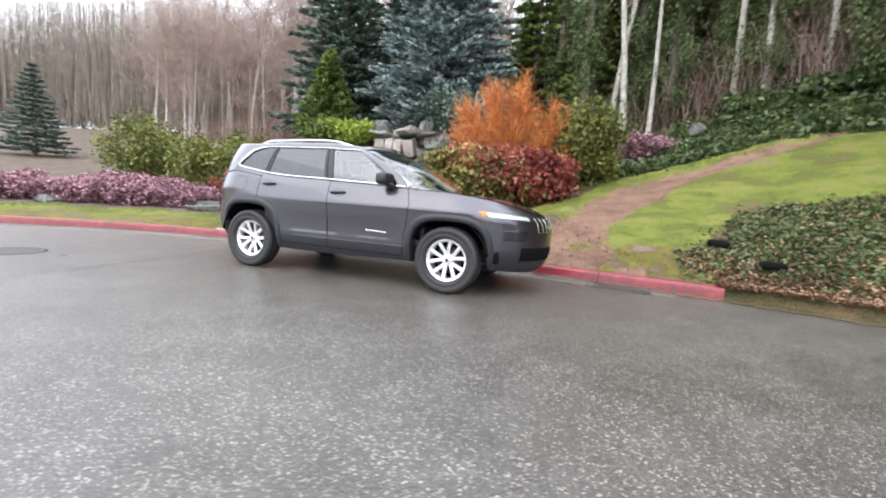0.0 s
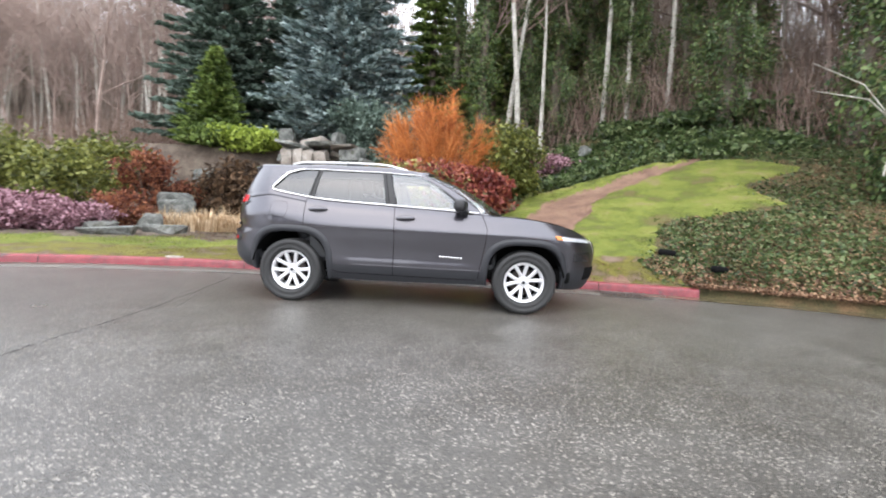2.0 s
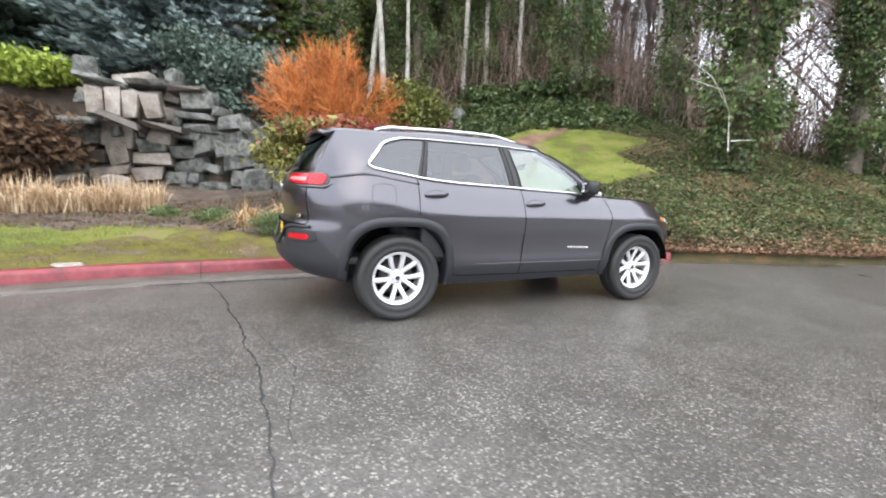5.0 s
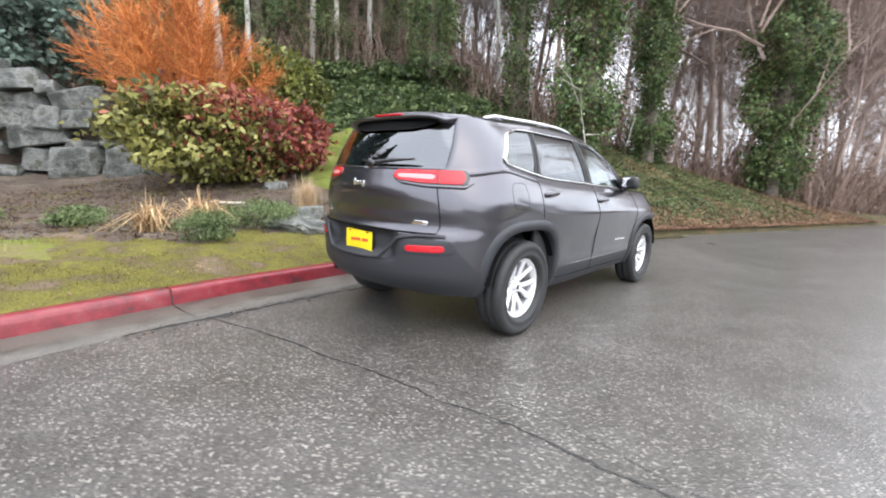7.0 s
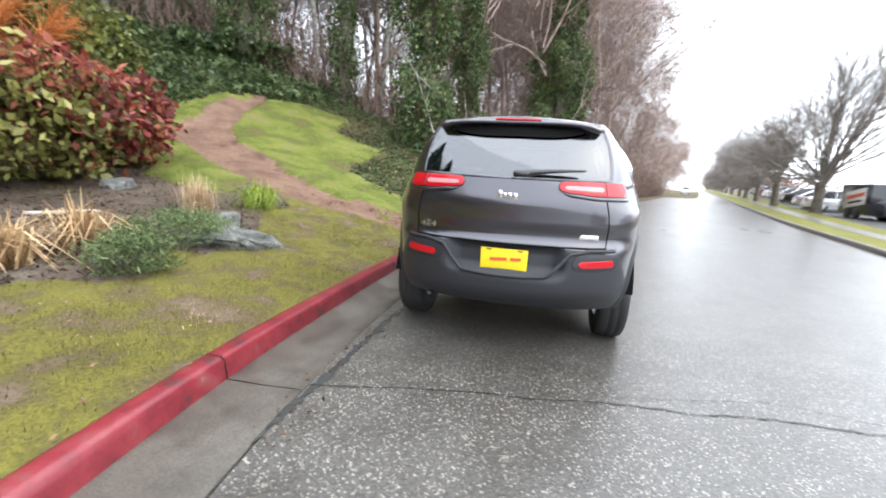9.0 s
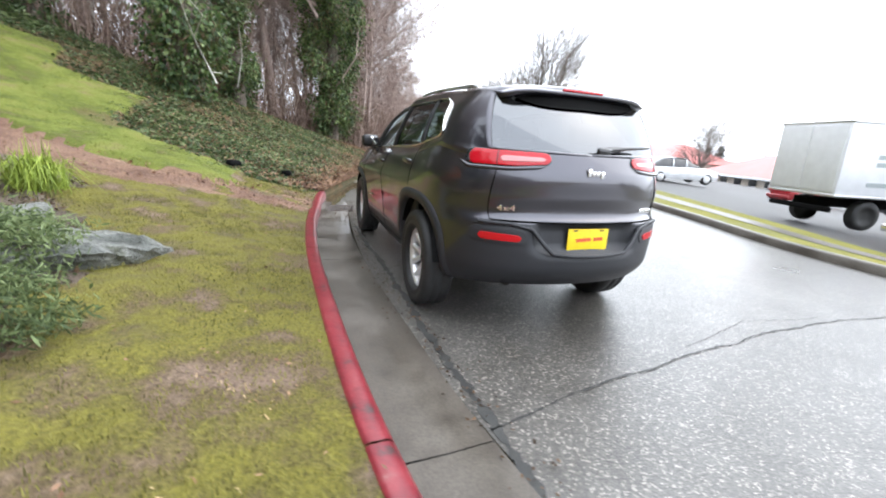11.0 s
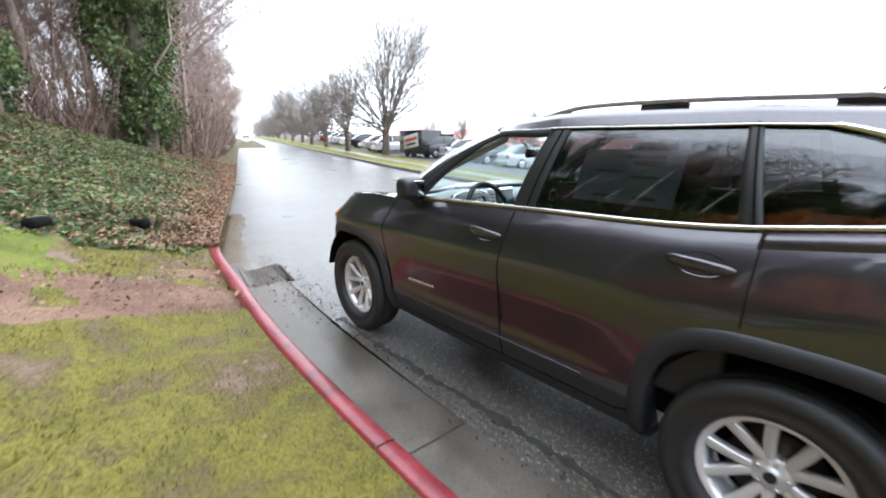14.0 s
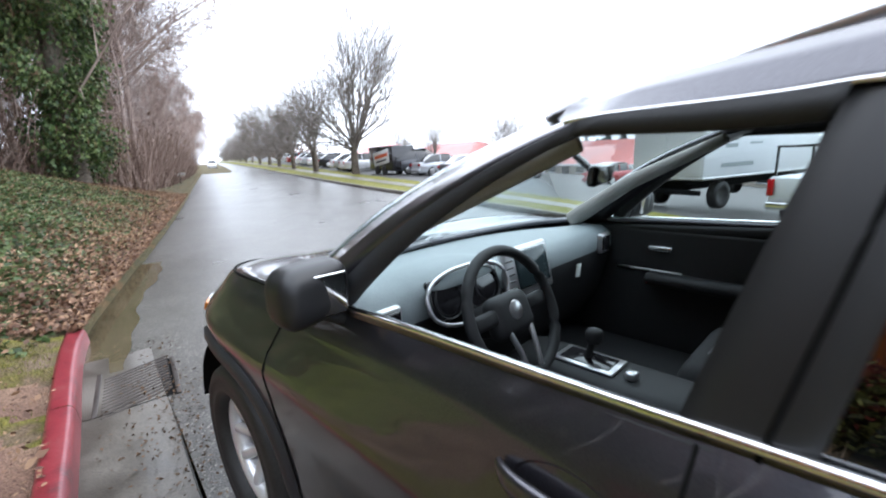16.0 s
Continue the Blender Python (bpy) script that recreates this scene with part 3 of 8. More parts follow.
def skin_out(s, z, off):
    """The same, lifted off the skin by off."""
    p = skin(s, z)
    ds = np.where(np.asarray(s) > 2.97, -0.02, 0.02)
    n = np.cross(skin(s, np.asarray(z) + 0.01) - p, skin(s + ds, z) - p) * np.sign(ds)[..., None]
    return p + off * n / (np.linalg.norm(n, axis=-1, keepdims=True) + 1e-9)


def side_s(x, z):
    """The s at which the skin has this x at height z."""
    g = np.linspace(0, 3, 1201)
    gx = skin(g, np.full(1201, float(z)))[:, 0]
    return float(np.interp(x, gx, g))


ARCH_TOP = {-AXLE: 0.47, AXLE: 0.445}


def arch(dx, dz, a, b, p=3.1):
    return (np.abs(dx) / a) ** p + np.where(dz > 0, (np.abs(dz) / b) ** p, 0)


def mirrored(v):
    return v * np.array([1, -1, 1])


car = tagged(empty("car"), "dark grey metallic sport utility car with a lowered front window", "car")


def body():
    s = np.concatenate([np.linspace(0, 1, 34)[:-1], np.linspace(1, 2, 96), np.linspace(2, 3, 40)[1:]])
    x0 = skin(s, np.full(len(s), 0.7))[:, 0]
    zt, zb, line = belt_z(x0), foot_z(x0), clad_z(x0)
    for _ in range(4):
        zt = belt_z(skin(s, zt)[:, 0])
    low_rows, rows = 14, 50
    z = np.concatenate([np.linspace(zb, line, low_rows, endpoint=False), np.linspace(line, zt, rows - low_rows)]).T
    v = skin(np.broadcast_to(s[:, None], z.shape), z)
    # plate pocket in the tail, and a soft scoop low in the doors
    pocket = smooth(0.4, 0.3, np.abs(v[..., 1])) * smooth(0.6, 0.63, v[..., 2]) * smooth(0.8, 0.77, v[..., 2]) * (s < 1)[:, None]
    v[..., 0] += 0.07 * pocket
    scoop = smooth(-0.9, -0.6, v[..., 0]) * smooth(0.95, 0.6, v[..., 0]) * smooth(0.5, 0.56, v[..., 2]) * smooth(0.8, 0.6, v[..., 2])
    v[..., 1] -= 0.008 * scoop
    keep = np.ones((len(s), rows), bool)
    for cx in (-AXLE, AXLE):
        dx, dz = v[..., 0] - cx, v[..., 2] - HUB_Z
        q = arch(dx, dz, 0.445, ARCH_TOP[cx])
        inside = (q < 1) & (np.abs(v[..., 1]) > 0.5)
        keep &= ~inside
        k = np.where(inside, q, 1) ** (-1 / 3.1)
        k = np.clip(k, 1, 3)
        near = inside & (k < 1.14)
        v[..., 0] = np.where(near, cx + dx * k, v[..., 0])
        v[..., 2] = np.where(near & (dz > 0), HUB_Z + dz * k, v[..., 2])
        keep |= near
    f = quads(len(s), rows)
    f = f[keep.ravel()[f].all(1)]
    c = v.reshape(-1, 3)[f].mean(1)
    fx, fy, fz = c.T
    low = f[:, 0] % rows < low_rows
    kinds = {
        "rear_bumper": low & (fx < -1.35), "front_bumper": low & (fx > 1.35), "sill": low & (np.abs(fx) <= 1.35),
        "tailgate": ~low & (fx < -1.9) & (fy < 0.62) & (fz > 0.785),
        "front_door": ~low & (fx > -0.16) & (fx < 0.9), "rear_door": ~low & (fx <= -0.16) & (fx > -1.0 - 0.2 * smooth(0.6, 0.95, fz)),
    }
    rest = ~np.logical_or.reduce(list(kinds.values()))
    kinds["rear_quarter"], kinds["front_wing"] = rest & (fx < 0), rest & (fx > 0)
    flat = v.reshape(-1, 3)
    for name, pick in kinds.items():
        used, at = np.unique(f[pick], return_inverse=True)
        faces = at.reshape(-1, 4)
        mat = CLADDING if name in ("rear_bumper", "front_bumper", "sill") else PAINT
        if name in ("rear_bumper", "front_bumper", "tailgate"):
            m = len(used)
            both = np.concatenate([flat[used], mirrored(flat[used])])
            made = [sheet(name, both, np.concatenate([faces, faces[:, ::-1] + m]), mat, car)]
            bm = bmesh.new()
            bm.from_mesh(made[0].data)
            bmesh.ops.remove_doubles(bm, verts=bm.verts[:], dist=0.002)
            bm.to_mesh(made[0].data)
            bm.free()
        else:
            sheet(name, flat[used], faces, mat, car)
            sheet(name, mirrored(flat[used]), faces[:, ::-1], mat, car)
    return s, v[:, -1]


BODY_S, BELT = body()

# glasshouse: columns from the tail round the side to the screen
COLUMN_KEYS = [  # foot, head, steps to the next
    ((-2.165, 0.0, 1.2), (-1.93, 0.0, 1.585), 12), ((-2.02, 0.62, 1.213), (-1.86, 0.545, 1.565), 9),
    ((-1.66, 0.79, 1.262), (-1.49, 0.625, 1.565), 26), ((-1.19, 0.835, 1.201), (-1.10, 0.64, 1.585), 3),
    ((-1.12, 0.838, 1.197), (-1.06, 0.64, 1.587), 16), ((-0.27, 0.845, 1.153), (-0.36, 0.635, 1.59), 3),
    ((-0.14, 0.844, 1.147), (-0.26, 0.632, 1.588), 20), ((0.70, 0.822, 1.112), (0.0, 0.615, 1.562), 3),
    ((0.88, 0.79, 1.098), (0.10, 0.585, 1.552), 16), ((1.19, 0.0, 1.075), (0.25, 0.0, 1.582), 0)]
SPANS = ["rear_window", "rear_pillar", "quarter_window", "quarter_pillar", "rear_side_window", "door_pillar", "front_side_window", "windscreen_pillar", "windscreen"]


def glasshouse_columns():
    foot, head, span = [], [], []
    for k, (a, b, n) in enumerate(COLUMN_KEYS[:-1]):
        a2, b2, _ = COLUMN_KEYS[k + 1]
        for i in range(n):
            t = i / n
            p, q = [np.array(u) * (1 - t) + np.array(w) * t for u, w in ((a, a2), (b, b2))]
            if SPANS[k] == "windscreen":
                c = np.sin(t * np.pi / 2)
                for r, e0, e1 in ((p, a, a2), (q, b, b2)):
                    r[0] = e0[0] + (e1[0] - e0[0]) * c
                    r[1] = e0[1] * np.cos(t * np.pi / 2) ** 0.9
                    r[2] = e0[2] + (e1[2] - e0[2]) * c
            if SPANS[k] == "rear_pillar":
                q += np.array([-0.6, 0.75, 0]) * 0.04 * 4 * t * (1 - t)
                z = float(belt_z(p[0]))
                on = skin(side_s(p[0], z), z)
                p = p + (on - p) * smooth(0.0, 0.25, t)
            if SPANS[k] == "rear_window":
                for r, e0, e1 in ((p, a, a2), (q, b, b2)):
                    r[0] = e0[0] + (e1[0] - e0[0]) * t ** 2.4
            if 2 <= k <= 7:
                p[2] = float(belt_z(p[0]))
                p[1] = float(side_w(p[0], p[2])) if k < 7 else p[1]
            foot.append(p), head.append(q), span.append(k)
    foot.append(np.array(COLUMN_KEYS[-1][0])), head.append(np.array(COLUMN_KEYS[-1][1])), span.append(9)
    return np.array(foot), np.array(head), np.array(span)


FOOT, HEAD, SPAN = glasshouse_columns()
LEVELS = np.array([0, 0.035, 0.06, 0.09, 0.12, 0.16, 0.2, 0.25, 0.3, 0.36, 0.42, 0.48, 0.54, 0.6, 0.65, 0.7, 0.74, 0.78, 0.81, 0.84, 0.87, 0.9, 0.925, 0.95, 0.975, 1.0])


def glass_end(lv):
    """How far the rear edge of the quarter window is drawn in, by height."""
    h = (lv - 0.035) / 0.865
    return 0.03 + 0.18 * max(0, (0.13 - h) / 0.13) ** 2 + 0.16 * max(0, h) + 0.34 * max(0, (h - 0.72) / 0.28) ** 2.3


def house(col, lv, inset=0.0):
    """A point of the glasshouse: its column and its height from belt (0) to roof (1)."""
    p = FOOT[col] * (1 - lv) + HEAD[col] * lv
    k = SPAN[min(col, len(SPAN) - 2)]
    swell = 4 * lv * (1 - lv)
    out = np.array([0.0, 1.0, 0.25]) if 1 <= k <= 7 else np.array([0.5, 0, 0.85]) if k == 8 else np.array([-0.8, 0, 0.5])
    lean = smooth(-0.1, 0.75, FOOT[col][0])
    arc = np.array([0.25, 0.1, 0.75]) * 0.062 * lean * swell
    brow = max(0.0, (lv - 0.95) / 0.05)
    side_in = 0.018 * brow * min(1.0, abs(p[1]) / 0.58)
    return p + out * ((0.022 - 0.012 * lean) * swell - inset) + arc + np.array([0, -side_in, 0.026 * brow])


def glasshouse():
    n = len(FOOT)
    v = np.array([[house(i, t) for t in LEVELS] for i in range(n)])
    g = np.array([[house(i, t, 0.008) for t in LEVELS] for i in range(n)])
    ends = {k: (np.argmax(SPAN == k), np.argmax(SPAN == k) + COLUMN_KEYS[k][2]) for k in range(9)}
    shell, panes = {"cabin_shell": [], "door_pillar": []}, {k: [] for k in range(9)}
    for i in range(n - 1):
        k = SPAN[i]
        for j in range(len(LEVELS) - 1):
            q = (i * len(LEVELS) + j, i * len(LEVELS) + j + 1, (i + 1) * len(LEVELS) + j + 1, (i + 1) * len(LEVELS) + j)
            lo, hi = (1, 21) if k not in (0, 8) else (1, 23)
            edge = k == 2 and (i + 0.5 - ends[2][0]) / 26 < glass_end((LEVELS[j] + LEVELS[j + 1]) / 2)
            if k in (0, 2, 4, 6, 8) and lo <= j < hi and not edge:
                panes[k].append(q)
            elif k in (3, 5) and lo <= j < hi:
                shell["door_pillar"].append(q)
            else:
                shell["cabin_shell"].append(q)
    # the rear quarter's shoulder laps over the body below it
    lap = ends[3][0] - ends[1][0] + 1
    laps = np.array([[skin_out(side_s(FOOT[i][0], FOOT[i][2] - d), FOOT[i][2] - d, 0.0015) for d in (0.05, 0.018)] for i in range(ends[1][0], ends[3][0] + 1)])
    for i in range(lap - 1):
        a, c = n * len(LEVELS) + 2 * i, (ends[1][0] + i) * len(LEVELS)
        shell["cabin_shell"] += [(a, a + 1, a + 3, a + 2), (a + 1, c, c + len(LEVELS), a + 3)]
    points = np.concatenate([v.reshape(-1, 3), laps.reshape(-1, 3)])
    for name, fs in shell.items():
        for side in (1, -1):
            f = np.array(fs) if side > 0 else np.array(fs)[:, ::-1]
            ob = sheet(name, points * (1, side, 1), f, PILLAR if name == "door_pillar" else PAINT, car)
            thick = ob.modifiers.new("wall", "SOLIDIFY")
            thick.thickness, thick.offset = 0.025, -1
    for k, fs in panes.items():
        if not fs:
            continue
        f = np.array(fs)
        mat = {0: REAR_GLASS, 8: CLEAR_GLASS, 6: CLEAR_GLASS}.get(k, TINT_GLASS)
        if k in (0, 8):
            m = n * len(LEVELS)
            made = [sheet(SPANS[k], np.concatenate([g.reshape(-1, 3), mirrored(g.reshape(-1, 3))]), np.concatenate([f, f[:, ::-1] + m]), mat, car)]
        else:
            made = [sheet(SPANS[k], mirrored(g.reshape(-1, 3)), f[:, ::-1], mat, car)]
            if k != 6:
                made.append(sheet(SPANS[k], g.reshape(-1, 3), f, mat, car))
        for ob in made:
            ob.visible_shadow = k not in (6, 8)
    # roof skin with a gentle crown
    t = np.linspace(-1, 1, 15)
    h = v[:, -1]
    roof = np.stack([np.broadcast_to(h[:, :1], (n, 15)), h[:, 1:2] * t, h[:, 2:] + 0.05 * (h[:, 1:2] / 0.64) * (1 - np.abs(t) ** 2.2)], -1)
    sheet("roof", roof.reshape(-1, 3), quads(n, 15), PAINT, car)
    sheet("headliner", roof.reshape(-1, 3) - (0, 0, 0.045), quads(n, 15), HEADLINER, car)
    # bright strip round the side windows
    a, b = ends[2][0], ends[7][0]
    for side in (1, -1):
        low = [house(i, 0.035, -0.004) * (1, side, 1) for i in range(b + 2, a + 7, -1)]
        high = [house(i, 0.9, -0.004) * (1, side, 1) for i in range(a + 15, b + 2)]
        turn = []
        for t in np.linspace(0.04, 0.895, 22):
            c = glass_end(t) * 26
            i = int(c)
            turn.append((house(a + i, t, -0.004) * (1 - c + i) + house(a + i + 1, t, -0.004) * (c - i)) * (1, side, 1))
        fat = np.r_[np.linspace(0.0075, 0.01, len(low)), 0.01 + 0.008 * np.sin(np.linspace(0.2, np.pi, 22)), np.full(len(high), 0.0045)]
        tube("window_trim", low + turn + high, fat, CHROME, car, "bright chrome strip", 8)
    # dark seal inside the front window's frame
    c0, c1 = ends[6][0], ends[6][1]
    for side in (1, -1):
        top = [(house(i, 0.905, 0.002), house(i, 0.82, 0.02)) for i in range(c0, c1 - 1)]
        fore = [(house(c1, t, 0.002), house(c1 - 2, max(0.05, t - 0.07), 0.02)) for t in np.linspace(0.9, 0.06, 14)]
        v = np.array(top + fore) * (1, side, 1)
        seal = sheet("window_seal", v.reshape(-1, 3), quads(len(v), 2), CABIN, car, "black rubber window seal")
        depth = seal.modifiers.new("depth", "SOLIDIFY")
        depth.thickness = 0.012
    for side in (1, -1):
        for k in (3, 5):
            i = ends[k][0] + 1
            tube("shut_line", [house(i, t, -0.001) * (1, side, 1) for t in np.linspace(0.0, 0.93, 12)], 0.004, DARK_GAP, car, "", 5)
    return ends


ENDS = glasshouse()


def bonnet():
    i0 = int(np.argmin(np.abs(BELT[:, 0] - 0.9)))
    edge = BELT[i0:]
    m = 30
    u = np.linspace(0, 1, m)
    src = np.linspace(0, 1, len(edge))
    outer = np.stack([np.interp(u, src, edge[:, k]) for k in range(3)], 1)
    j0 = ENDS[8][0]
    scr = FOOT[j0:]
    y_in = outer[:, 1] / outer[0, 1] * scr[0, 1]
    inner = np.stack([np.interp(-y_in, -scr[:, 1], scr[:, k]) for k in range(3)], 1)
    inner[:, 1] = y_in
    t = np.linspace(0, 1, 16)
    p = outer[:, None] * (1 - t[:, None]) + inner[:, None] * t[:, None]
    rise = 4 * t * (1 - t) * 0.022 + 0.03 * np.sin(np.pi * np.clip(t * 1.6, 0, 1)) * 0.6
    p[..., 2] += rise * np.minimum(1, np.linalg.norm(outer - inner, axis=1)[:, None] / 0.9)
    both = np.concatenate([p.reshape(-1, 3), mirrored(p.reshape(-1, 3))])
    f = quads(m, 16)
    sheet("bonnet", both, np.concatenate([f, f[:, ::-1] + m * 16]), PAINT, car)
    lid = [p[i, 1] + (0, 0, 0.003) for i in range(0, m)]
    tube("bonnet_gap", lid + [mirrored(q) for q in lid[::-1]], 0.004, DARK_GAP, car, "", 5)


bonnet()


def patch(name, s0, s1, low, high, off, mat, label="", n=14, m=5, parent=None, thick=0.012):
    """A piece laid on the skin, between s0 and s1, with low(t) and high(t) its edges, on both sides."""
    t = np.linspace(0, 1, n)
    z = np.stack([low(t) * (1 - k) + high(t) * k for k in np.linspace(0, 1, m)], 1)
    s = np.broadcast_to((s0 + (s1 - s0) * t)[:, None], z.shape)
    v = skin_out(s, z, off).reshape(-1, 3)
    made = []
    for side in (1, -1):
        f = quads(n, m)
        ob = sheet(name, v * (1, side, 1), f if side > 0 else f[:, ::-1], mat, parent or car, label)
        md = ob.modifiers.new("depth", "SOLIDIFY")
        md.thickness, md.offset = thick, -1
        bv = ob.modifiers.new("edge", "BEVEL")
        bv.width, bv.segments = 0.003, 2
        made.append(ob)
    return made


flatline = lambda z: (lambda t: z + 0 * t)
# tail lamps: red surround with a clear bar
rounding = lambda t, e: 1 - np.clip((np.abs(2 * t - 1) - e) / (1 - e), 0, 0.999) ** 2.5
lamp_low = lambda t: 1.163 - (0.026 + 0.016 * smooth(0, 0.45, t)) * rounding(t, 0.8) ** 0.5
lamp_high = lambda t: 1.172 + (0.03 + 0.008 * t) * rounding(t, 0.8) ** 0.5
patch("tail_lamp", 0.235, 0.66, lamp_low, lamp_high, 0.011, TAIL_RED, "red wrap-around tail lamp", 40)
patch("lamp_bar", 0.262, 0.485, lambda t: 1.163 - (0.012 + 0.006 * t) * rounding(t, 0.75) ** 0.5, lambda t: 1.164 + (0.01 + 0.002 * t) * rounding(t, 0.75) ** 0.5, 0.0145, TAIL_CLEAR, "clear bar of the tail lamp", 24)
patch("lamp_seam", 0.498, 0.503, flatline(1.122), flatline(1.209), 0.0155, GLOSS_BLACK, "", 2, 3)
patch("lamp_bezel", 0.232, 0.685, lambda t: lamp_low(t) - 0.006, lambda t: lamp_high(t) + 0.005, 0.005, GLOSS_BLACK, "black lamp surround", 40)
ledge_t = np.linspace(0, 1, 36)
ledge = skin_out(0.26 + 0.45 * ledge_t, lamp_low(np.clip(ledge_t, 0.03, 0.9)) - 0.017 + 0.03 * np.maximum(0, ledge_t - 0.88) / 0.12, 0.004)
for side in (1, -1):
    tube("lamp_ledge", ledge * (1, side, 1), np.interp(ledge_t, (0, 0.1, 0.9, 1), (0.003, 0.012, 0.013, 0.004)), PAINT, car, "body-coloured ledge under the tail lamp", 8)
patch("reflector_frame", 0.318, 0.63, lambda t: 0.7 - (0.05 - 0.01 * t) * rounding(t, 0.6) ** 0.5, lambda t: 0.7 + 0.058 * rounding(t, 0.6) ** 0.5, 0.006, CLADDING, "", 24)
patch("reflector", 0.35, 0.57, lambda t: 0.697 - (0.024 - 0.006 * t) * rounding(t, 0.72) ** 0.5, lambda t: 0.697 + (0.018 + 0.01 * t) * rounding(t, 0.72) ** 0.5, 0.012, TAIL_RED, "red rear reflector", 24)
patch("headlamp", 2.32, 2.64, lambda t: 0.86 - 0.025 * t, lambda t: 0.905 - 0.03 * t, 0.008, HEAD_CLEAR, "narrow clear headlamp", 12)
patch("headlamp_marker", 2.27, 2.32, flatline(0.868), flatline(0.91), 0.008, AMBER, "amber side marker", 4)
patch("lower_lamp", 2.4, 2.6, flatline(0.62), flatline(0.73), 0.006, GLOSS_BLACK, "dark lower lamp housing", 8)
for k in range(4):
    patch("grille_slot", 2.72 + k * 0.07, 2.765 + k * 0.07, flatline(0.72), flatline(0.86), 0.006, GLOSS_BLACK, "black grille slot with chrome edge", 4)
    patch("grille_surround", 2.715 + k * 0.07, 2.77 + k * 0.07, flatline(0.712), flatline(0.868), 0.003, CHROME, "", 4)
patch("sill_strip", 1.3, 1.88, flatline(0.462), flatline(0.474), 0.004, PAINT, "thin crease strip along the sill", 20, 3, thick=0.006)
patch("front_intake", 2.55, 2.98, flatline(0.4), flatline(0.55), 0.004, DARK_GAP, "black lower intake", 10)


def shut_lines():
    """Door and tailgate gaps, traced on the skin."""
    def trace(points):
        out = []
        for (x0, z0), (x1, z1) in zip(points, points[1:]):
            for t in np.linspace(0, 1, 14):
                x, z = x0 + (x1 - x0) * t, z0 + (z1 - z0) * t
                out.append(skin_out(side_s(x, z), z, 0.0))
        return np.array(out)

    for pts in ([(-0.17, 1.145), (-0.15, 0.8), (-0.16, 0.36)], [(0.84, 1.1), (0.9, 0.95), (0.88, 0.75), (0.84, 0.55), (0.82, 0.38)],
                [(-1.2, 1.2), (-1.2, 0.9)], [(-0.9, 0.5), (-0.88, 0.4), (-0.8, 0.365), (-0.16, 0.36), (0.8, 0.36)]):
        p = trace(pts)
        for side in (1, -1):
            tube("shut_line", p * (1, side, 1), 0.0035, DARK_GAP, car, "", 5)
    zs = np.linspace(0.8, 1.2, 14)
    for side in (1, -1):
        tube("tailgate_gap", [skin_out(0.5, z, 0.0) * (1, side, 1) for z in zs], 0.0045, DARK_GAP, car, "", 5)
    s = np.linspace(0, 0.5, 24)
    tube("tailgate_gap", [skin_out(q, 0.795, 0.002) * (1, -1, 1) for q in s[::-1]] + [skin_out(q, 0.795, 0.002) for q in s[1:]], 0.006, DARK_GAP, car, "", 5)
    # fuel door on the off side
    ring = [skin_out(side_s(-1.5 + 0.1 * np.sign(np.cos(a)) * abs(np.cos(a)) ** 0.5, 1.06), 1.06 + 0.09 * np.sign(np.sin(a)) * abs(np.sin(a)) ** 0.5, 0) * (1, -1, 1) for a in np.linspace(0, 2 * np.pi, 40, endpoint=False)]
    tube("fuel_door_gap", ring, 0.0015, DARK_GAP, car, "", 5, True)


shut_lines()


def wheel_arches():
    th = np.radians(np.linspace(-32, 212, 60))
    for cx in (-AXLE, AXLE):
        rows = []
        for a in th:
            c, s = np.cos(a), np.sin(a)
            row = []
            for grow, off in ((0.965, -0.12), (0.965, 0.004), (0.98, 0.014), (1.04, 0.018), (1.115, 0.013), (1.135, -0.006)):
                r = 1 / ((abs(c) / 0.44) ** 3.1 + (abs(s) / (ARCH_TOP[cx] - 0.005)) ** 3.1) ** (1 / 3.1)
                x, z = cx + c * r * grow, HUB_Z + s * r * grow
                z = max(z, float(foot_z(x)) + 0.0)
                p = skin(side_s(x, z), z)
                row.append(p + np.array([0, off, 0]))
            rows.append(row)
        v = np.array(rows)
        liner_t = np.radians(np.linspace(10, 170, 30))
        for side in (1, -1):
            f = quads(len(th), 6)
            sheet("arch_moulding", v.reshape(-1, 3) * (1, side, 1), f if side < 0 else f[:, ::-1], CLADDING, car, "charcoal plastic wheel arch moulding")
            lin = np.array([[(cx + 0.455 * np.cos(a), y, HUB_Z + (ARCH_TOP[cx] + 0.02) * np.sin(a)) for y in (0.88, 0.7, 0.5)] for a in liner_t])
            lin = np.concatenate([lin, np.broadcast_to(np.array([cx, 0.5, HUB_Z]), (30, 1, 3))], 1)
            sheet("arch_liner", lin.reshape(-1, 3) * (1, side, 1), quads(30, 4), DARK_GAP, car)


wheel_arches()
part("underbody", block(3.7, 1.5, 0.16, 0.04, (0.05, 0, 0.44)), DARK_GAP, car)
part("axle_beam", block(0.16, 1.4, 0.12, 0.03, (-1.35, 0, 0.32)), DARK_GAP, car)


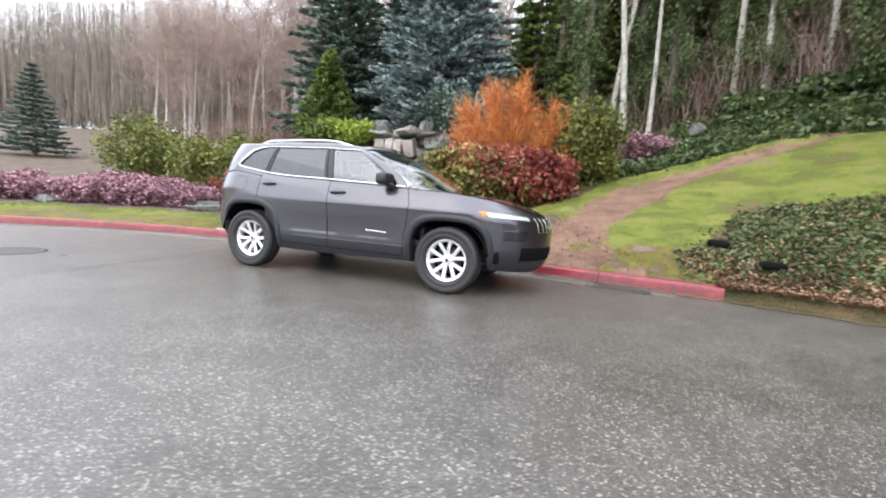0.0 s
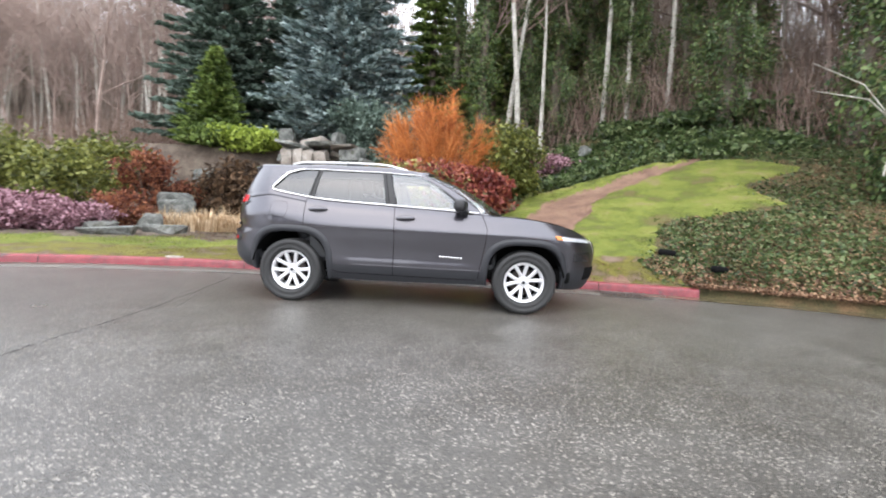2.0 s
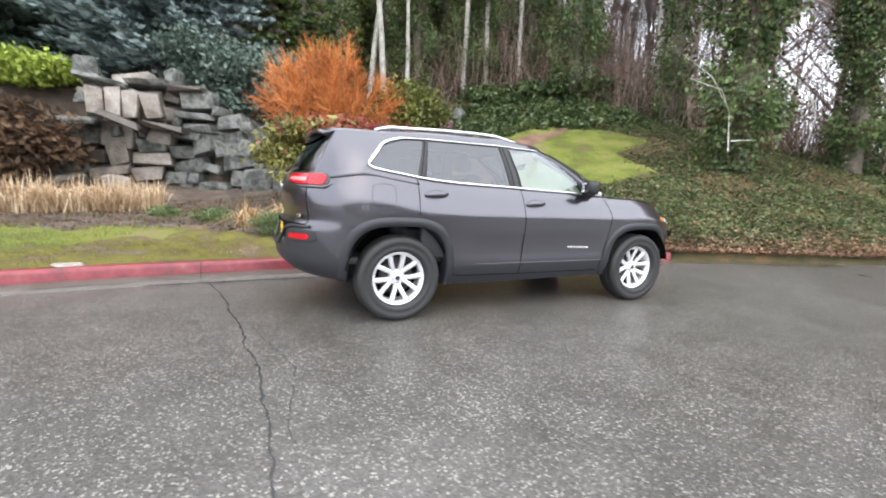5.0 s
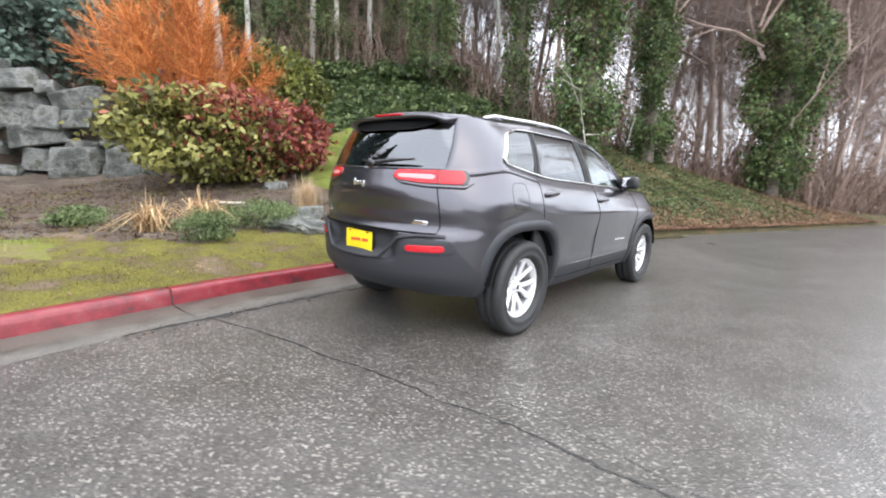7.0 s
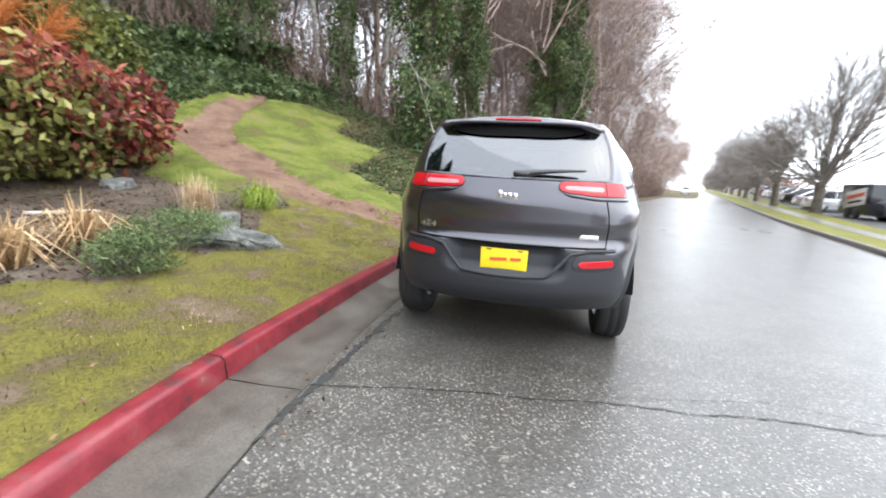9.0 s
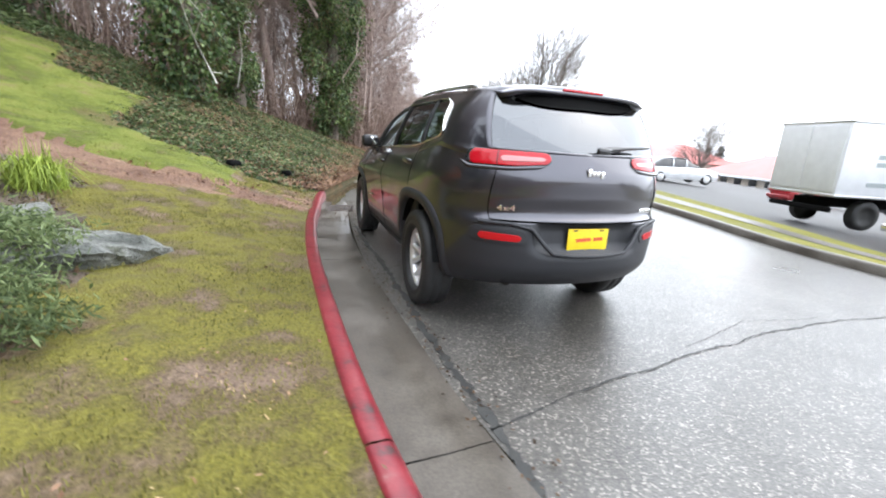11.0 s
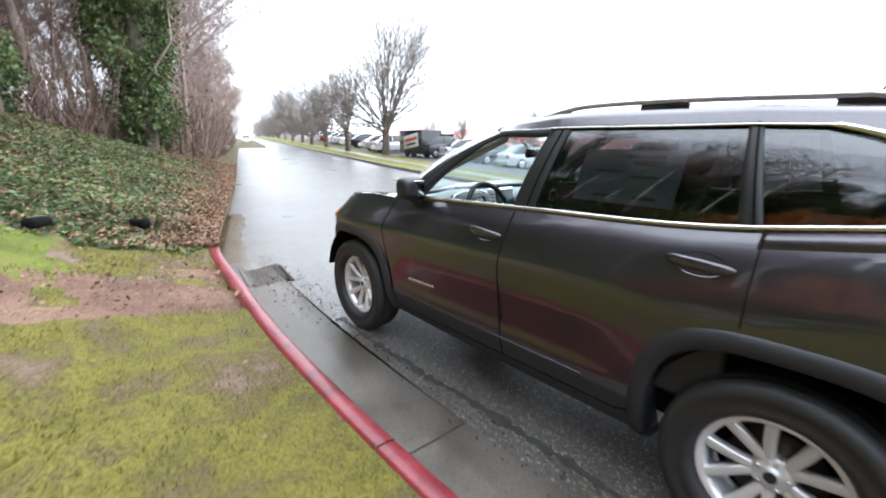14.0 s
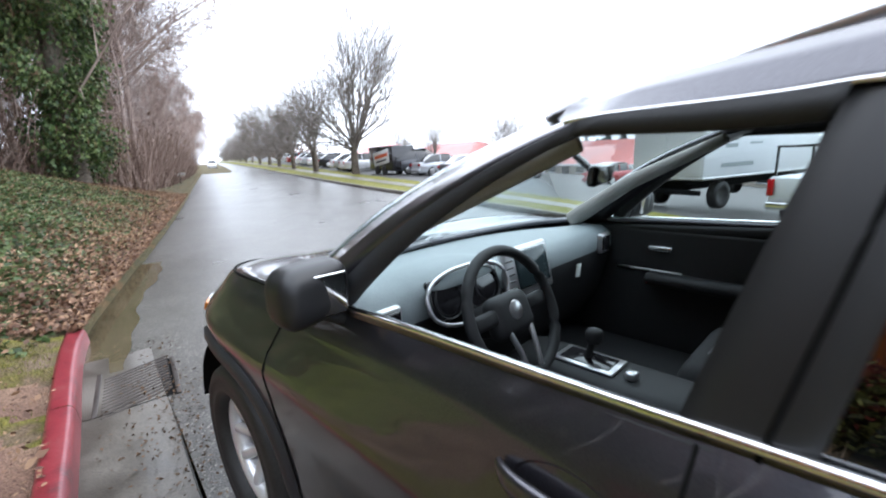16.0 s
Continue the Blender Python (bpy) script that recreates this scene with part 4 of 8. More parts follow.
def make_wheel():
    """A ten-spoke alloy wheel on its tyre, facing +y, hub at the origin."""
    rim = sheet("wheel", *lathe_arrays([(0.2, -0.1), (0.218, -0.09), (0.205, -0.06), (0.198, 0.03), (0.207, 0.055), (0.222, 0.062), (0.228, 0.066), (0.232, 0.06), (0.228, 0.05)], 48), ALLOY)
    sheet("tyre", *lathe_arrays([(0.22, -0.09), (0.26, -0.112), (0.32, -0.112), (0.352, -0.1), (0.364, -0.075), (0.3655, -0.03), (0.361, -0.025), (0.361, -0.015), (0.3655, -0.01), (0.3655, 0.03), (0.361, 0.034), (0.361, 0.044), (0.3645, 0.05), (0.362, 0.075), (0.352, 0.098), (0.335, 0.108), (0.31, 0.112), (0.306, 0.109), (0.27, 0.108), (0.262, 0.111), (0.24, 0.09), (0.229, 0.066)], 56), RUBBER, rim, "wet black tyre")
    sheet("brake_disc", *lathe_arrays([(0.001, -0.02), (0.15, -0.02), (0.15, -0.04)], 28), IRON, rim)
    sheet("barrel_back", *lathe_arrays([(0.001, -0.075), (0.2, -0.075)], 28), DARK_GAP, rim)
    sheet("hub_cap", *lathe_arrays([(0.001, 0.036), (0.024, 0.036), (0.03, 0.03), (0.034, 0.02), (0.062, 0.018), (0.07, 0.006), (0.072, -0.03)], 24), ALLOY, rim)
    sheet("hub_badge", *lathe_arrays([(0.001, 0.0375), (0.02, 0.0375), (0.022, 0.035)], 20), CLADDING, rim)
    for k in range(5):
        for sgn in (-1, 1):
            a0 = radians(72 * k + 90 + sgn * 8)
            a1 = radians(72 * k + 90 + sgn * 19)
            p0 = np.array([0.05 * np.cos(a0), 0.012, 0.05 * np.sin(a0)])
            pm = np.array([0.12 * np.cos((a0 + a1) / 2), 0.034, 0.12 * np.sin((a0 + a1) / 2)])
            p1 = np.array([0.212 * np.cos(a1), 0.052, 0.212 * np.sin(a1)])
            t = np.linspace(0, 1, 7)[:, None]
            mid = (1 - t) ** 2 * p0 + 2 * t * (1 - t) * pm + t**2 * p1
            across = np.array([-np.sin((a0 + a1) / 2), 0, np.cos((a0 + a1) / 2)])
            w = 0.018 + 0.004 * t
            prof = [(-1, -0.03), (-1, -0.004), (-0.55, 0.004), (0.55, 0.004), (1, -0.004), (1, -0.03)]
            v = np.stack([mid + across * w * q + np.array([0, d, 0]) for q, d in prof], 1)
            sheet("spoke", v.reshape(-1, 3), quads(7, 6, True), ALLOY, rim)
    for k in range(5):
        a = radians(72 * k + 54)
        sheet("lug_nut", lathe_arrays([(0.001, 0.03), (0.007, 0.029), (0.009, 0.01)], 6)[0] + (0.048 * np.cos(a), 0, 0.048 * np.sin(a)), lathe_arrays([(0, 0)] * 3, 6)[1], CHROME, rim)
    return rim


first_wheel = make_wheel()
first_wheel.matrix_world = pose(AXLE, 0.787, TYRE_R - 0.002)
first_wheel.parent = car
for m in (pose(-AXLE, 0.787, TYRE_R - 0.002, 0, 25), pose(AXLE, -0.787, TYRE_R - 0.002, 0, 10, 180), pose(-AXLE, -0.787, TYRE_R - 0.002, 0, 40, 180)):
    copy_thing(first_wheel, m).parent = car


def door_mirrors():
    for side in (1, -1):
        bm = block(0.12, 0.19, 0.135, 0.045, (0.585, side * 0.9, 1.2), segments=4)
        for v in bm.verts:
            v.co.x += 0.05 * max(0, 0.3 - abs(v.co.z - 1.2) * 2) * (v.co.x > 0.585)
            v.co.x -= 0.25 * (abs(v.co.y) - 0.9)
        shell = part("mirror_housing", bm, PILLAR, car, "gloss black door mirror")
        part("mirror_glass", block(0.006, 0.12, 0.095, 0.003, (0.533, side * 0.902, 1.2), pose(0, 0, 0, 0, -4, side * -6)), CHROME, shell, "mirror glass")
        part("mirror_base", block(0.09, 0.1, 0.03, 0.012, (0.63, side * 0.85, 1.125), pose(0, 0, 0, side * 30)), CABIN, shell)


door_mirrors()


def handles():
    for x, z in ((-0.035, 1.028), (-1.045, 1.082)):
        for side in (1, -1):
            s = side_s(x, z)
            base = skin(s, z)
            t = np.linspace(-1, 1, 15)
            p = np.stack([base[0] + 0.105 * t, base[1] + 0.006 + 0.026 * (1 - t**4), z + 0.006 * t - 0.003 * t**2], 1)
            hv, hf = tube_arrays(p, 0.008 + 0.007 * (1 - np.abs(t) ** 5), 12)
            mid = np.repeat(p, 12, 0)
            hv = (mid + (hv - mid) * (1, 0.75, 1.35)) * (1, side, 1)
            h = sheet("door_handle", hv, hf, PAINT, car, "body-coloured pull handle")
            cup = [skin_out(side_s(x + 0.085 * np.cos(a), z - 0.006 + 0.04 * np.sin(a)), z - 0.006 + 0.04 * np.sin(a), 0.002) * (1, side, 1) for a in np.linspace(0, 2 * np.pi, 24, endpoint=False)]
            mid = skin_out(s, z - 0.006, -0.03) * (1, side, 1)
            v = np.array(cup + [mid])
            f = np.array([(i, (i + 1) % 24, 24, 24) if side > 0 else ((i + 1) % 24, i, 24, 24) for i in range(24)])[:, :3]
            sheet("handle_cup", v, f, PAINT, h)


handles()


def roof_rails():
    for side in (1, -1):
        t = np.linspace(0, 1, 40)
        x = -1.5 + 1.5 * t
        base = np.array([(q, 0.5 + 0.05 * smooth(-1.3, -0.6, q), 1.62 - 0.012 * smooth(-0.8, -1.5, q) - 0.05 * smooth(-0.6, 0.12, q) ** 1.5) for q in x])
        lift = 0.034 * np.minimum(1, np.minimum(t * 10, (1 - t) * 5)) ** 0.8
        p = base + np.stack([0 * t, 0 * t, lift], 1)
        rail = tube("roof_rail", p * (1, side, 1), np.interp(t, (0, 0.03, 0.94, 1), (0.008, 0.014, 0.013, 0.006)), SATIN, car, "satin silver roof rail", 10)
        for q, qz in ((-1.36, 1.61), (-0.72, 1.62)):
            part("rail_foot", block(0.2, 0.018, 0.034, 0.012, (q, side * (0.5 + 0.05 * smooth(-1.3, -0.6, q)), qz + 0.014)), GLOSS_BLACK, rail)


roof_rails()


def tail_details():
    # spoiler with a dark underside and high stop lamp
    n = 17
    y = np.linspace(-0.53, 0.53, n)
    bow = 1 - (y / 0.56) ** 6
    prof = [(-1.82, 1.583), (-1.9, 1.586), (-1.985, 1.572), (-2.0, 1.562), (-1.985, 1.545), (-1.9, 1.53), (-1.82, 1.54)]
    v = np.array([[(px + 0.08 * (1 - b), yy, pz + 0.045 * b - 0.03) for px, pz in prof] for yy, b in zip(y, bow)])
    tips = np.array([[(-1.8 - 0.012 * k, w * 0.562, 1.578 - 0.003 * k) for k in range(7)] for w in (-1, 1)])
    v = np.concatenate([tips[:1], v, tips[1:]])
    sp = sheet("roof_spoiler", v.reshape(-1, 3), quads(n + 2, 7, True), PAINT, car, "grey roof spoiler over the rear window")
    under = np.array([[(-1.985 + 0.10 * (1 - b), yy * 0.88, 1.52 + 0.035 * b), (-1.9, yy * 0.88, 1.50 + 0.03 * b), (-1.93, yy * 0.84, 1.46 + 0.02 * b)] for yy, b in zip(y, bow)])
    sheet("spoiler_underside", under.reshape(-1, 3), quads(n, 3), GLOSS_BLACK, sp)
    # matte black band laid over the glass as the spoiler's shade
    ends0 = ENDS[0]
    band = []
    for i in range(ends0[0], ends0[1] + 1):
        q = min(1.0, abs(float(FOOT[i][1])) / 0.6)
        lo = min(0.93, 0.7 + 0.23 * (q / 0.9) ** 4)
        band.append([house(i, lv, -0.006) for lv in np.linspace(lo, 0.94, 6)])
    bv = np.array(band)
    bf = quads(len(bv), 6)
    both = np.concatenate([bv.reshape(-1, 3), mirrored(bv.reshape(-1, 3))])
    sheet("spoiler_shade", both, np.concatenate([bf, bf[:, ::-1] + len(bv) * 6]), DARK_GAP, sp, "matte black band drawn as the spoiler's shade")
    part("stop_lamp", block(0.02, 0.3, 0.014, 0.004, (-1.985, 0, 1.592)), TAIL_RED, sp, "red high stop lamp")
    # wiper
    w = tube("rear_wiper", [(-2.19, -0.05, 1.235), (-2.175, -0.1, 1.245), (-2.165, -0.25, 1.262), (-2.14, -0.45, 1.275)], [0.018, 0.02, 0.013, 0.007], GLOSS_BLACK, car, "black rear wiper", 8)
    part("wiper_pivot", block(0.03, 0.1, 0.04, 0.014, (-2.19, -0.06, 1.238)), GLOSS_BLACK, w)
    # paper plate with bars for its writing
    plate = part("number_plate", block(0.006, 0.3, 0.15, 0.002, (-2.232, 0, 0.685)), YELLOW, car, "yellow paper dealer plate")
    for yy, zz, ww in ((0.035, 0.69, 0.11), (-0.075, 0.695, 0.07)):
        part("plate_bar", block(0.002, ww, 0.022, 0, (-2.2365, yy, zz), pose(0, 0, 0, -4), 1), RED_INK, plate)
    for yy in (0.1, -0.1):
        part("plate_slot", block(0.002, 0.03, 0.008, 0, (-2.2365, yy, 0.75), None, 1), CLADDING, plate)
    part("plate_bar", block(0.002, 0.05, 0.012, 0, (-2.2365, -0.09, 0.622), None, 1), CLADDING, plate)
    # badges as plain bright shapes, and the drive lettering
    for k, (yy, hh, zz) in enumerate(((0.055, 0.05, 1.105), (0.025, 0.03, 1.1), (-0.005, 0.03, 1.1), (-0.04, 0.044, 1.094))):
        b = part("maker_badge", block(0.008, 0.026, hh, 0.006, (-2.236, yy, zz)), CHROME, car, "small bright maker badge")
    part("trim_badge", block(0.008, 0.125, 0.032, 0.006, tuple(skin_out(0.385, 0.862, 0.006) * (1, -1, 1)), pose(0, 0, 0, 0, 0, 11)), CHROME, car, "small bright trim badge")
    fc = bpy.data.curves.new("drive_badge", "FONT")
    fc.body, fc.size, fc.extrude, fc.align_x = "4x4", 0.062, 0.003, "CENTER"
    tmp = bpy.data.objects.new("drive_badge", fc)
    scene.collection.objects.link(tmp)
    me = bpy.data.meshes.new_from_object(tmp.evaluated_get(bpy.context.evaluated_depsgraph_get()))
    bpy.data.objects.remove(tmp)
    at = skin_out(0.41, 0.855, 0.014)
    ob = placed("drive_badge", me, CHROME, car, "bright 4x4 lettering")
    ob.matrix_world = Matrix.Translation(tuple(at)) @ pose(0, 0, 0, 90, 0, -90 - 13) @ Matrix.Diagonal((1.3, 0.85, 1, 1))
    for side in (1, -1):
        base = skin_out(side_s(0.5, 0.612), 0.612, 0.003) * (1, side, 1)
        for k in range(8):
            part("name_badge", block(0.022, 0.005, 0.02, 0.004, (0.5 - 0.115 + k * 0.033, base[1], 0.612 - 0.001 * k)), CHROME, car, "bright bar of the model badge")
    lip = [(0.56, 0.78), (0.4, 0.778), (0.3, 0.755), (0.24, 0.66), (0.2, 0.612), (0.1, 0.6), (0.0, 0.598)]
    u = np.linspace(0, 6, 50)
    ls, lz = np.interp(u, range(7), [q[0] for q in lip]), np.interp(u, range(7), [q[1] for q in lip])
    edge = skin_out(ls, lz, 0.008)
    tube("bumper_lip", np.concatenate([edge, mirrored(edge)[::-1][1:]]), 0.013, CLADDING, car, "moulded edge of the rear bumper", 8)
    # exhaust
    e = sheet("exhaust_tip", lathe_arrays([(0.025, 0.06), (0.026, 0), (0.034, 0), (0.035, 0.1)], 20)[0] @ np.array([[0, -1, 0], [1, 0, 0], [0, 0, 1]]), lathe_arrays([(0, 0)] * 4, 20)[1], IRON, car, "dull metal exhaust tip")
    e.matrix_world = pose(-2.0, 0.48, 0.4, 0, 0, 180)
    tube("aerial", [(-1.3, -0.05, 1.63), (-1.34, -0.05, 1.745)], [0.008, 0.004], GLOSS_BLACK, car, "short black roof aerial", 6)


tail_details()


def cabin():
    part("cabin_floor", block(2.9, 1.5, 0.08, 0.02, (-0.45, 0, 0.5)), CABIN, car)
    part("firewall", block(0.06, 1.5, 0.55, 0.02, (1.0, 0, 0.76)), CABIN, car)
    part("load_cover", block(0.85, 1.2, 0.03, 0.01, (-1.55, 0, 1.1)), CABIN, car)
    part("load_back", block(0.04, 1.1, 0.6, 0.02, (-1.95, 0, 0.8)), CABIN, car)
    for side in (1, -1):
        card = part("door_card", block(1.0, 0.05, 0.6, 0.02, (0.38, side * 0.79, 0.8)), CABIN, car, "black door lining")
        part("window_ledge", block(1.0, 0.05, 0.05, 0.015, (0.3, side * 0.795, 1.1), pose(0, 0, 0, 0, 3)), CABIN, card)
        part("arm_rest", block(0.5, 0.09, 0.06, 0.025, (0.2, side * 0.735, 0.87)), CABIN, card)
        part("inner_handle", block(0.11, 0.02, 0.025, 0.008, (0.4, side * 0.758, 1.01)), CHROME, card, "bright inner door handle")
        part("lining_strip", block(0.3, 0.01, 0.012, 0.004, (0.45, side * 0.762, 0.9)), SATIN, card)
        part("door_card", block(0.95, 0.05, 0.6, 0.02, (-0.68, side * 0.8, 0.82)), CABIN, car)
        part("pillar_lining", block(0.12, 0.03, 0.4, 0.012, (-0.26, side * 0.69, 1.34), pose(0, 0, 0, side * 23, -10)), PILLAR, car)
        a, b = np.array([0.84, side * 0.75, 1.12]), np.array([0.13, side * 0.55, 1.5])
        tube("screen_pillar_lining", [a, (a + b) / 2 + (0.02, 0, 0.02), b], [0.045, 0.034, 0.02], HEADLINER, car, "grey screen pillar lining", 8)
    # dashboard: a curved slab with its hoods
    y = np.linspace(-0.76, 0.76, 31)
    hood_l = np.exp(-((y - 0.37) / 0.2) ** 4)
    prof = [(1.0, 1.065), (0.9, 1.085), (0.78, 1.1), (0.69, 1.098), (0.64, 1.065), (0.635, 1.0), (0.66, 0.9), (0.7, 0.75), (0.8, 0.6)]
    fore = 0.8 + 0.36 * np.sqrt(np.clip(1 - (y / 0.8) ** 2, 0, 1))
    v = np.array([[((q if k == 0 else 0.55 * q + 0.45 * 0.72 if k == 1 else px) - 0.05 * h * (k in (2, 3, 4)), yy, pz + 0.045 * h * (k in (2, 3, 4))) for k, (px, pz) in enumerate(prof)] for yy, h, q in zip(y, hood_l, fore)])
    # upper rows take the lightened slate, as if daylit; rows below are black
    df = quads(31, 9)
    dash = sheet("dashboard", v.reshape(-1, 3), df, [DASH_TOP, CABIN], car, "slate dashboard, upper half lightened as if daylit, lower half black", slots=(df[:, 0] % 9 >= 5).astype(int))
    part("instrument_panel", block(0.02, 0.32, 0.13, 0.03, (0.6, 0.37, 1.06), pose(0, 0, 0, 0, 20)), GLOSS_BLACK, dash, "dark instrument cluster")
    th = np.linspace(0, 2 * np.pi, 48, endpoint=False)
    rimv = [(0, 0.185 * np.sign(np.cos(q)) * abs(np.cos(q)) ** 0.8, 0.085 * np.sign(np.sin(q)) * abs(np.sin(q)) ** 0.8) for q in th]
    rim = tube("cluster_rim", rimv, 0.007, SATIN, dash, "silver rim of the instruments", 8, True)
    rim.matrix_world = pose(0.575, 0.37, 1.062, 0, 20)
    for yy in (0.46, 0.28):
        g = sheet("gauge_ring", lathe_arrays([(0.05, 0), (0.056, 0.006), (0.062, 0)], 24)[0] @ np.array([[0, 1, 0], [-1, 0, 0], [0, 0, 1]]).T, lathe_arrays([(0, 0)] * 3, 24)[1], CABIN, dash, "dark gauge ring")
        g.matrix_world = pose(0.586, yy, 1.062, 0, 20)
    frame_part = part("screen_surround", block(0.03, 0.29, 0.19, 0.02, (0.625, 0.0, 1.045), pose(0, 0, 0, 0, 14)), SATIN, dash, "silver screen surround")
    part("touch_screen", block(0.02, 0.2, 0.14, 0.008, (0.612, -0.02, 1.055), pose(0, 0, 0, 0, 14)), SCREEN, frame_part, "dark touch screen")
    for yy in (0.1,):
        for k in range(5):
            part("vent_slat", block(0.012, 0.045, 0.006, 0.001, (0.603 + 0.006 * k, yy + 0.015, 1.0 + 0.024 * k), None, 1), GLOSS_BLACK, frame_part)
    for yy in (-0.66, 0.66):
        part("side_vent", block(0.03, 0.09, 0.1, 0.02, (0.63, yy, 1.03)), SATIN, dash, "silver-ringed air vent")
        part("vent_core", block(0.02, 0.07, 0.075, 0.015, (0.618, yy, 1.03)), GLOSS_BLACK, dash)
    for k in range(5):
        part("demist_slot", block(0.012, 0.09, 0.004, 0.001, (0.78 + 0.016 * k, 0.66, 1.108), None, 1), GLOSS_BLACK, dash)
    part("tag", block(0.004, 0.04, 0.06, 0.001, (0.62, -0.4, 0.95), pose(0, 0, 0, 10)), PAPER, dash, "small white paper tag")
    # steering wheel
    hub = Matrix.Translation((0.42, 0.36, 1.03)) @ pose(0, 0, 0, 0, 24)
    th = np.linspace(0, 2 * np.pi, 48, endpoint=False)
    sw = tube("steering_wheel", [(0, 0.186 * np.cos(a), 0.186 * np.sin(a)) for a in th], 0.017, CABIN, car, "black steering wheel", 10, True)
    sw.matrix_world = hub
    part("wheel_boss", block(0.07, 0.17, 0.13, 0.045, (0.025, 0, -0.005), segments=4), CABIN, sw)
    bd = sheet("boss_badge", lathe_arrays([(0.001, 0), (0.026, 0), (0.03, 0.004)], 24)[0] @ np.array([[0, 1, 0], [-1, 0, 0], [0, 0, 1]]).T, lathe_arrays([(0, 0)] * 3, 24)[1], SATIN, sw, "round silver badge")
    bd.matrix_local = pose(-0.012, 0, 0.005)
    for a in (radians(8), radians(172)):
        part("wheel_spoke", block(0.03, 0.1, 0.045, 0.012, (0.012, 0.12 * np.cos(a), 0.12 * np.sin(a) - 0.01)), CABIN, sw)
    for yy in (-0.035, 0.035):
        tube("spoke_trim", [(0.0, yy * 1.4, -0.05), (-0.006, yy * 1.1, -0.11), (-0.004, yy * 0.9, -0.17)], 0.009, SATIN, sw, "silver lower spoke", 6)
    part("steering_column", block(0.25, 0.09, 0.1, 0.03, (0.55, 0.36, 0.96), pose(0, 0, 0, 0, 24)), CABIN, car)
    # console and lever
    con = part("centre_console", block(1.0, 0.25, 0.3, 0.05, (0.15, 0, 0.6)), CABIN, car, "black centre console")
    ring = part("lever_surround", block(0.22, 0.13, 0.012, 0.005, (0.36, 0, 0.756)), SATIN, con, "silver lever surround")
    part("lever_well", block(0.18, 0.095, 0.012, 0.004, (0.36, 0, 0.76)), GLOSS_BLACK, ring)
    lv = tube("gear_lever", [(0.37, 0, 0.75), (0.35, 0, 0.83)], [0.014, 0.012], CABIN, car, "black gear lever", 8)
    part("lever_knob", block(0.06, 0.05, 0.06, 0.024, (0.345, 0, 0.85), segments=4), CABIN, lv)
    part("drive_knob", block(0.04, 0.04, 0.03, 0.012, (0.2, 0.03, 0.765), segments=3), SATIN, con)
    # mirror
    mir = part("inside_mirror", block(0.03, 0.22, 0.065, 0.02, (0.33, 0.03, 1.405), pose(0, 0, 0, 0, -8, 12), 3), GLOSS_BLACK, car, "black inside mirror")
    part("mirror_face", block(0.004, 0.2, 0.05, 0.002, (0.3135, 0.03, 1.405), pose(0, 0, 0, 0, -8, 12)), SCREEN, mir)
    tube("mirror_stalk", [(0.35, 0.03, 1.41), (0.44, 0.0, 1.47)], 0.012, GLOSS_BLACK, mir, "", 6)
    # seats
    for yy in (0.37, -0.37):
        cushion = block(0.5, 0.5, 0.17, 0.06, (-0.12, yy, 0.66), pose(0, 0, 0, 0, -7), 4)
        seat = part("seat_cushion", cushion, CLOTH, car, "black cloth front seat")
        part("cushion_insert", block(0.42, 0.28, 0.16, 0.05, (-0.11, yy, 0.672), pose(0, 0, 0, 0, -7), 3), CLOTH_GREY, seat)
        part("backrest", block(0.16, 0.48, 0.62, 0.07, (-0.45, yy, 0.98), pose(0, 0, 0, 0, -20), 4), CLOTH, seat)
        part("headrest", block(0.1, 0.27, 0.19, 0.045, (-0.59, yy, 1.39), pose(0, 0, 0, 0, -16), 4), CLOTH, seat)
    rear = part("rear_bench", block(0.5, 1.3, 0.18, 0.06, (-1.05, 0, 0.68), None, 3), CLOTH, car, "black cloth rear bench")
    part("bench_back", block(0.16, 1.3, 0.6, 0.06, (-1.36, 0, 0.98), pose(0, 0, 0, 0, -18), 3), CLOTH, rear)
    for yy in (0.42, -0.42):
        part("headrest", block(0.1, 0.27, 0.16, 0.04, (-1.48, yy, 1.36), pose(0, 0, 0, 0, -12), 3), CLOTH, rear)
    # price sheet inside the rear side window
    sticker = part("price_sheet", block(0.43, 0.002, 0.24, 0, (-0.67, 0.715, 1.345), pose(0, 0, 0, 24, 0, 0), 1), PAPER, car, "pale printed price sheet stuck inside the window")
    for dx, dz, ww, hh in ((-0.06, 0.09, 0.16, 0.016), (-0.08, 0.06, 0.13, 0.022), (0.08, -0.09, 0.1, 0.012), (-0.1, -0.09, 0.09, 0.014), (-0.08, 0.0, 0.12, 0.008), (0.08, 0.02, 0.12, 0.008)):
        at = Vector((-0.67, 0.715, 1.345)) + pose(0, 0, 0, 24) @ Vector((dx, 0.003, dz))
        part("print_bar", block(ww, 0.002, hh, 0, at, pose(0, 0, 0, 24), 1), PAPER_INK, sticker)


cabin()


# ---- plants and stones ----
import itertools

SPRUCE_BLUE = leafy("blue_spruce_needles", [(0.084, 0.12, 0.118), (0.222, 0.288, 0.282), (0.42, 0.504, 0.492)], 0.6, 0.6)
SPRUCE_DARK = leafy("dark_spruce_needles", [(0.0468, 0.0715, 0.0546), (0.104, 0.146, 0.114), (0.195, 0.26, 0.215)], 0.6, 0.6)
CONIFER_GREEN = leafy("fresh_conifer_green", [(0.0562, 0.0875, 0.0225), (0.125, 0.185, 0.045), (0.237, 0.312, 0.0813)], 0.6, 0.6)
JUNIPER_GOLD = leafy("golden_juniper", [(0.14, 0.19, 0.025), (0.26, 0.34, 0.045), (0.4, 0.48, 0.09)], 0.6, 0.6)
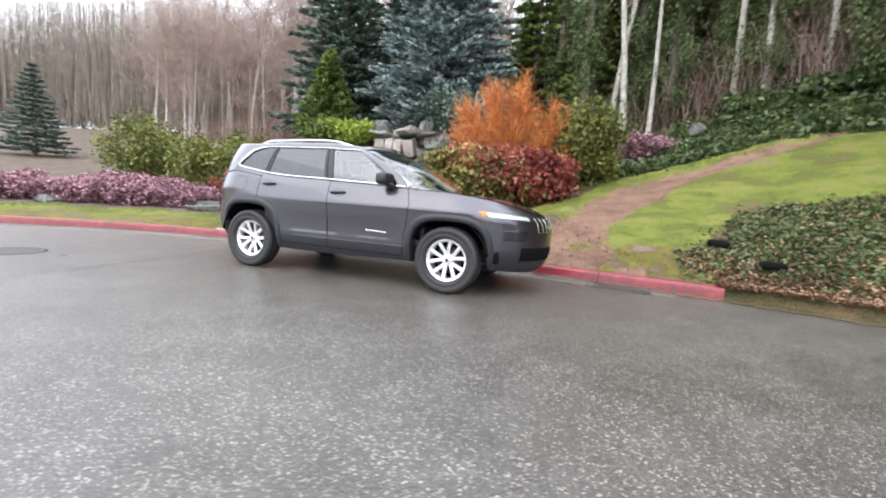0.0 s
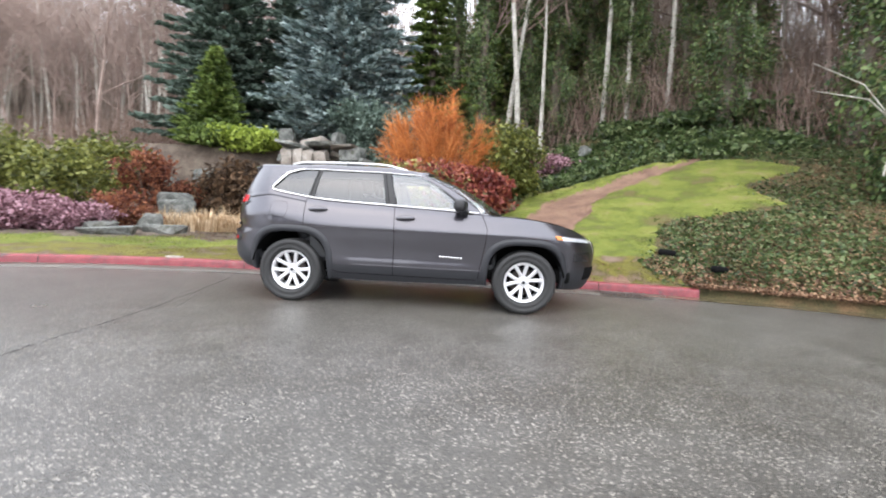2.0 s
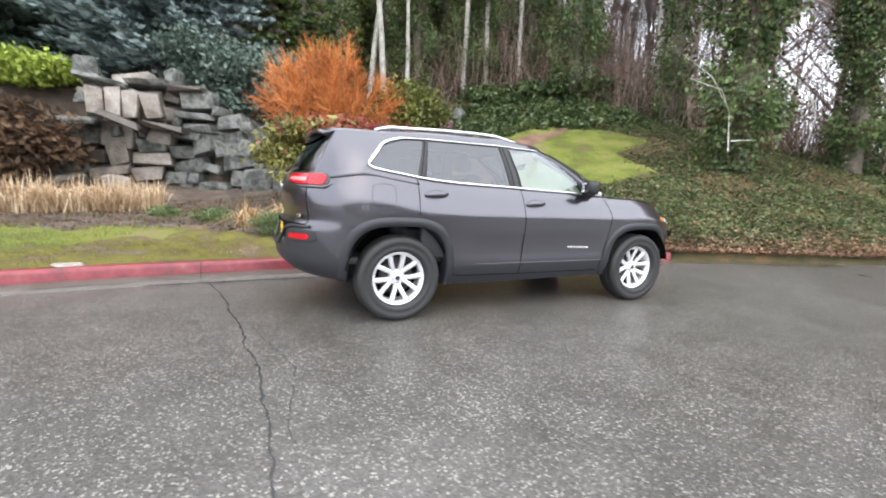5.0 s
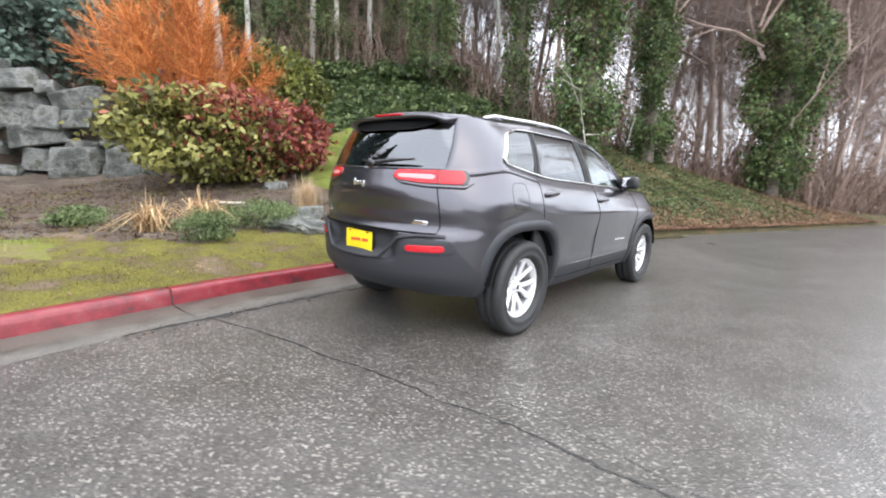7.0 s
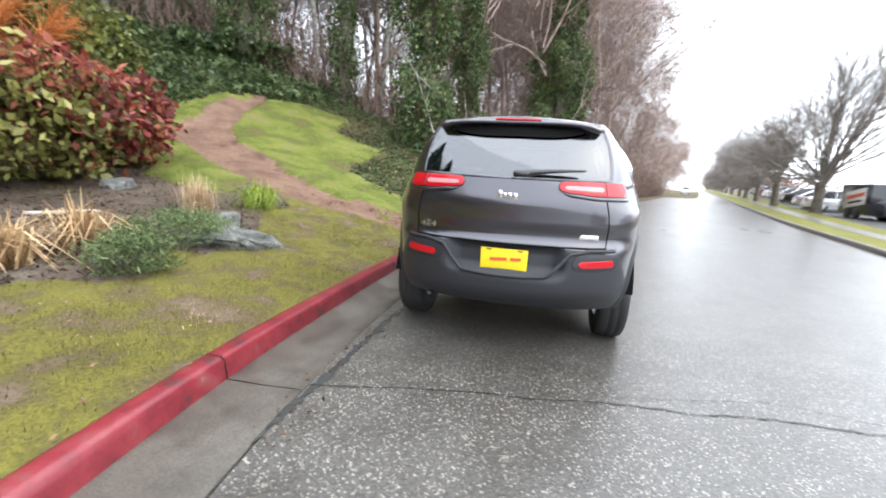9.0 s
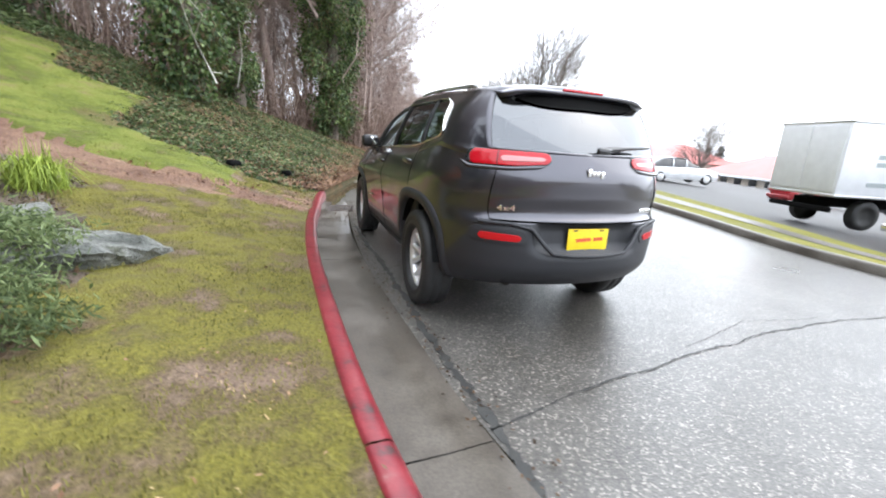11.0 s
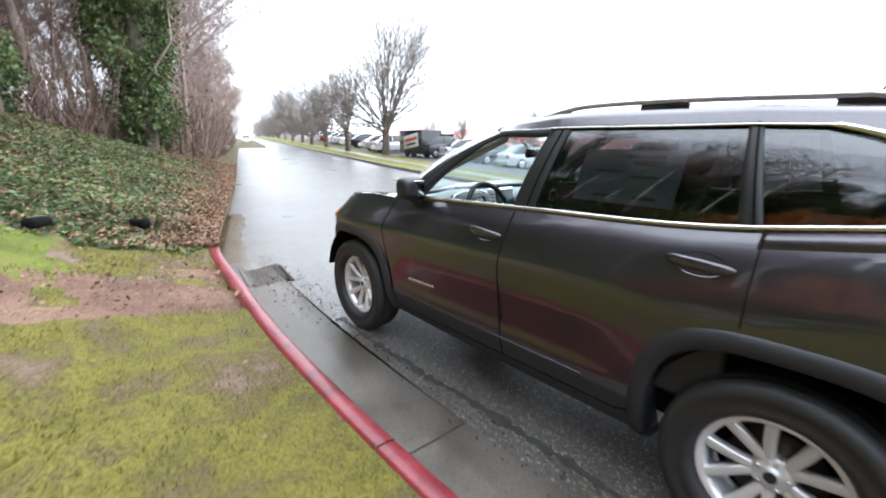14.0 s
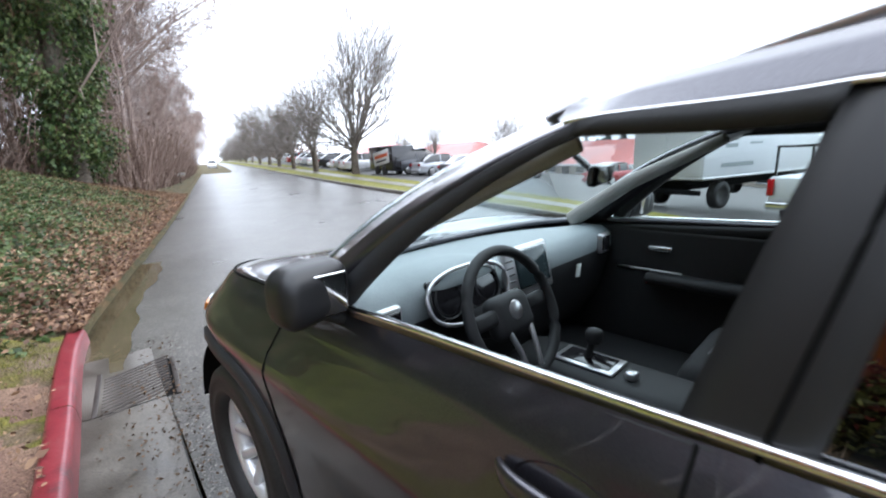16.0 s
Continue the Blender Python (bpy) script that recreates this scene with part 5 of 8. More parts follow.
IVY = leafy("ivy_leaves", [(0.0312, 0.0575, 0.02), (0.0725, 0.125, 0.0375), (0.175, 0.231, 0.0813)], 0.4, 0.6)
IVY_GROUND = leafy("ground_ivy_leaves", [(0.03, 0.05, 0.018), (0.068, 0.11, 0.034), (0.17, 0.21, 0.09)], 0.4, 0.6)
FALLEN = leafy("fallen_brown_leaves", [(0.085, 0.042, 0.024), (0.19, 0.1, 0.058), (0.33, 0.205, 0.12)], 0.6, 0.8, 0.1)
OLIVE = leafy("olive_shrub_leaves", [(0.055, 0.066, 0.016), (0.125, 0.14, 0.03), (0.23, 0.24, 0.06)], 0.5, 0.6)
NANDINA_GREEN = leafy("yellow_green_shrub_leaves", [(0.075, 0.07, 0.02), (0.19, 0.19, 0.05), (0.36, 0.34, 0.11)], 0.45, 0.7)
NANDINA_RED = leafy("red_shrub_leaves", [(0.11, 0.02, 0.018), (0.25, 0.05, 0.04), (0.36, 0.13, 0.075)], 0.45, 0.7)
ORANGE_TWIG = leafy("orange_shrub_twigs", [(0.3, 0.09, 0.025), (0.58, 0.19, 0.045), (0.72, 0.3, 0.09)], 0.6, 0.7, 0.1)
HEATHER = leafy("pink_heather", [(0.125, 0.0562, 0.0625), (0.312, 0.163, 0.2), (0.525, 0.325, 0.375)], 0.7, 0.8)
RUSSET = leafy("russet_shrub", [(0.09, 0.03, 0.02), (0.2, 0.065, 0.035), (0.3, 0.12, 0.06)], 0.7, 0.7)
DEAD_FERN = leafy("dead_brown_fern", [(0.04, 0.025, 0.015), (0.09, 0.055, 0.03), (0.15, 0.09, 0.05)], 0.8, 0.7)
STRAW = leafy("dry_straw", [(0.36, 0.24, 0.13), (0.58, 0.43, 0.27), (0.72, 0.58, 0.4)], 0.7, 0.7)
FLAX = leafy("tan_flax_blades", [(0.26, 0.16, 0.08), (0.48, 0.32, 0.17), (0.62, 0.46, 0.26)], 0.6, 0.7)
TURF = leafy("turf_blades", [(0.075, 0.07, 0.016), (0.145, 0.135, 0.026), (0.23, 0.21, 0.055)], 0.7, 0.7)
TURF_FRESH = leafy("fresh_turf_blades", [(0.112, 0.144, 0.025), (0.175, 0.219, 0.04), (0.288, 0.312, 0.0813)], 0.7, 0.7)
LAVENDER = leafy("grey_green_herb", [(0.055, 0.08, 0.03), (0.11, 0.15, 0.055), (0.2, 0.25, 0.11)], 0.7, 0.7)
FAR_TWIG = leafy("distant_twigs", [(0.13, 0.105, 0.08), (0.205, 0.17, 0.135), (0.29, 0.25, 0.21)], 0.8, 0.8, 0.1)
BROWN_HAZE = leafy("brown_undergrowth", [(0.12, 0.075, 0.058), (0.21, 0.145, 0.115), (0.31, 0.23, 0.19)], 0.8, 0.8, 0.1)


def leaf_quads(at, size, rng, up=0.0, length=1.6, along=None):
    """Small pointed leaves at the given places; up: how far they lie flat; along: the way they point."""
    n = len(at)
    d = rng.normal(size=(n, 3)) if along is None else along + 0.35 * rng.normal(size=(n, 3))
    d[:, 2] *= 1 - 0.8 * up
    d /= np.linalg.norm(d, axis=1, keepdims=True) + 1e-9
    q = rng.normal(size=(n, 3)) + np.array([0, 0, 3.0 * up])
    w = np.cross(d, q)
    w /= np.linalg.norm(w, axis=1, keepdims=True) + 1e-9
    s = (size * (0.6 + 0.8 * rng.random(n)))[:, None]
    v = np.stack([at - d * s * length * 0.5, at + w * s * 0.5 - d * s * 0.1, at + d * s * length * 0.5, at - w * s * 0.5 - d * s * 0.1], 1)
    return v.reshape(-1, 3), np.arange(4 * n).reshape(-1, 4)


def merged(pieces):
    vs, fs, k = [], [], 0
    for v, f in pieces:
        vs.append(v), fs.append(f + k)
        k += len(v)
    return np.concatenate(vs), np.concatenate(fs)


def clumpy(n, rng, clumps, spread):
    """Points gathered in clumps inside the unit ball, denser to its skin."""
    c = rng.normal(size=(clumps, 3))
    c /= np.linalg.norm(c, axis=1, keepdims=True)
    c *= (0.45 + 0.5 * rng.random(clumps) ** 0.6)[:, None]
    return c[rng.integers(0, clumps, n)] + spread * rng.normal(size=(n, 3))


def shrub(at, r, n, size, mat, label, category="shrub", seed=0, clumps=40, spread=0.16, name="shrub", stem=BARK, extra=None, up=0.0, length=1.6):
    """A rounded bush of many leaves on a few stems; at is the middle of its foot, r its half sizes."""
    rng = np.random.default_rng(seed)
    root = tagged(empty(name, Matrix.Translation(at)), label, category)
    rx, ry, h = r
    p = clumpy(n, rng, clumps, spread)
    p = p * (rx, ry, h * 0.5) + (0, 0, h * 0.52)
    p[:, 2] = np.maximum(p[:, 2], 0.02)
    if extra is None:
        sheet("foliage", *leaf_quads(p, size, rng, up, length), mat, root, smooth=False)
    else:
        mat2, rule = extra
        pick = rule(p, rng)
        sheet("foliage", *leaf_quads(p[~pick], size, rng, up, length), mat, root, smooth=False)
        sheet("coloured_foliage", *leaf_quads(p[pick], size, rng, up, length), mat2, root, smooth=False)
    stems = []
    for k in range(9):
        a = rng.random() * 6.28
        tip = np.array([rx * 0.6 * np.cos(a), ry * 0.6 * np.sin(a), h * (0.5 + 0.3 * rng.random())])
        stems.append(tube_arrays([(0.05 * np.cos(a), 0.05 * np.sin(a), -0.1), tip * (0.4, 0.4, 0.5), tip], [0.02, 0.014, 0.006], 5))
    sheet("stem_cluster", *merged(stems), stem, root)
    return root


def conifer(at, height_m, radius, mat, label, seed, whorls=26, needles=46, droop=0.25, leaf=0.16, name="spruce_tree", skirt=0.06, curl=0.12):
    """A fir: straight trunk, whorls of boughs, each bough a flat spray of needle tufts."""
    rng = np.random.default_rng(seed)
    root = tagged(empty(name, Matrix.Translation(at)), label, "tree")
    tube("trunk", [(0, 0, -0.4), (0.02, 0, height_m * 0.4), (0, 0.03, height_m)], [0.022 * height_m, 0.013 * height_m, 0.01], BARK, root, "", 10)
    boughs, pts, dirs = [], [], []
    for w in range(whorls):
        u = (w + 0.5) / whorls
        z = height_m * (skirt + (1 - skirt) * u)
        reach = radius * (1 - u) ** 0.85 + 0.12
        count = 7 + int(5 * (1 - u))
        for k in range(count):
            a = 2.4 * w + 6.283 * k / count + rng.normal(0, 0.18)
            rr = reach * rng.uniform(0.72, 1.1)
            t = np.linspace(0, 1, 7)
            r = rr * t
            dz = -droop * rr * t**1.3 + curl * rr * t**3 + 0.1 * rr * (0.6 - u) * 0
            line = np.stack([r * np.cos(a), r * np.sin(a), z + dz], 1)
            boughs.append(tube_arrays(line[::2], np.linspace(0.02, 0.004, 4) * (0.5 + rr / 3), 4))
            m = int(needles * (0.25 + rr / radius))
            s = rng.random(m) ** 0.6
            side = rng.normal(0, 0.2, m) * rr * (1.05 - s) * 0.9 + rng.normal(0, 0.03, m)
            base = np.stack([np.interp(s, t, line[:, i]) for i in range(3)], 1)
            out = np.array([np.cos(a), np.sin(a), 0.0])
            lat = np.array([-np.sin(a), np.cos(a), 0.0])
            pts.append(base + side[:, None] * lat + np.stack([0 * s, 0 * s, -np.abs(side) * 0.25 + rng.normal(0, 0.03, m)], 1))
            dirs.append(np.broadcast_to(out, (m, 3)) + np.sign(side)[:, None] * 0.7 * lat + np.array([0, 0, 0.05]))
    sheet("bough_frame", *merged(boughs), BARK, root)
    p, d = np.concatenate(pts), np.concatenate(dirs)
    sheet("foliage", *leaf_quads(p, leaf, rng, 0.15, 2.3, d), mat, root, smooth=False)
    return root


def bare_tree_arrays(rng, height_m, trunk_r, levels=4, spread=0.55, upright=0.35, kids=(5, 4, 4, 3), clear=0.3, wobble=0.09, keep=(0.5, 0.6)):
    """Trunk and twigs of a leafless tree."""
    trunk, twigs = [], []

    def grow(p, d, length, r, level):
        n = 5 if level < 2 else 4
        line, q, way = [p], p.copy(), d.copy()
        for _ in range(n - 1):
            way = way + rng.normal(0, 0.09 if level else wobble, 3) + np.array([0, 0, upright * 0.12 * (level > 0)])
            way /= np.linalg.norm(way)
            q = q + way * length / (n - 1)
            line.append(q)
        line = np.array(line)
        radii = np.linspace(r, r * (0.35 if level else 0.2), n)
        (trunk if level < 1 else twigs).append(tube_arrays(line, radii, 9 if level == 0 else 4 if level == 1 else 3))
        if level >= levels:
            return
        count = kids[min(level, len(kids) - 1)]
        for k in range(count * (3 if level == 0 else 1)):
            s = rng.uniform(clear if level == 0 else 0.25, 0.98)
            i = min(int(s * (n - 1)), n - 2)
            f = s * (n - 1) - i
            at = line[i] * (1 - f) + line[i + 1] * f
            dd = line[i + 1] - line[i]
            dd /= np.linalg.norm(dd)
            side = np.cross(dd, rng.normal(size=3))
            side /= np.linalg.norm(side) + 1e-9
            nd = dd * (1 - spread) + side * spread + np.array([0, 0, upright * 0.5])
            nd /= np.linalg.norm(nd)
            grow(at, nd, length * rng.uniform(0.38, 0.6) * (1.15 - 0.45 * s * (level == 0)), radii[i] * keep[0 if level == 0 else 1], level + 1)

    grow(np.array([0, 0, -0.3]), np.array([0.0, 0, 1]), height_m, trunk_r, 0)
    return merged(trunk), merged(twigs)


def bare_tree(seed, height_m, trunk_r, mat_trunk, mat_twig, label, haze=0, **kw):
    rng = np.random.default_rng(seed)
    t, w = bare_tree_arrays(rng, height_m, trunk_r, **kw)
    root = tagged(empty("bare_tree"), label, "tree")
    sheet("trunk", *t, mat_trunk, root)
    if haze:
        at = w[0][rng.integers(len(w[0]) // 3, len(w[0]), haze)] + rng.normal(0, 0.22, (haze, 3))
        w = merged([w, leaf_quads(at, 0.02, rng, 0, 26.0, np.tile([0, 0, 0.5], (haze, 1)) + rng.normal(0, 0.7, (haze, 3)))])
    sheet("crown", *w, mat_twig, root, smooth=False)
    return root


def ivy_tree(seed, height_m, trunk_r, girth, label, leaves=22000, top=0.85):
    """A tall trunk wrapped in hanging ivy, with bare branches above."""
    rng = np.random.default_rng(seed)
    root = tagged(empty("ivy_clad_tree"), label, "tree")
    lean = rng.normal(0, 0.25, 2)
    tube("trunk", [(0, 0, -0.4), (lean[0] * 0.4, lean[1] * 0.4, height_m * 0.5), (lean[0], lean[1], height_m)], [trunk_r, trunk_r * 0.7, trunk_r * 0.25], BARK, root, "", 9)
    _, w = bare_tree_arrays(rng, height_m * 1.02, trunk_r * 0.6, levels=3, clear=0.45, kids=(4, 4, 3))
    sheet("upper_crown", *w, TWIG, root, smooth=False)
    clumps = int(height_m * 13)
    cz = rng.random(clumps) ** 0.9 * height_m * top
    ang = rng.random(clumps) * 6.283
    bulge = girth * np.clip(0.35 + cz / 3.5, 0, 1) * (0.65 + 0.3 * np.sin(cz * 1.1 + seed) + 0.2 * np.sin(cz * 2.7 + 2 * seed)) * np.clip(1.25 - cz / (height_m * top), 0.3, 1) * rng.uniform(0.5, 1.15, clumps)
    c = np.stack([bulge * np.cos(ang), bulge * np.sin(ang), cz], 1) + np.stack([lean[0] * cz / height_m, lean[1] * cz / height_m, 0 * cz], 1)
    pick = rng.integers(0, clumps, leaves)
    p = c[pick] + rng.normal(size=(leaves, 3)) * (0.2, 0.2, 0.3)
    p[:, 2] = np.maximum(p[:, 2], 0.03)
    d = np.stack([np.cos(ang[pick]) * 0.5, np.sin(ang[pick]) * 0.5, np.full(leaves, -0.8)], 1)
    cut = int(leaves * 0.8)
    sheet("ivy", *leaf_quads(p[:cut], 0.088, rng, 0, 1.3, d[:cut]), IVY, root, smooth=False)
    q = p[cut:] * (1.25, 1.25, 1) + rng.normal(0, 0.2, (leaves - cut, 3))
    sheet("dead_growth", *leaf_quads(q, 0.018, rng, 0, 16.0, d[cut:] + rng.normal(0, 0.5, (leaves - cut, 3))), DEAD_FERN, root, smooth=False)
    return root


def on_hill(x, y, sink=0.0):
    return (x, y, float(height(np.array(x), np.array(y))) - sink)


def stand(ob, x, y, scale=1.0, turn=0.0, sink=0.05, z=None):
    p = on_hill(x, y, sink) if z is None else (x, y, z)
    ob.matrix_world = Matrix.Translation(p) @ pose(0, 0, 0, 0, 0, turn) @ Matrix.Scale(scale, 4)
    return ob


def again(ob, x, y, scale=1.0, turn=0.0, sink=0.05, z=None):
    p = on_hill(x, y, sink) if z is None else (x, y, z)
    c = copy_thing(ob, Matrix.Translation(p) @ pose(0, 0, 0, 0, 0, turn))
    c.scale = (scale, scale, scale)
    return c


# garden conifers behind the wall
conifer(on_hill(-5.7, 16.6), 17, 4.5, SPRUCE_BLUE, "large blue-grey spruce behind the stone waterfall", 11, 34, 150, 0.2, 0.17)
conifer(on_hill(-13.4, 19.0), 17, 4.3, SPRUCE_DARK, "tall dark spruce in the garden", 12, 28, 95, 0.28, 0.2)
conifer(on_hill(-9.6, 20.5), 15, 3.8, SPRUCE_DARK, "dark spruce beside the blue spruce", 13, 26, 90, 0.28, 0.2)
conifer(on_hill(-11.4, 14.6), 4.7, 1.9, CONIFER_GREEN, "small bright green conifer above the rocks", 14, 18, 80, 0.1, 0.13, "conifer", 0.02)
conifer(on_hill(-31, 11.4), 5.7, 2.0, SPRUCE_DARK, "small dark green fir on the lawn edge", 15, 18, 46, 0.15, 0.12, "fir_tree")
conifer(on_hill(2.0, 19.5), 14, 2.6, CONIFER_GREEN, "olive green evergreen at the edge of the wood", 16, 24, 60, 0.35, 0.2)
conifer(on_hill(5.0, 20.8), 15, 2.8, CONIFER_GREEN, "tall olive green evergreen in the wood", 18, 24, 60, 0.4, 0.2)
conifer(on_hill(8.4, 21.5), 15, 2.8, CONIFER_GREEN, "tall olive green evergreen in the wood", 19, 24, 60, 0.4, 0.2)
conifer(on_hill(-1.6, 20.5), 15, 3.0, CONIFER_GREEN, "tall green evergreen at the edge of the wood", 17, 24, 48, 0.4, 0.2)
shrub(on_hill(-9.3, 13.9), (1.5, 1.3, 1.2), 5200, 0.1, JUNIPER_GOLD, "golden green spreading juniper above the rocks", "shrub", 21, 30, 0.2)
shrub(on_hill(-10.6, 14.0), (1.5, 1.2, 0.9), 4200, 0.1, CONIFER_GREEN, "low green juniper above the rocks", "shrub", 22, 26, 0.2)
shrub(on_hill(-15.6, 7.8), (1.7, 1.5, 2.9), 6000, 0.09, OLIVE, "olive green rounded shrub in the garden", "shrub", 23, 50)
shrub(on_hill(-12.1, 7.6), (1.4, 1.3, 2.3), 5200, 0.09, OLIVE, "yellow green rounded shrub in the garden", "shrub", 24, 44)
shrub(on_hill(-11.6, 10.4), (1.0, 1.0, 2.2), 3400, 0.09, RUSSET, "dark russet shrub in the garden", "shrub", 25, 30)
shrub(on_hill(-15.0, 12.6), (1.7, 1.6, 2.6), 5000, 0.1, OLIVE, "mossy olive shrub behind the pond", "shrub", 26, 44)
shrub(on_hill(-18.0, 10.5), (1.8, 1.6, 2.2), 5000, 0.1, OLIVE, "olive shrub at the back of the lawn", "shrub", 27, 44)
first_heather = shrub((0, 0, 0), (1.0, 0.8, 0.85), 5200, 0.06, HEATHER, "mound of faded pink heather", "heather", 31, 46, 0.17, "heather")
stand(first_heather, -10.9, 3.0)
tagged(first_heather, group="heather mounds")
for x, y, s, t in ((-9.9, 3.9, 1.05, 40), (-11.7, 4.2, 1.1, 90), (-12.6, 2.4, 1.0, 150), (-13.6, 1.6, 1.0, 200), (-9.0, 4.5, 0.85, 20), (-10.6, 4.9, 1.0, 260), (-14.6, 0.9, 1.1, 300), (4.0, 12.6, 1.15, 10), (3.2, 13.4, 1.0, 70)):
    again(first_heather, x, y, s, t)
shrub(on_hill(-8.9, 5.9), (0.8, 0.7, 1.0), 2600, 0.06, RUSSET, "rusty red low shrub beside the pond rocks", "shrub", 33, 26)
shrub(on_hill(-8.6, 11.6), (1.5, 0.9, 2.0), 5200, 0.1, DEAD_FERN, "dead brown fern hanging beside the waterfall", "fern", 34, 40, 0.2, up=0.0, length=2.4)
shrub(on_hill(-10.8, 12.2), (1.0, 0.7, 1.1), 2600, 0.09, RUSSET, "russet fern among the rocks", "fern", 35, 24, 0.2)

# red, green and orange shrubs by the path
red_rule = lambda p, rng: (p[:, 0] * 0.55 + p[:, 2] * 0.75 + rng.normal(0, 0.5, len(p))) > 0.8
shrub(on_hill(-0.25, 7.1), (2.0, 1.25, 1.8), 24000, 0.075, NANDINA_GREEN, "dense shrub of yellow green leaves with red tips", "shrub", 41, 60, 0.15, "nandina_shrub", extra=(NANDINA_RED, red_rule), length=2.0)
shrub(on_hill(1.0, 7.3), (1.0, 0.95, 1.6), 9500, 0.072, NANDINA_RED, "deep red leafy shrub beside the bark path", "shrub", 42, 34, 0.15, "nandina_shrub", length=2.0)
shrub(on_hill(2.1, 9.5), (1.25, 1.2, 2.5), 7800, 0.08, OLIVE, "rounded olive green shrub beside the path", "shrub", 43, 60, 0.14)
shrub(on_hill(-2.4, 12.9), (1.6, 1.1, 2.6), 8000, 0.1, SPRUCE_DARK, "dark green conifer shrub over the stone wall", "shrub", 44, 40, 0.18)
shrub(on_hill(-4.2, 14.0), (1.5, 1.2, 2.4), 6000, 0.1, SPRUCE_DARK, "dark green conifer shrub behind the stone wall", "shrub", 46, 40, 0.18)


def orange_shrub(x, y):
    """A fan of fine orange stems."""
    rng = np.random.default_rng(45)
    root = tagged(empty("dogwood_shrub", Matrix.Translation(on_hill(x, y))), "leafless shrub of fine bright orange twigs", "shrub")
    stems = []
    for k in range(70):
        a, t = rng.random() * 6.283, rng.random() ** 0.55
        tip = np.array([2.2 * t * np.cos(a), 1.8 * t * np.sin(a), 3.7 - 1.5 * t**2 + rng.normal(0, 0.25)])
        base = tip * (0.12, 0.12, 0)
        bend = (base + tip) / 2 + np.array([0, 0, 0.25]) + rng.normal(0, 0.1, 3)
        u = np.linspace(0, 1, 7)[:, None]
        line = (1 - u) ** 2 * base + 2 * u * (1 - u) * bend + u**2 * tip
        stems.append(tube_arrays(line[2:], np.linspace(0.014, 0.005, 5), 3))
        out = np.array([np.cos(a) * t, np.sin(a) * t, 0.9])
        for _ in range(100):
            q = 0.3 + 0.7 * rng.random() ** 0.7
            p = np.array([np.interp(q, u[:, 0], line[:, i]) for i in range(3)])
            d = out + rng.normal(0, 0.75, 3)
            d *= rng.uniform(0.25, 0.62) / np.linalg.norm(d)
            stems.append(tube_arrays([p, p + d * 0.5 + rng.normal(0, 0.03, 3), p + d], [0.007, 0.0055, 0.003], 3))
    sheet("crown", *merged(stems), ORANGE_TWIG, root, smooth=False)
    low = []
    for k in range(60):
        a, t = rng.random() * 6.283, rng.random() ** 0.5
        tip = np.array([1.1 * t * np.cos(a), 0.9 * t * np.sin(a), 2.0])
        low.append(tube_arrays([tip * (0.1, 0.1, 0) - (0, 0, 0.1), tip * (0.5, 0.5, 0.55), tip], [0.025, 0.018, 0.01], 4))
    sheet("stem_cluster", *merged(low), TWIG, root)


orange_shrub(-0.3, 9.3)


def blades(root_points, length, width, rng, lean=0.5, name="blades", mat=STRAW, parent=None, label="", bend=0.5):
    """Grass-like blades, each a bent strip."""
    n = len(root_points)
    a = rng.random(n) * 6.283
    L = length * rng.uniform(0.5, 1.2, n)
    out = np.stack([np.cos(a), np.sin(a), 0 * a], 1)
    ln = lean * rng.random(n)
    mid = root_points + out * (L * ln * 0.35)[:, None] + np.stack([0 * L, 0 * L, L * 0.6], 1)
    tip = root_points + out * (L * ln)[:, None] + np.stack([0 * L, 0 * L, L * (1 - bend * ln)], 1)
    w = np.stack([-np.sin(a), np.cos(a), 0 * a], 1) * width
    v = np.stack([root_points - w, root_points + w, mid + w * 0.8, mid - w * 0.8, tip + w * 0.15, tip - w * 0.15], 1).reshape(-1, 3)
    b = np.arange(n)[:, None] * 6
    f = np.concatenate([b + [0, 1, 2, 3], b + [3, 2, 4, 5]])
    return sheet(name, v, f, mat, parent, label, smooth=False)


def tuft(x, y, r, n, length, width, mat, label, category, seed, lean=0.9, name="grass_tuft", bend=0.6):
    rng = np.random.default_rng(seed)
    p = rng.normal(size=(n, 3)) * (r, r, 0)
    ob = blades(p, length, width, rng, lean, name, mat, None, "", bend)
    ob.location = on_hill(x, y, 0.02)
    return tagged(ob, label, category)


# clumps in the bed by the kerb
tuft(-1.95, 3.85, 0.06, 200, 0.55, 0.011, FLAX, "clump of tan strap-leaved flax", "grass clump", 51, 1.5, "flax_clump", 0.62)
tuft(-2.6, 3.75, 0.06, 160, 0.5, 0.011, FLAX, "clump of tan strap-leaved flax", "grass clump", 52, 1.5, "flax_clump", 0.62)
tuft(-0.1, 4.35, 0.08, 700, 0.55, 0.003, STRAW, "pale fine-bladed grass clump", "grass clump", 53, 0.8)
tuft(0.85, 4.1, 0.09, 420, 0.5, 0.006, JUNIPER_GOLD, "golden yellow grass clump", "grass clump", 54, 1.3, "grass_tuft", 0.8)
shrub(on_hill(-1.35, 3.45), (0.42, 0.42, 0.37), 4200, 0.011, LAVENDER, "bushy grey green herb clump", "herb", 55, 26, 0.22, "herb_clump", length=5.0)
shrub(on_hill(-2.2, 3.05), (0.33, 0.33, 0.34), 3200, 0.011, LAVENDER, "grey green herb clump", "herb", 56, 26, 0.22, "herb_clump", length=5.0)
shrub(on_hill(-3.2, 4.6), (0.3, 0.3, 0.24), 1500, 0.016, LAVENDER, "grey green herb clump", "herb", 57, 26, 0.22, "herb_clump", length=5.0)
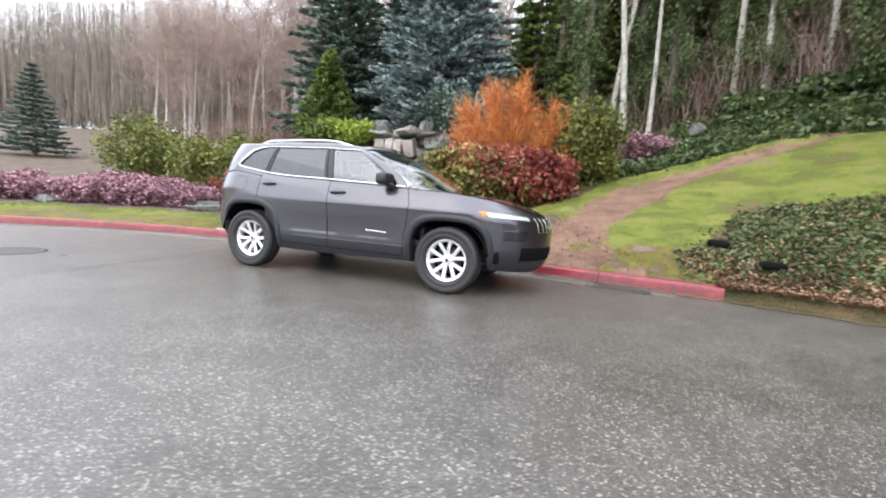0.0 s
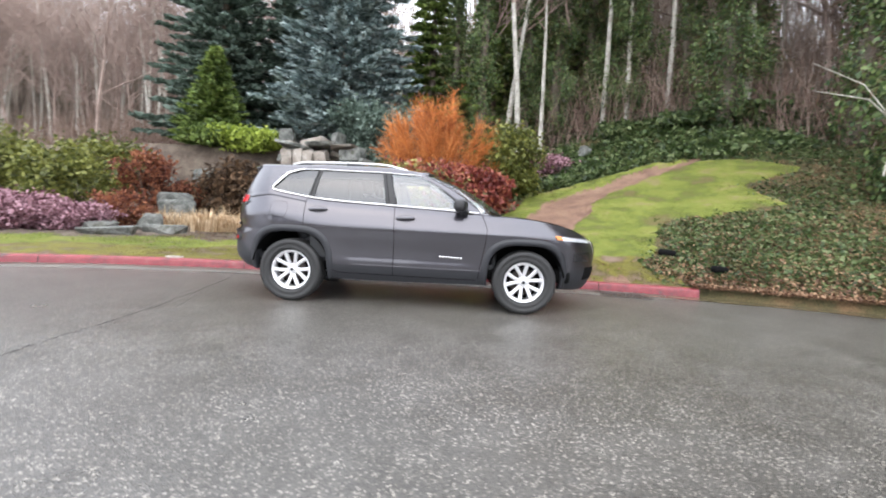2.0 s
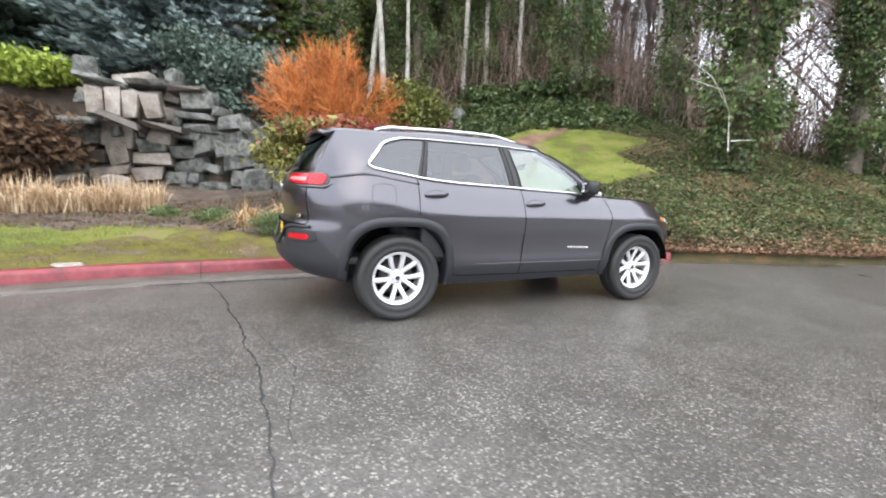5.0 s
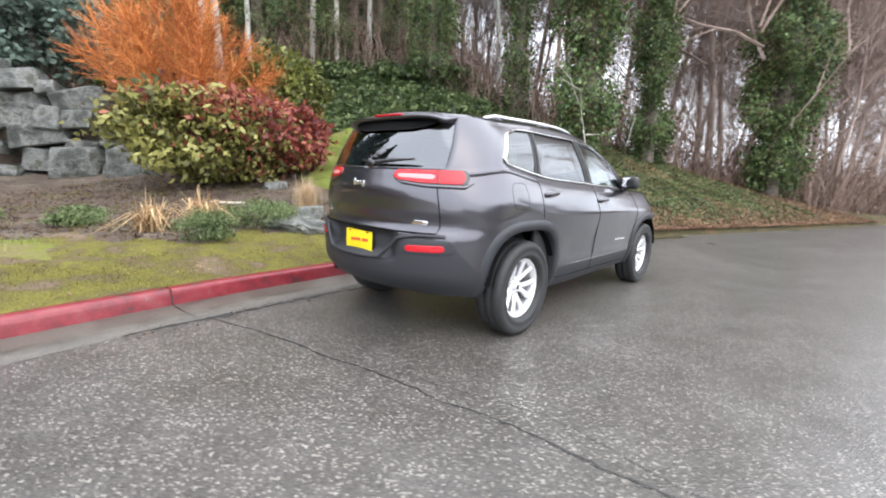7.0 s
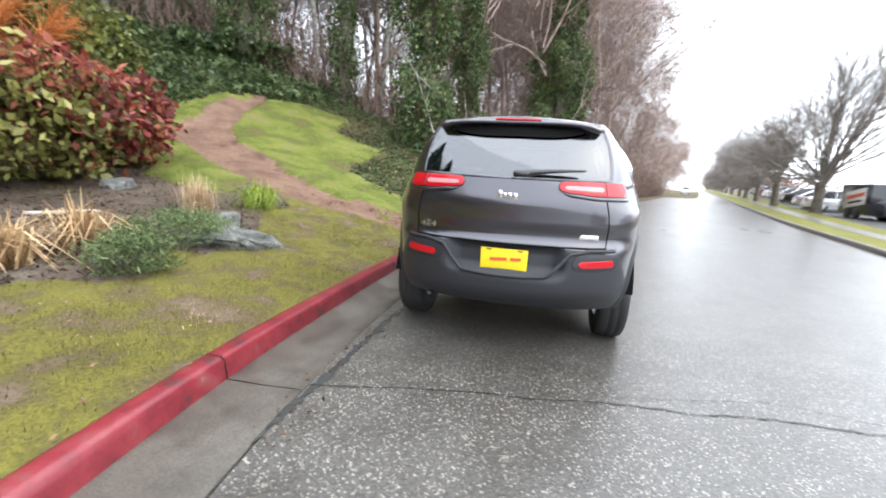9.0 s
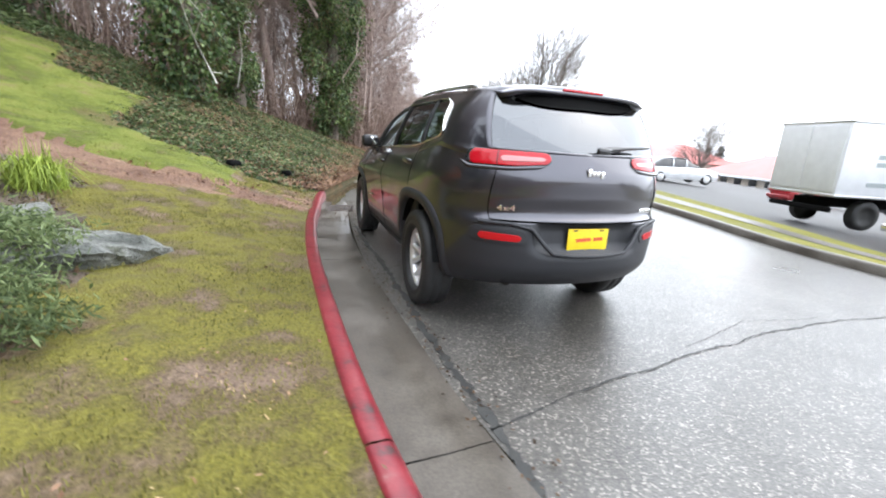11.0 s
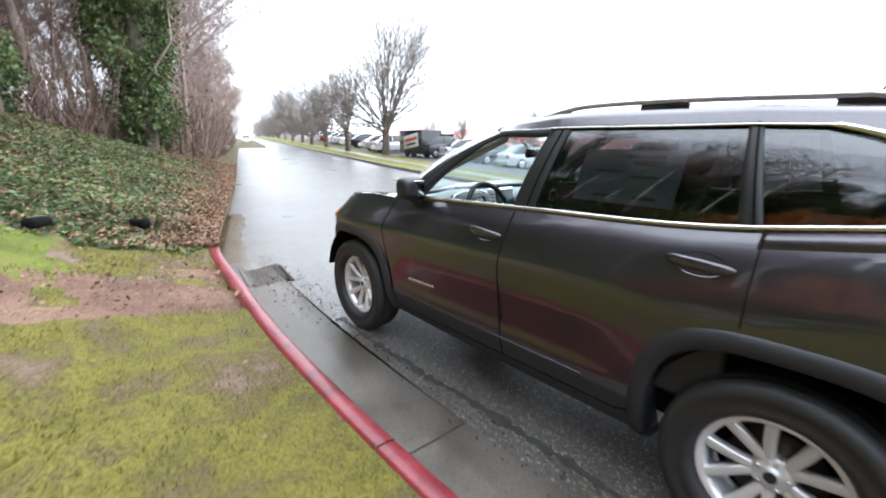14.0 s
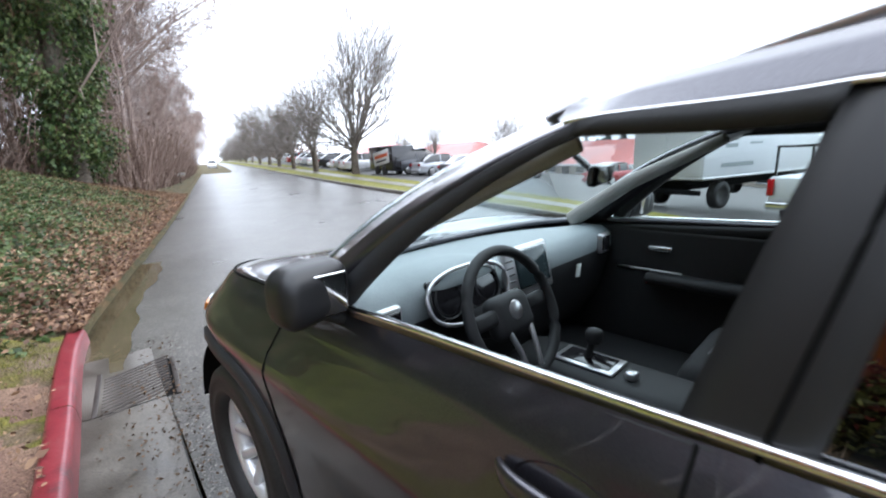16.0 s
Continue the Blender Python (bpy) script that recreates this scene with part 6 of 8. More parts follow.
shrub(on_hill(-4.1, 5.6), (0.26, 0.26, 0.2), 1300, 0.016, LAVENDER, "grey green herb clump", "herb", 58, 26, 0.22, "herb_clump", length=5.0)
tuft(-3.15, 2.35, 0.16, 150, 0.03, 0.004, FLAX, "patch of pale dead grass on the verge", "dead grass", 59, 1.2)
tuft(-2.75, 2.1, 0.14, 150, 0.03, 0.004, FLAX, "patch of pale dead grass on the verge", "dead grass", 60, 1.2)
rng = np.random.default_rng(61)
u = rng.random(1500)
rp = np.stack([-6.95 + 2.6 * u, 6.1 + 0.8 * u + rng.normal(0, 0.22, 1500), 0 * u], 1)
rp[:, 2] = height(rp[:, 0], rp[:, 1])
tagged(blades(rp, 0.72, 0.009, rng, 1.3, "dry_reeds", STRAW), "bank of dry straw-coloured reeds by the pond", "reeds", kind="stuff")
u = rng.random(500)
rp = np.stack([-9.8 + 2.0 * u, 7.2 + 0.5 * u + rng.normal(0, 0.25, 500), 0 * u], 1)
rp[:, 2] = height(rp[:, 0], rp[:, 1])
tagged(blades(rp, 0.6, 0.009, rng, 1.3, "dry_reeds", STRAW), "strip of dry straw-coloured reeds by the rocks", "reeds", kind="stuff")


def stone_mesh(rng, sx, sy, sz, n=26, blocky=False):
    """An angular quarry stone: the hull of points near the faces of a box, edges worn."""
    p = rng.uniform(-1, 1, (n, 3))
    p /= np.max(np.abs(p) ** np.array([1, 1, 1]), axis=1, keepdims=True)
    p *= rng.uniform(0.82, 1.0, (n, 1))
    if blocky:
        corners = np.array(list(itertools.product((-1, 1), repeat=3))) * rng.uniform(0.5 if blocky == "jagged" else 0.64, 1.0, (8, 3))
        p = np.concatenate([corners, p[:7]])
    bm = bmesh.new()
    for q in p:
        bm.verts.new((q[0] * sx / 2, q[1] * sy / 2, q[2] * sz / 2))
    bmesh.ops.convex_hull(bm, input=bm.verts[:])
    bmesh.ops.delete(bm, geom=[v for v in bm.verts if not v.link_faces], context="VERTS")
    bmesh.ops.dissolve_limit(bm, angle_limit=0.2, verts=bm.verts[:], edges=bm.edges[:])
    bmesh.ops.bevel(bm, geom=bm.edges[:], offset=(0.03 if blocky else 0.045) * min(sx, sy, sz * 1.5), segments=1, affect="EDGES", profile=0.5, clamp_overlap=True)
    return bm


def stone_part(rng, at, size, turn, mat, parent=None, name="stone", label="", category="", n=26, blocky=False):
    ob = part(name, stone_mesh(rng, *size, n, blocky or (True if parent is not None else False)), mat, parent, label)
    ob.matrix_world = Matrix.Translation(at) @ pose(0, 0, 0, rng.normal(0, 5), rng.normal(0, 8 if parent is not None else 5), turn)
    if category:
        tagged(ob, "", category)
    return ob


def stone_wall():
    """The dry stone bank and waterfall: courses of uneven stones along a bent line."""
    rng = np.random.default_rng(71)
    wall = tagged(empty("stone_wall"), "dry stone retaining wall of grey quarry stones with a waterfall", "stone wall", kind="structure")
    x = -9.6
    z_of = lambda q: float(np.interp(q, (-9.6, -8.2, -7.4, -4.6, -3.9, -2.6, -1.6, -0.7), (1.6, 2.6, 4.0, 4.0, 3.4, 2.7, 2.0, 1.3)))
    line = [(-9.6, 13.6), (-8.0, 13.0), (-6.4, 12.7), (-4.6, 12.3), (-3.0, 11.4), (-1.8, 10.3), (-0.7, 9.4)]
    lx, ly = np.array(line).T
    s = np.r_[0, np.cumsum(np.hypot(np.diff(lx), np.diff(ly)))]
    z, course = 0.0, 0
    while z < 4.1:
        h = rng.uniform(0.3, 0.52)
        u = rng.uniform(-0.4, 0)
        while u < s[-1]:
            w = rng.choice((0.38, 0.55, 0.75, 0.95, 1.3)) * rng.uniform(0.85, 1.15)
            tall = rng.choice((0.62, 0.9, 1.0, 1.15, 1.7), p=(0.15, 0.25, 0.3, 0.2, 0.1))
            m = u + w / 2
            px, py = np.interp(m, s, lx), np.interp(m, s, ly)
            ax, ay = np.interp(m + 0.3, s, lx) - np.interp(m - 0.3, s, lx), np.interp(m + 0.3, s, ly) - np.interp(m - 0.3, s, ly)
            foot = float(height(np.array(px), np.array(py - 0.7))) - 0.15
            if foot + z < z_of(px):
                pale = -7.2 < px < -4.9 and z < 3.9 and rng.random() < 0.8
                dark = px < -7.2 and rng.random() < 0.7
                mat = PALE_ROCK if pale else DARK_ROCK if dark else ROCK
                under = -7.9 < px < -4.2 and z < 2.4
                back = 0.12 * z + rng.normal(0, 0.1) + 0.3 * under
                stone_part(rng, (px, py + back, foot + z + h * tall / 2 + rng.normal(0, 0.08)), (w * 1.06, 0.8, h * tall * 1.1), degrees_of(ax, ay) + rng.normal(0, 7), mat, wall)
            u += w
        z += h * 0.98
        course += 1
    # cap slabs of the fall
    for px, py, pz, w, t in ((-7.5, 12.35, 2.62, 1.5, 4), (-6.2, 12.2, 2.7, 1.5, -4), (-5.0, 12.1, 2.58, 1.3, -10), (-6.7, 12.6, 3.8, 1.6, 3), (-5.4, 12.5, 3.86, 1.5, -6), (-4.3, 12.3, 3.72, 1.2, -14), (-8.3, 12.7, 2.2, 1.2, 8)):
        stone_part(rng, (px, py, pz), (w, 1.3, 0.2), t, DARK_ROCK if rng.random() < 0.4 else ROCK, wall, "cap_slab")
    for px, pz, w, h in ((-6.9, 3.2, 0.5, 0.9), (-6.4, 3.25, 0.45, 1.0), (-5.95, 3.2, 0.5, 0.95), (-5.4, 3.25, 0.6, 0.9)):
        stone_part(rng, (px, 12.35, pz), (w, 0.6, h), rng.normal(0, 8), PALE_ROCK, wall, "fall_stone")
    stone_part(rng, (-7.25, 13.2, 4.3), (0.72, 0.6, 0.7), 6, ROCK, wall, "top_stone")


def degrees_of(ax, ay):
    return math.degrees(math.atan2(ay, ax))


stone_wall()
rng = np.random.default_rng(72)
ROCKS = [((-0.5, 3.6), (0.5, 0.34, 0.3), 30, ROCK, "upright grey stone behind the flat stone"),
         ((4.7, 12.8), (0.9, 0.6, 0.4), 10, ROCK, "pale boulder beside the upper lawn"), ((5.9, 13.6), (0.6, 0.5, 0.8), 40, ROCK, "upright pale boulder beside the upper lawn"),
         ((3.6, 12.0), (0.5, 0.4, 0.3), 0, ROCK, "small boulder beside the upper lawn"), ((-7.6, 3.9), (1.2, 0.8, 0.25), 20, ROCK, "flat grey stone at the pond edge"),
         ((-8.4, 4.6), (0.8, 0.6, 0.35), 60, ROCK, "grey stone at the pond edge"), ((-7.0, 5.0), (1.1, 0.7, 0.3), -10, ROCK, "flat grey stone at the pond edge"),
         ((-8.0, 5.8), (0.7, 0.6, 0.6), 15, ROCK, "grey stone by the pond"), ((-9.8, 9.6), (1.2, 0.8, 0.8), 15, ROCK, "grey boulder at the back of the pond"),
         ((-10.6, 10.6), (1.3, 0.9, 1.0), 40, ROCK, "grey boulder in the rock bank"), ((-12.0, 11.8), (1.2, 0.9, 0.9), 0, ROCK, "grey boulder in the rock bank"),
         ((-10.9, 13.2), (1.2, 0.8, 0.9), 70, ROCK, "mossy boulder in the rock bank"), ((-12.6, 13.2), (1.4, 0.9, 0.9), 20, ROCK, "mossy boulder in the rock bank"),
         ((-9.4, 12.4), (1.0, 0.8, 0.8), 10, DARK_ROCK, "dark wet boulder beside the waterfall"), ((-11.3, 2.0), (0.7, 0.5, 0.25), 10, ROCK, "small grey stone by the heather"),
         ((-6.2, 10.9), (0.8, 0.7, 0.6), 10, PALE_ROCK, "pale stone at the foot of the waterfall"), ((-7.2, 11.0), (0.9, 0.7, 0.5), 60, DARK_ROCK, "dark stone at the foot of the waterfall"),
         ((-0.6, 9.2), (1.2, 0.8, 1.0), 30, ROCK, "grey flat-faced boulder at the end of the wall"), ((-1.5, 9.7), (1.1, 0.8, 1.3), -20, ROCK, "tall blue-grey flat-faced boulder at the end of the wall"), ((-2.3, 10.4), (1.2, 0.8, 0.9), -35, ROCK, "large grey flat-faced boulder in the wall"), ((0.15, 6.0), (0.5, 0.35, 0.2), 0, ROCK, "small stone under the red shrub"), ((-4.3, 1.42), (0.3, 0.2, 0.04), 15, PALE_ROCK, "pale flat stone chip on the kerb")]
for (x, y), size, t, mat, lab in ROCKS:
    stone_part(rng, on_hill(x, y, -size[2] * 0.32), size, t, mat, None, "rock", lab, "rock", 34, "jagged" if "flat" in lab else False)


def verge_slab():
    """A tapered slab that lies tip forward, its underside cut away."""
    u, w = np.array([-0.49, 0.87]), np.array([-0.87, -0.49])
    shape = ((0, 0, 0.31), (0.03, 0.05, 0.24), (0.2, -0.17, 0.4), (0.26, 0.26, 0.38), (0.55, -0.24, 0.47), (0.68, 0.36, 0.44), (0.95, -0.14, 0.5), (1.02, 0.3, 0.42), (1.08, 0.05, 0.4), (0.22, -0.08, 0.18), (0.3, 0.2, 0.18), (0.9, -0.12, 0.16), (0.92, 0.26, 0.16))
    bm = bmesh.new()
    for a, b, z in shape:
        q = np.array([-0.65, 2.64]) + u * a + w * b
        bm.verts.new((q[0], q[1], z))
    bmesh.ops.convex_hull(bm, input=bm.verts[:])
    bmesh.ops.subdivide_edges(bm, edges=bm.edges[:], cuts=3, use_grid_fill=True)
    rng = np.random.default_rng(73)
    for v in bm.verts:
        v.co += Vector(rng.normal(0, 0.011, 3))
    tagged(part("rock", bm, ROCK), "flat pointed grey green stone slab on the verge", "rock")


verge_slab()
pond = sheet("pond_water", lathe_arrays([(0.001, 0), (1, 0)], 28)[0] @ np.array([[1, 0, 0], [0, 0, 1], [0, 1, 0]]) * (1.9, 1.5, 1) + (-7.6, 8.8, 0.42), lathe_arrays([(0, 0)] * 2, 28)[1], plain("dark_pond_water", (0.02, 0.018, 0.012), 0.05))
tagged(pond, "small dark garden pond below the waterfall", "pond", kind="structure")
plank = part("board", block(0.75, 0.12, 0.03, 0.006), surface("weathered_board", [(0.4, 0.33, 0.26), (0.55, 0.48, 0.4)], 3, 40), None)
plank.matrix_world = Matrix.Translation(on_hill(-1.3, 5.0, -0.1)) @ pose(0, 0, 0, 0, 2, 4)
tagged(plank, "weathered pale board lying in the bed", "board")
for (x, y), t in (((5.13, 1.85), 20), ((4.65, 2.78), -30)):
    lump = part("drain_pipe_end", block(0.32, 0.14, 0.12, 0.05, segments=3), DARK_GAP)
    lump.matrix_world = Matrix.Translation(on_hill(x, y, -0.09)) @ pose(0, 0, 0, 6, 4, t)
    tagged(lump, "black plastic object half hidden in the ivy", "plastic scrap")

# the wood: ivy-clad trunks, pale stems, bare crowns
ivy_a = ivy_tree(81, 13.5, 0.32, 1.5, "tall tree trunk wrapped in dark green ivy")
ivy_b = ivy_tree(82, 15, 0.3, 0.95, "tall tree trunk wrapped in dark green ivy", 19000, 0.9)
ivy_c = ivy_tree(83, 11, 0.35, 1.5, "broad tree smothered in dark green ivy", 26000, 0.95)
for ob in (ivy_a, ivy_b, ivy_c):
    tagged(ob, group="ivy-clad trees")
stand(ivy_a, 8.0, 17.6, 0.95)
ivy_d = ivy_tree(84, 11.5, 0.34, 1.95, "broad ivy-smothered tree standing at the road edge", 42000, 0.97)
stand(ivy_d, 19.9, -0.35, 1.1)
stand(ivy_b, 13.3, 9.0)
stand(ivy_c, 11.2, 4.6, 1.15)
for k, (x, y, s) in enumerate(((11.0, 12.3, 1.0), (1.4, 17.5, 1.0), (3.6, 18.2, 1.05), (5.2, 17.6, 0.95), (7.0, 18.6, 1.05), (8.6, 16.6, 0.9), (11.4, 16.4, 1.0), (13.6, 14.6, 1.0), (15.8, 3.7, 0.85), (9.6, 20.5, 1.1), (-0.2, 19.5, 1.0), (5.8, 21.5, 1.1))):
    again((ivy_a, ivy_b, ivy_c)[k % 3], x, y, s, 77 * k)
pale_a = bare_tree(91, 15, 0.15, PALE_BARK, TWIG, "slender pale-barked leafless alder", levels=3, kids=(4, 4, 3), spread=0.5, clear=0.5, wobble=0.03)
pale_b = bare_tree(92, 17, 0.17, PALE_BARK, TWIG, "slender pale-barked leafless alder", levels=3, kids=(5, 4, 4), spread=0.45, clear=0.45, wobble=0.03)
brown_a = bare_tree(93, 12, 0.12, TWIG, TWIG, "leafless brown woodland tree", 6500, levels=4, kids=(4, 4, 4, 3), spread=0.55, clear=0.2)
brown_b = bare_tree(94, 10, 0.09, TWIG, TWIG, "leafless brown woodland tree", 6500, levels=4, kids=(4, 4, 4, 3), spread=0.6, clear=0.12)
for ob in (pale_a, pale_b, brown_a, brown_b):
    tagged(ob, group="leafless woodland trees")
stand(pale_a, 10.5, 16.3)
stand(pale_b, 3.4, 16.8)
stand(brown_a, -22, 20)
stand(brown_b, 21.5, 5.2)
for k, (x, y) in enumerate(((4.4, 16.6), (7.6, 17.0), (8.5, 16.2), (2.6, 17.4), (13.5, 15.0), (15.5, 11.5), (12.6, 18.5), (6.3, 19.5), (11.9, 12.4), (18.3, 9.4))):
    again((pale_a, pale_b)[k % 2], x, y, 0.85 + 0.05 * (k % 5), 51 * k)
rng = np.random.default_rng(95)
for k in range(80):
    x = -52 + 46 * ((k * 0.618) % 1) + rng.normal(0, 0.8)
    y = 24 + 15 * rng.random() - 0.18 * (x + 20)
    again((pale_a, pale_b, pale_a, brown_a)[k % 4], x, y, rng.uniform(0.8, 1.05), 37 * k)
for k in range(22):
    x = 4 + 22 * ((k * 0.618) % 1)
    y = 20 + 11 * rng.random() - 0.3 * max(0, x - 8)
    again((brown_a, brown_b, pale_a)[k % 3], x, y, rng.uniform(0.85, 1.1), 37 * k)
for k in range(52):
    x = 21 + 1.7 * k + rng.uniform(-1.6, 1.6) + 0.03 * k * k
    y = float(kerb_y(np.array(x))) + 1.9 + 10 * rng.random() ** 1.3
    again((brown_b, brown_a)[k % 2], x, y, rng.uniform(0.75, 1.3), rng.uniform(0, 360))


def undergrowth():
    """Brown canes and twigs under the trees, one heap."""
    rng = np.random.default_rng(96)
    n = 22000
    x = rng.uniform(-30, 80, n)
    near = np.interp(x, (-30, -14, -3, 2, 9, 12, 15, 18, 21, 34, 64, 80), (21, 20, 18.5, 17.5, 15.5, 10.0, 5.5, 2.5, -2.6, -6.8, -15.6, -20.3))
    y = near + rng.random(n) ** 1.5 * 9
    p = np.stack([x, y, height(x, y)], 1)
    tall = rng.uniform(0.8, 3.6, n)
    lean = rng.normal(0, 0.3, (n, 2))
    tip = p + np.stack([lean[:, 0] * tall, lean[:, 1] * tall, tall], 1)
    a = rng.random(n) * 6.283
    w = np.stack([np.cos(a), np.sin(a), 0 * a], 1) * 0.016
    mid = (p + tip) / 2 + rng.normal(0, 0.12, (n, 3))
    v = np.stack([p - w, p + w, mid + w * 0.7, mid - w * 0.7, tip + w * 0.2, tip - w * 0.2], 1).reshape(-1, 3)
    b = np.arange(n)[:, None] * 6
    f = np.concatenate([b + [0, 1, 2, 3], b + [3, 2, 4, 5]])
    tagged(sheet("undergrowth", v, f, BROWN_HAZE, smooth=False), "tangle of brown canes under the trees", "undergrowth", kind="stuff")
    m = 34000
    k = rng.integers(0, n, m)
    q = p[k] + (tip[k] - p[k]) * rng.random((m, 1)) + rng.normal(0, 0.22, (m, 3))
    tagged(sheet("brambles", *leaf_quads(q, 0.05, rng, 0, 5.0), BROWN_HAZE, smooth=False), "fine brown twigs and dead bramble leaves", "undergrowth", kind="stuff")


undergrowth()


def far_wood():
    """A distant belt of bare trees that closes the view behind the wood."""
    rng = np.random.default_rng(97)
    n = 34000
    x = rng.uniform(-150, 60, n)
    y = np.interp(x, (-150, -85, -20, 10, 60), (12, 32, 40, 34, 20)) + rng.random(n) * 16
    z0 = height(x, y)
    h = rng.uniform(7, 21, n) * np.interp(x, (-80, -40), (1.5, 1.0))
    p = np.stack([x, y, z0 + rng.random(n) * 5 - 0.5], 1)
    tip = p + np.stack([rng.normal(0, 0.6, n), rng.normal(0, 0.6, n), h * 0.75], 1)
    w = np.stack([np.full(n, 0.05), 0 * x, 0 * x], 1) * rng.uniform(0.4, 1.4, (n, 1))
    v = np.stack([p - w, p + w, tip + w * 0.2, tip - w * 0.2], 1).reshape(-1, 3)
    m = 44000
    k = rng.integers(0, n, m)
    q = p[k] + (tip[k] - p[k]) * rng.random((m, 1)) + rng.normal(0, 0.5, (m, 3))
    fine = leaf_quads(q, 0.035, rng, 0, 30.0, np.tile([0, 0, 0.8], (m, 1)) + rng.normal(0, 0.5, (m, 3)))
    v, f = merged([(v, np.arange(4 * n).reshape(-1, 4)), fine])
    tagged(sheet("far_wood", v, f, FAR_TWIG, smooth=False), "distant belt of bare brown winter trees", "wood", kind="stuff")


far_wood()
for k in range(22):
    x = 21 + 44 * ((k * 0.618) % 1)
    y = float(kerb_y(np.array(x))) + 7 + 24 * rng.random()
    again((brown_a, brown_b, brown_a)[k % 3], x, y, rng.uniform(1.1, 1.5), 29 * k)
for k, (x, y) in enumerate(((17, 11.5), (20, 13.5), (23, 11), (21, 17), (26, 14), (25, 19), (18, 16), (16, 19), (28, 17), (19.5, 9)) + ((19, 4.6), (21.5, 7.2), (24, 5.5), (16.5, 8.8), (22.5, 2.6), (30, 8), (33, 9.5), (38, 11), (45, 13), (31, 0.5), (36, -1), (42, 0), (50, 1), (27, 4))):
    again((brown_a, brown_b)[k % 2], x, y, 1.1 + 0.04 * k, 83 * k)
for x, y, s, lab in ((10.9, 12.7, 1.0, "low evergreen shrub on the bank"), (12.2, 11.8, 1.1, "low evergreen shrub on the bank"), (9.6, 13.6, 0.8, "low evergreen shrub on the bank"), (7.6, 14.8, 0.9, "low evergreen shrub on the bank")):
    shrub(on_hill(x, y), (0.95 * s, 0.8 * s, 0.9 * s), 2000, 0.13, IVY_GROUND, lab, "shrub", int(x * 10), 26, 0.18)


def fallen_limb():
    """Pale broken branches hanging from the ivy tree."""
    for k, pts in enumerate((((9.3, 3.6, 2.4), (10.0, 4.2, 3.6), (9.4, 4.4, 4.5), (8.4, 4.6, 5.0)), ((10.0, 4.2, 3.6), (9.0, 3.8, 4.0), (8.0, 4.0, 4.2)), ((9.5, 3.7, 2.7), (10.4, 3.6, 2.8)), ((12.4, 3.4, 2.6), (12.3, 3.2, 3.6), (11.6, 3.2, 4.4)))):
        limb = tube("dead_branch", pts, np.linspace(0.022, 0.008, len(pts)), PALE_BARK, None, "", 6)
        tagged(limb, "pale dead branch caught in the ivy", "branch")


fallen_limb()


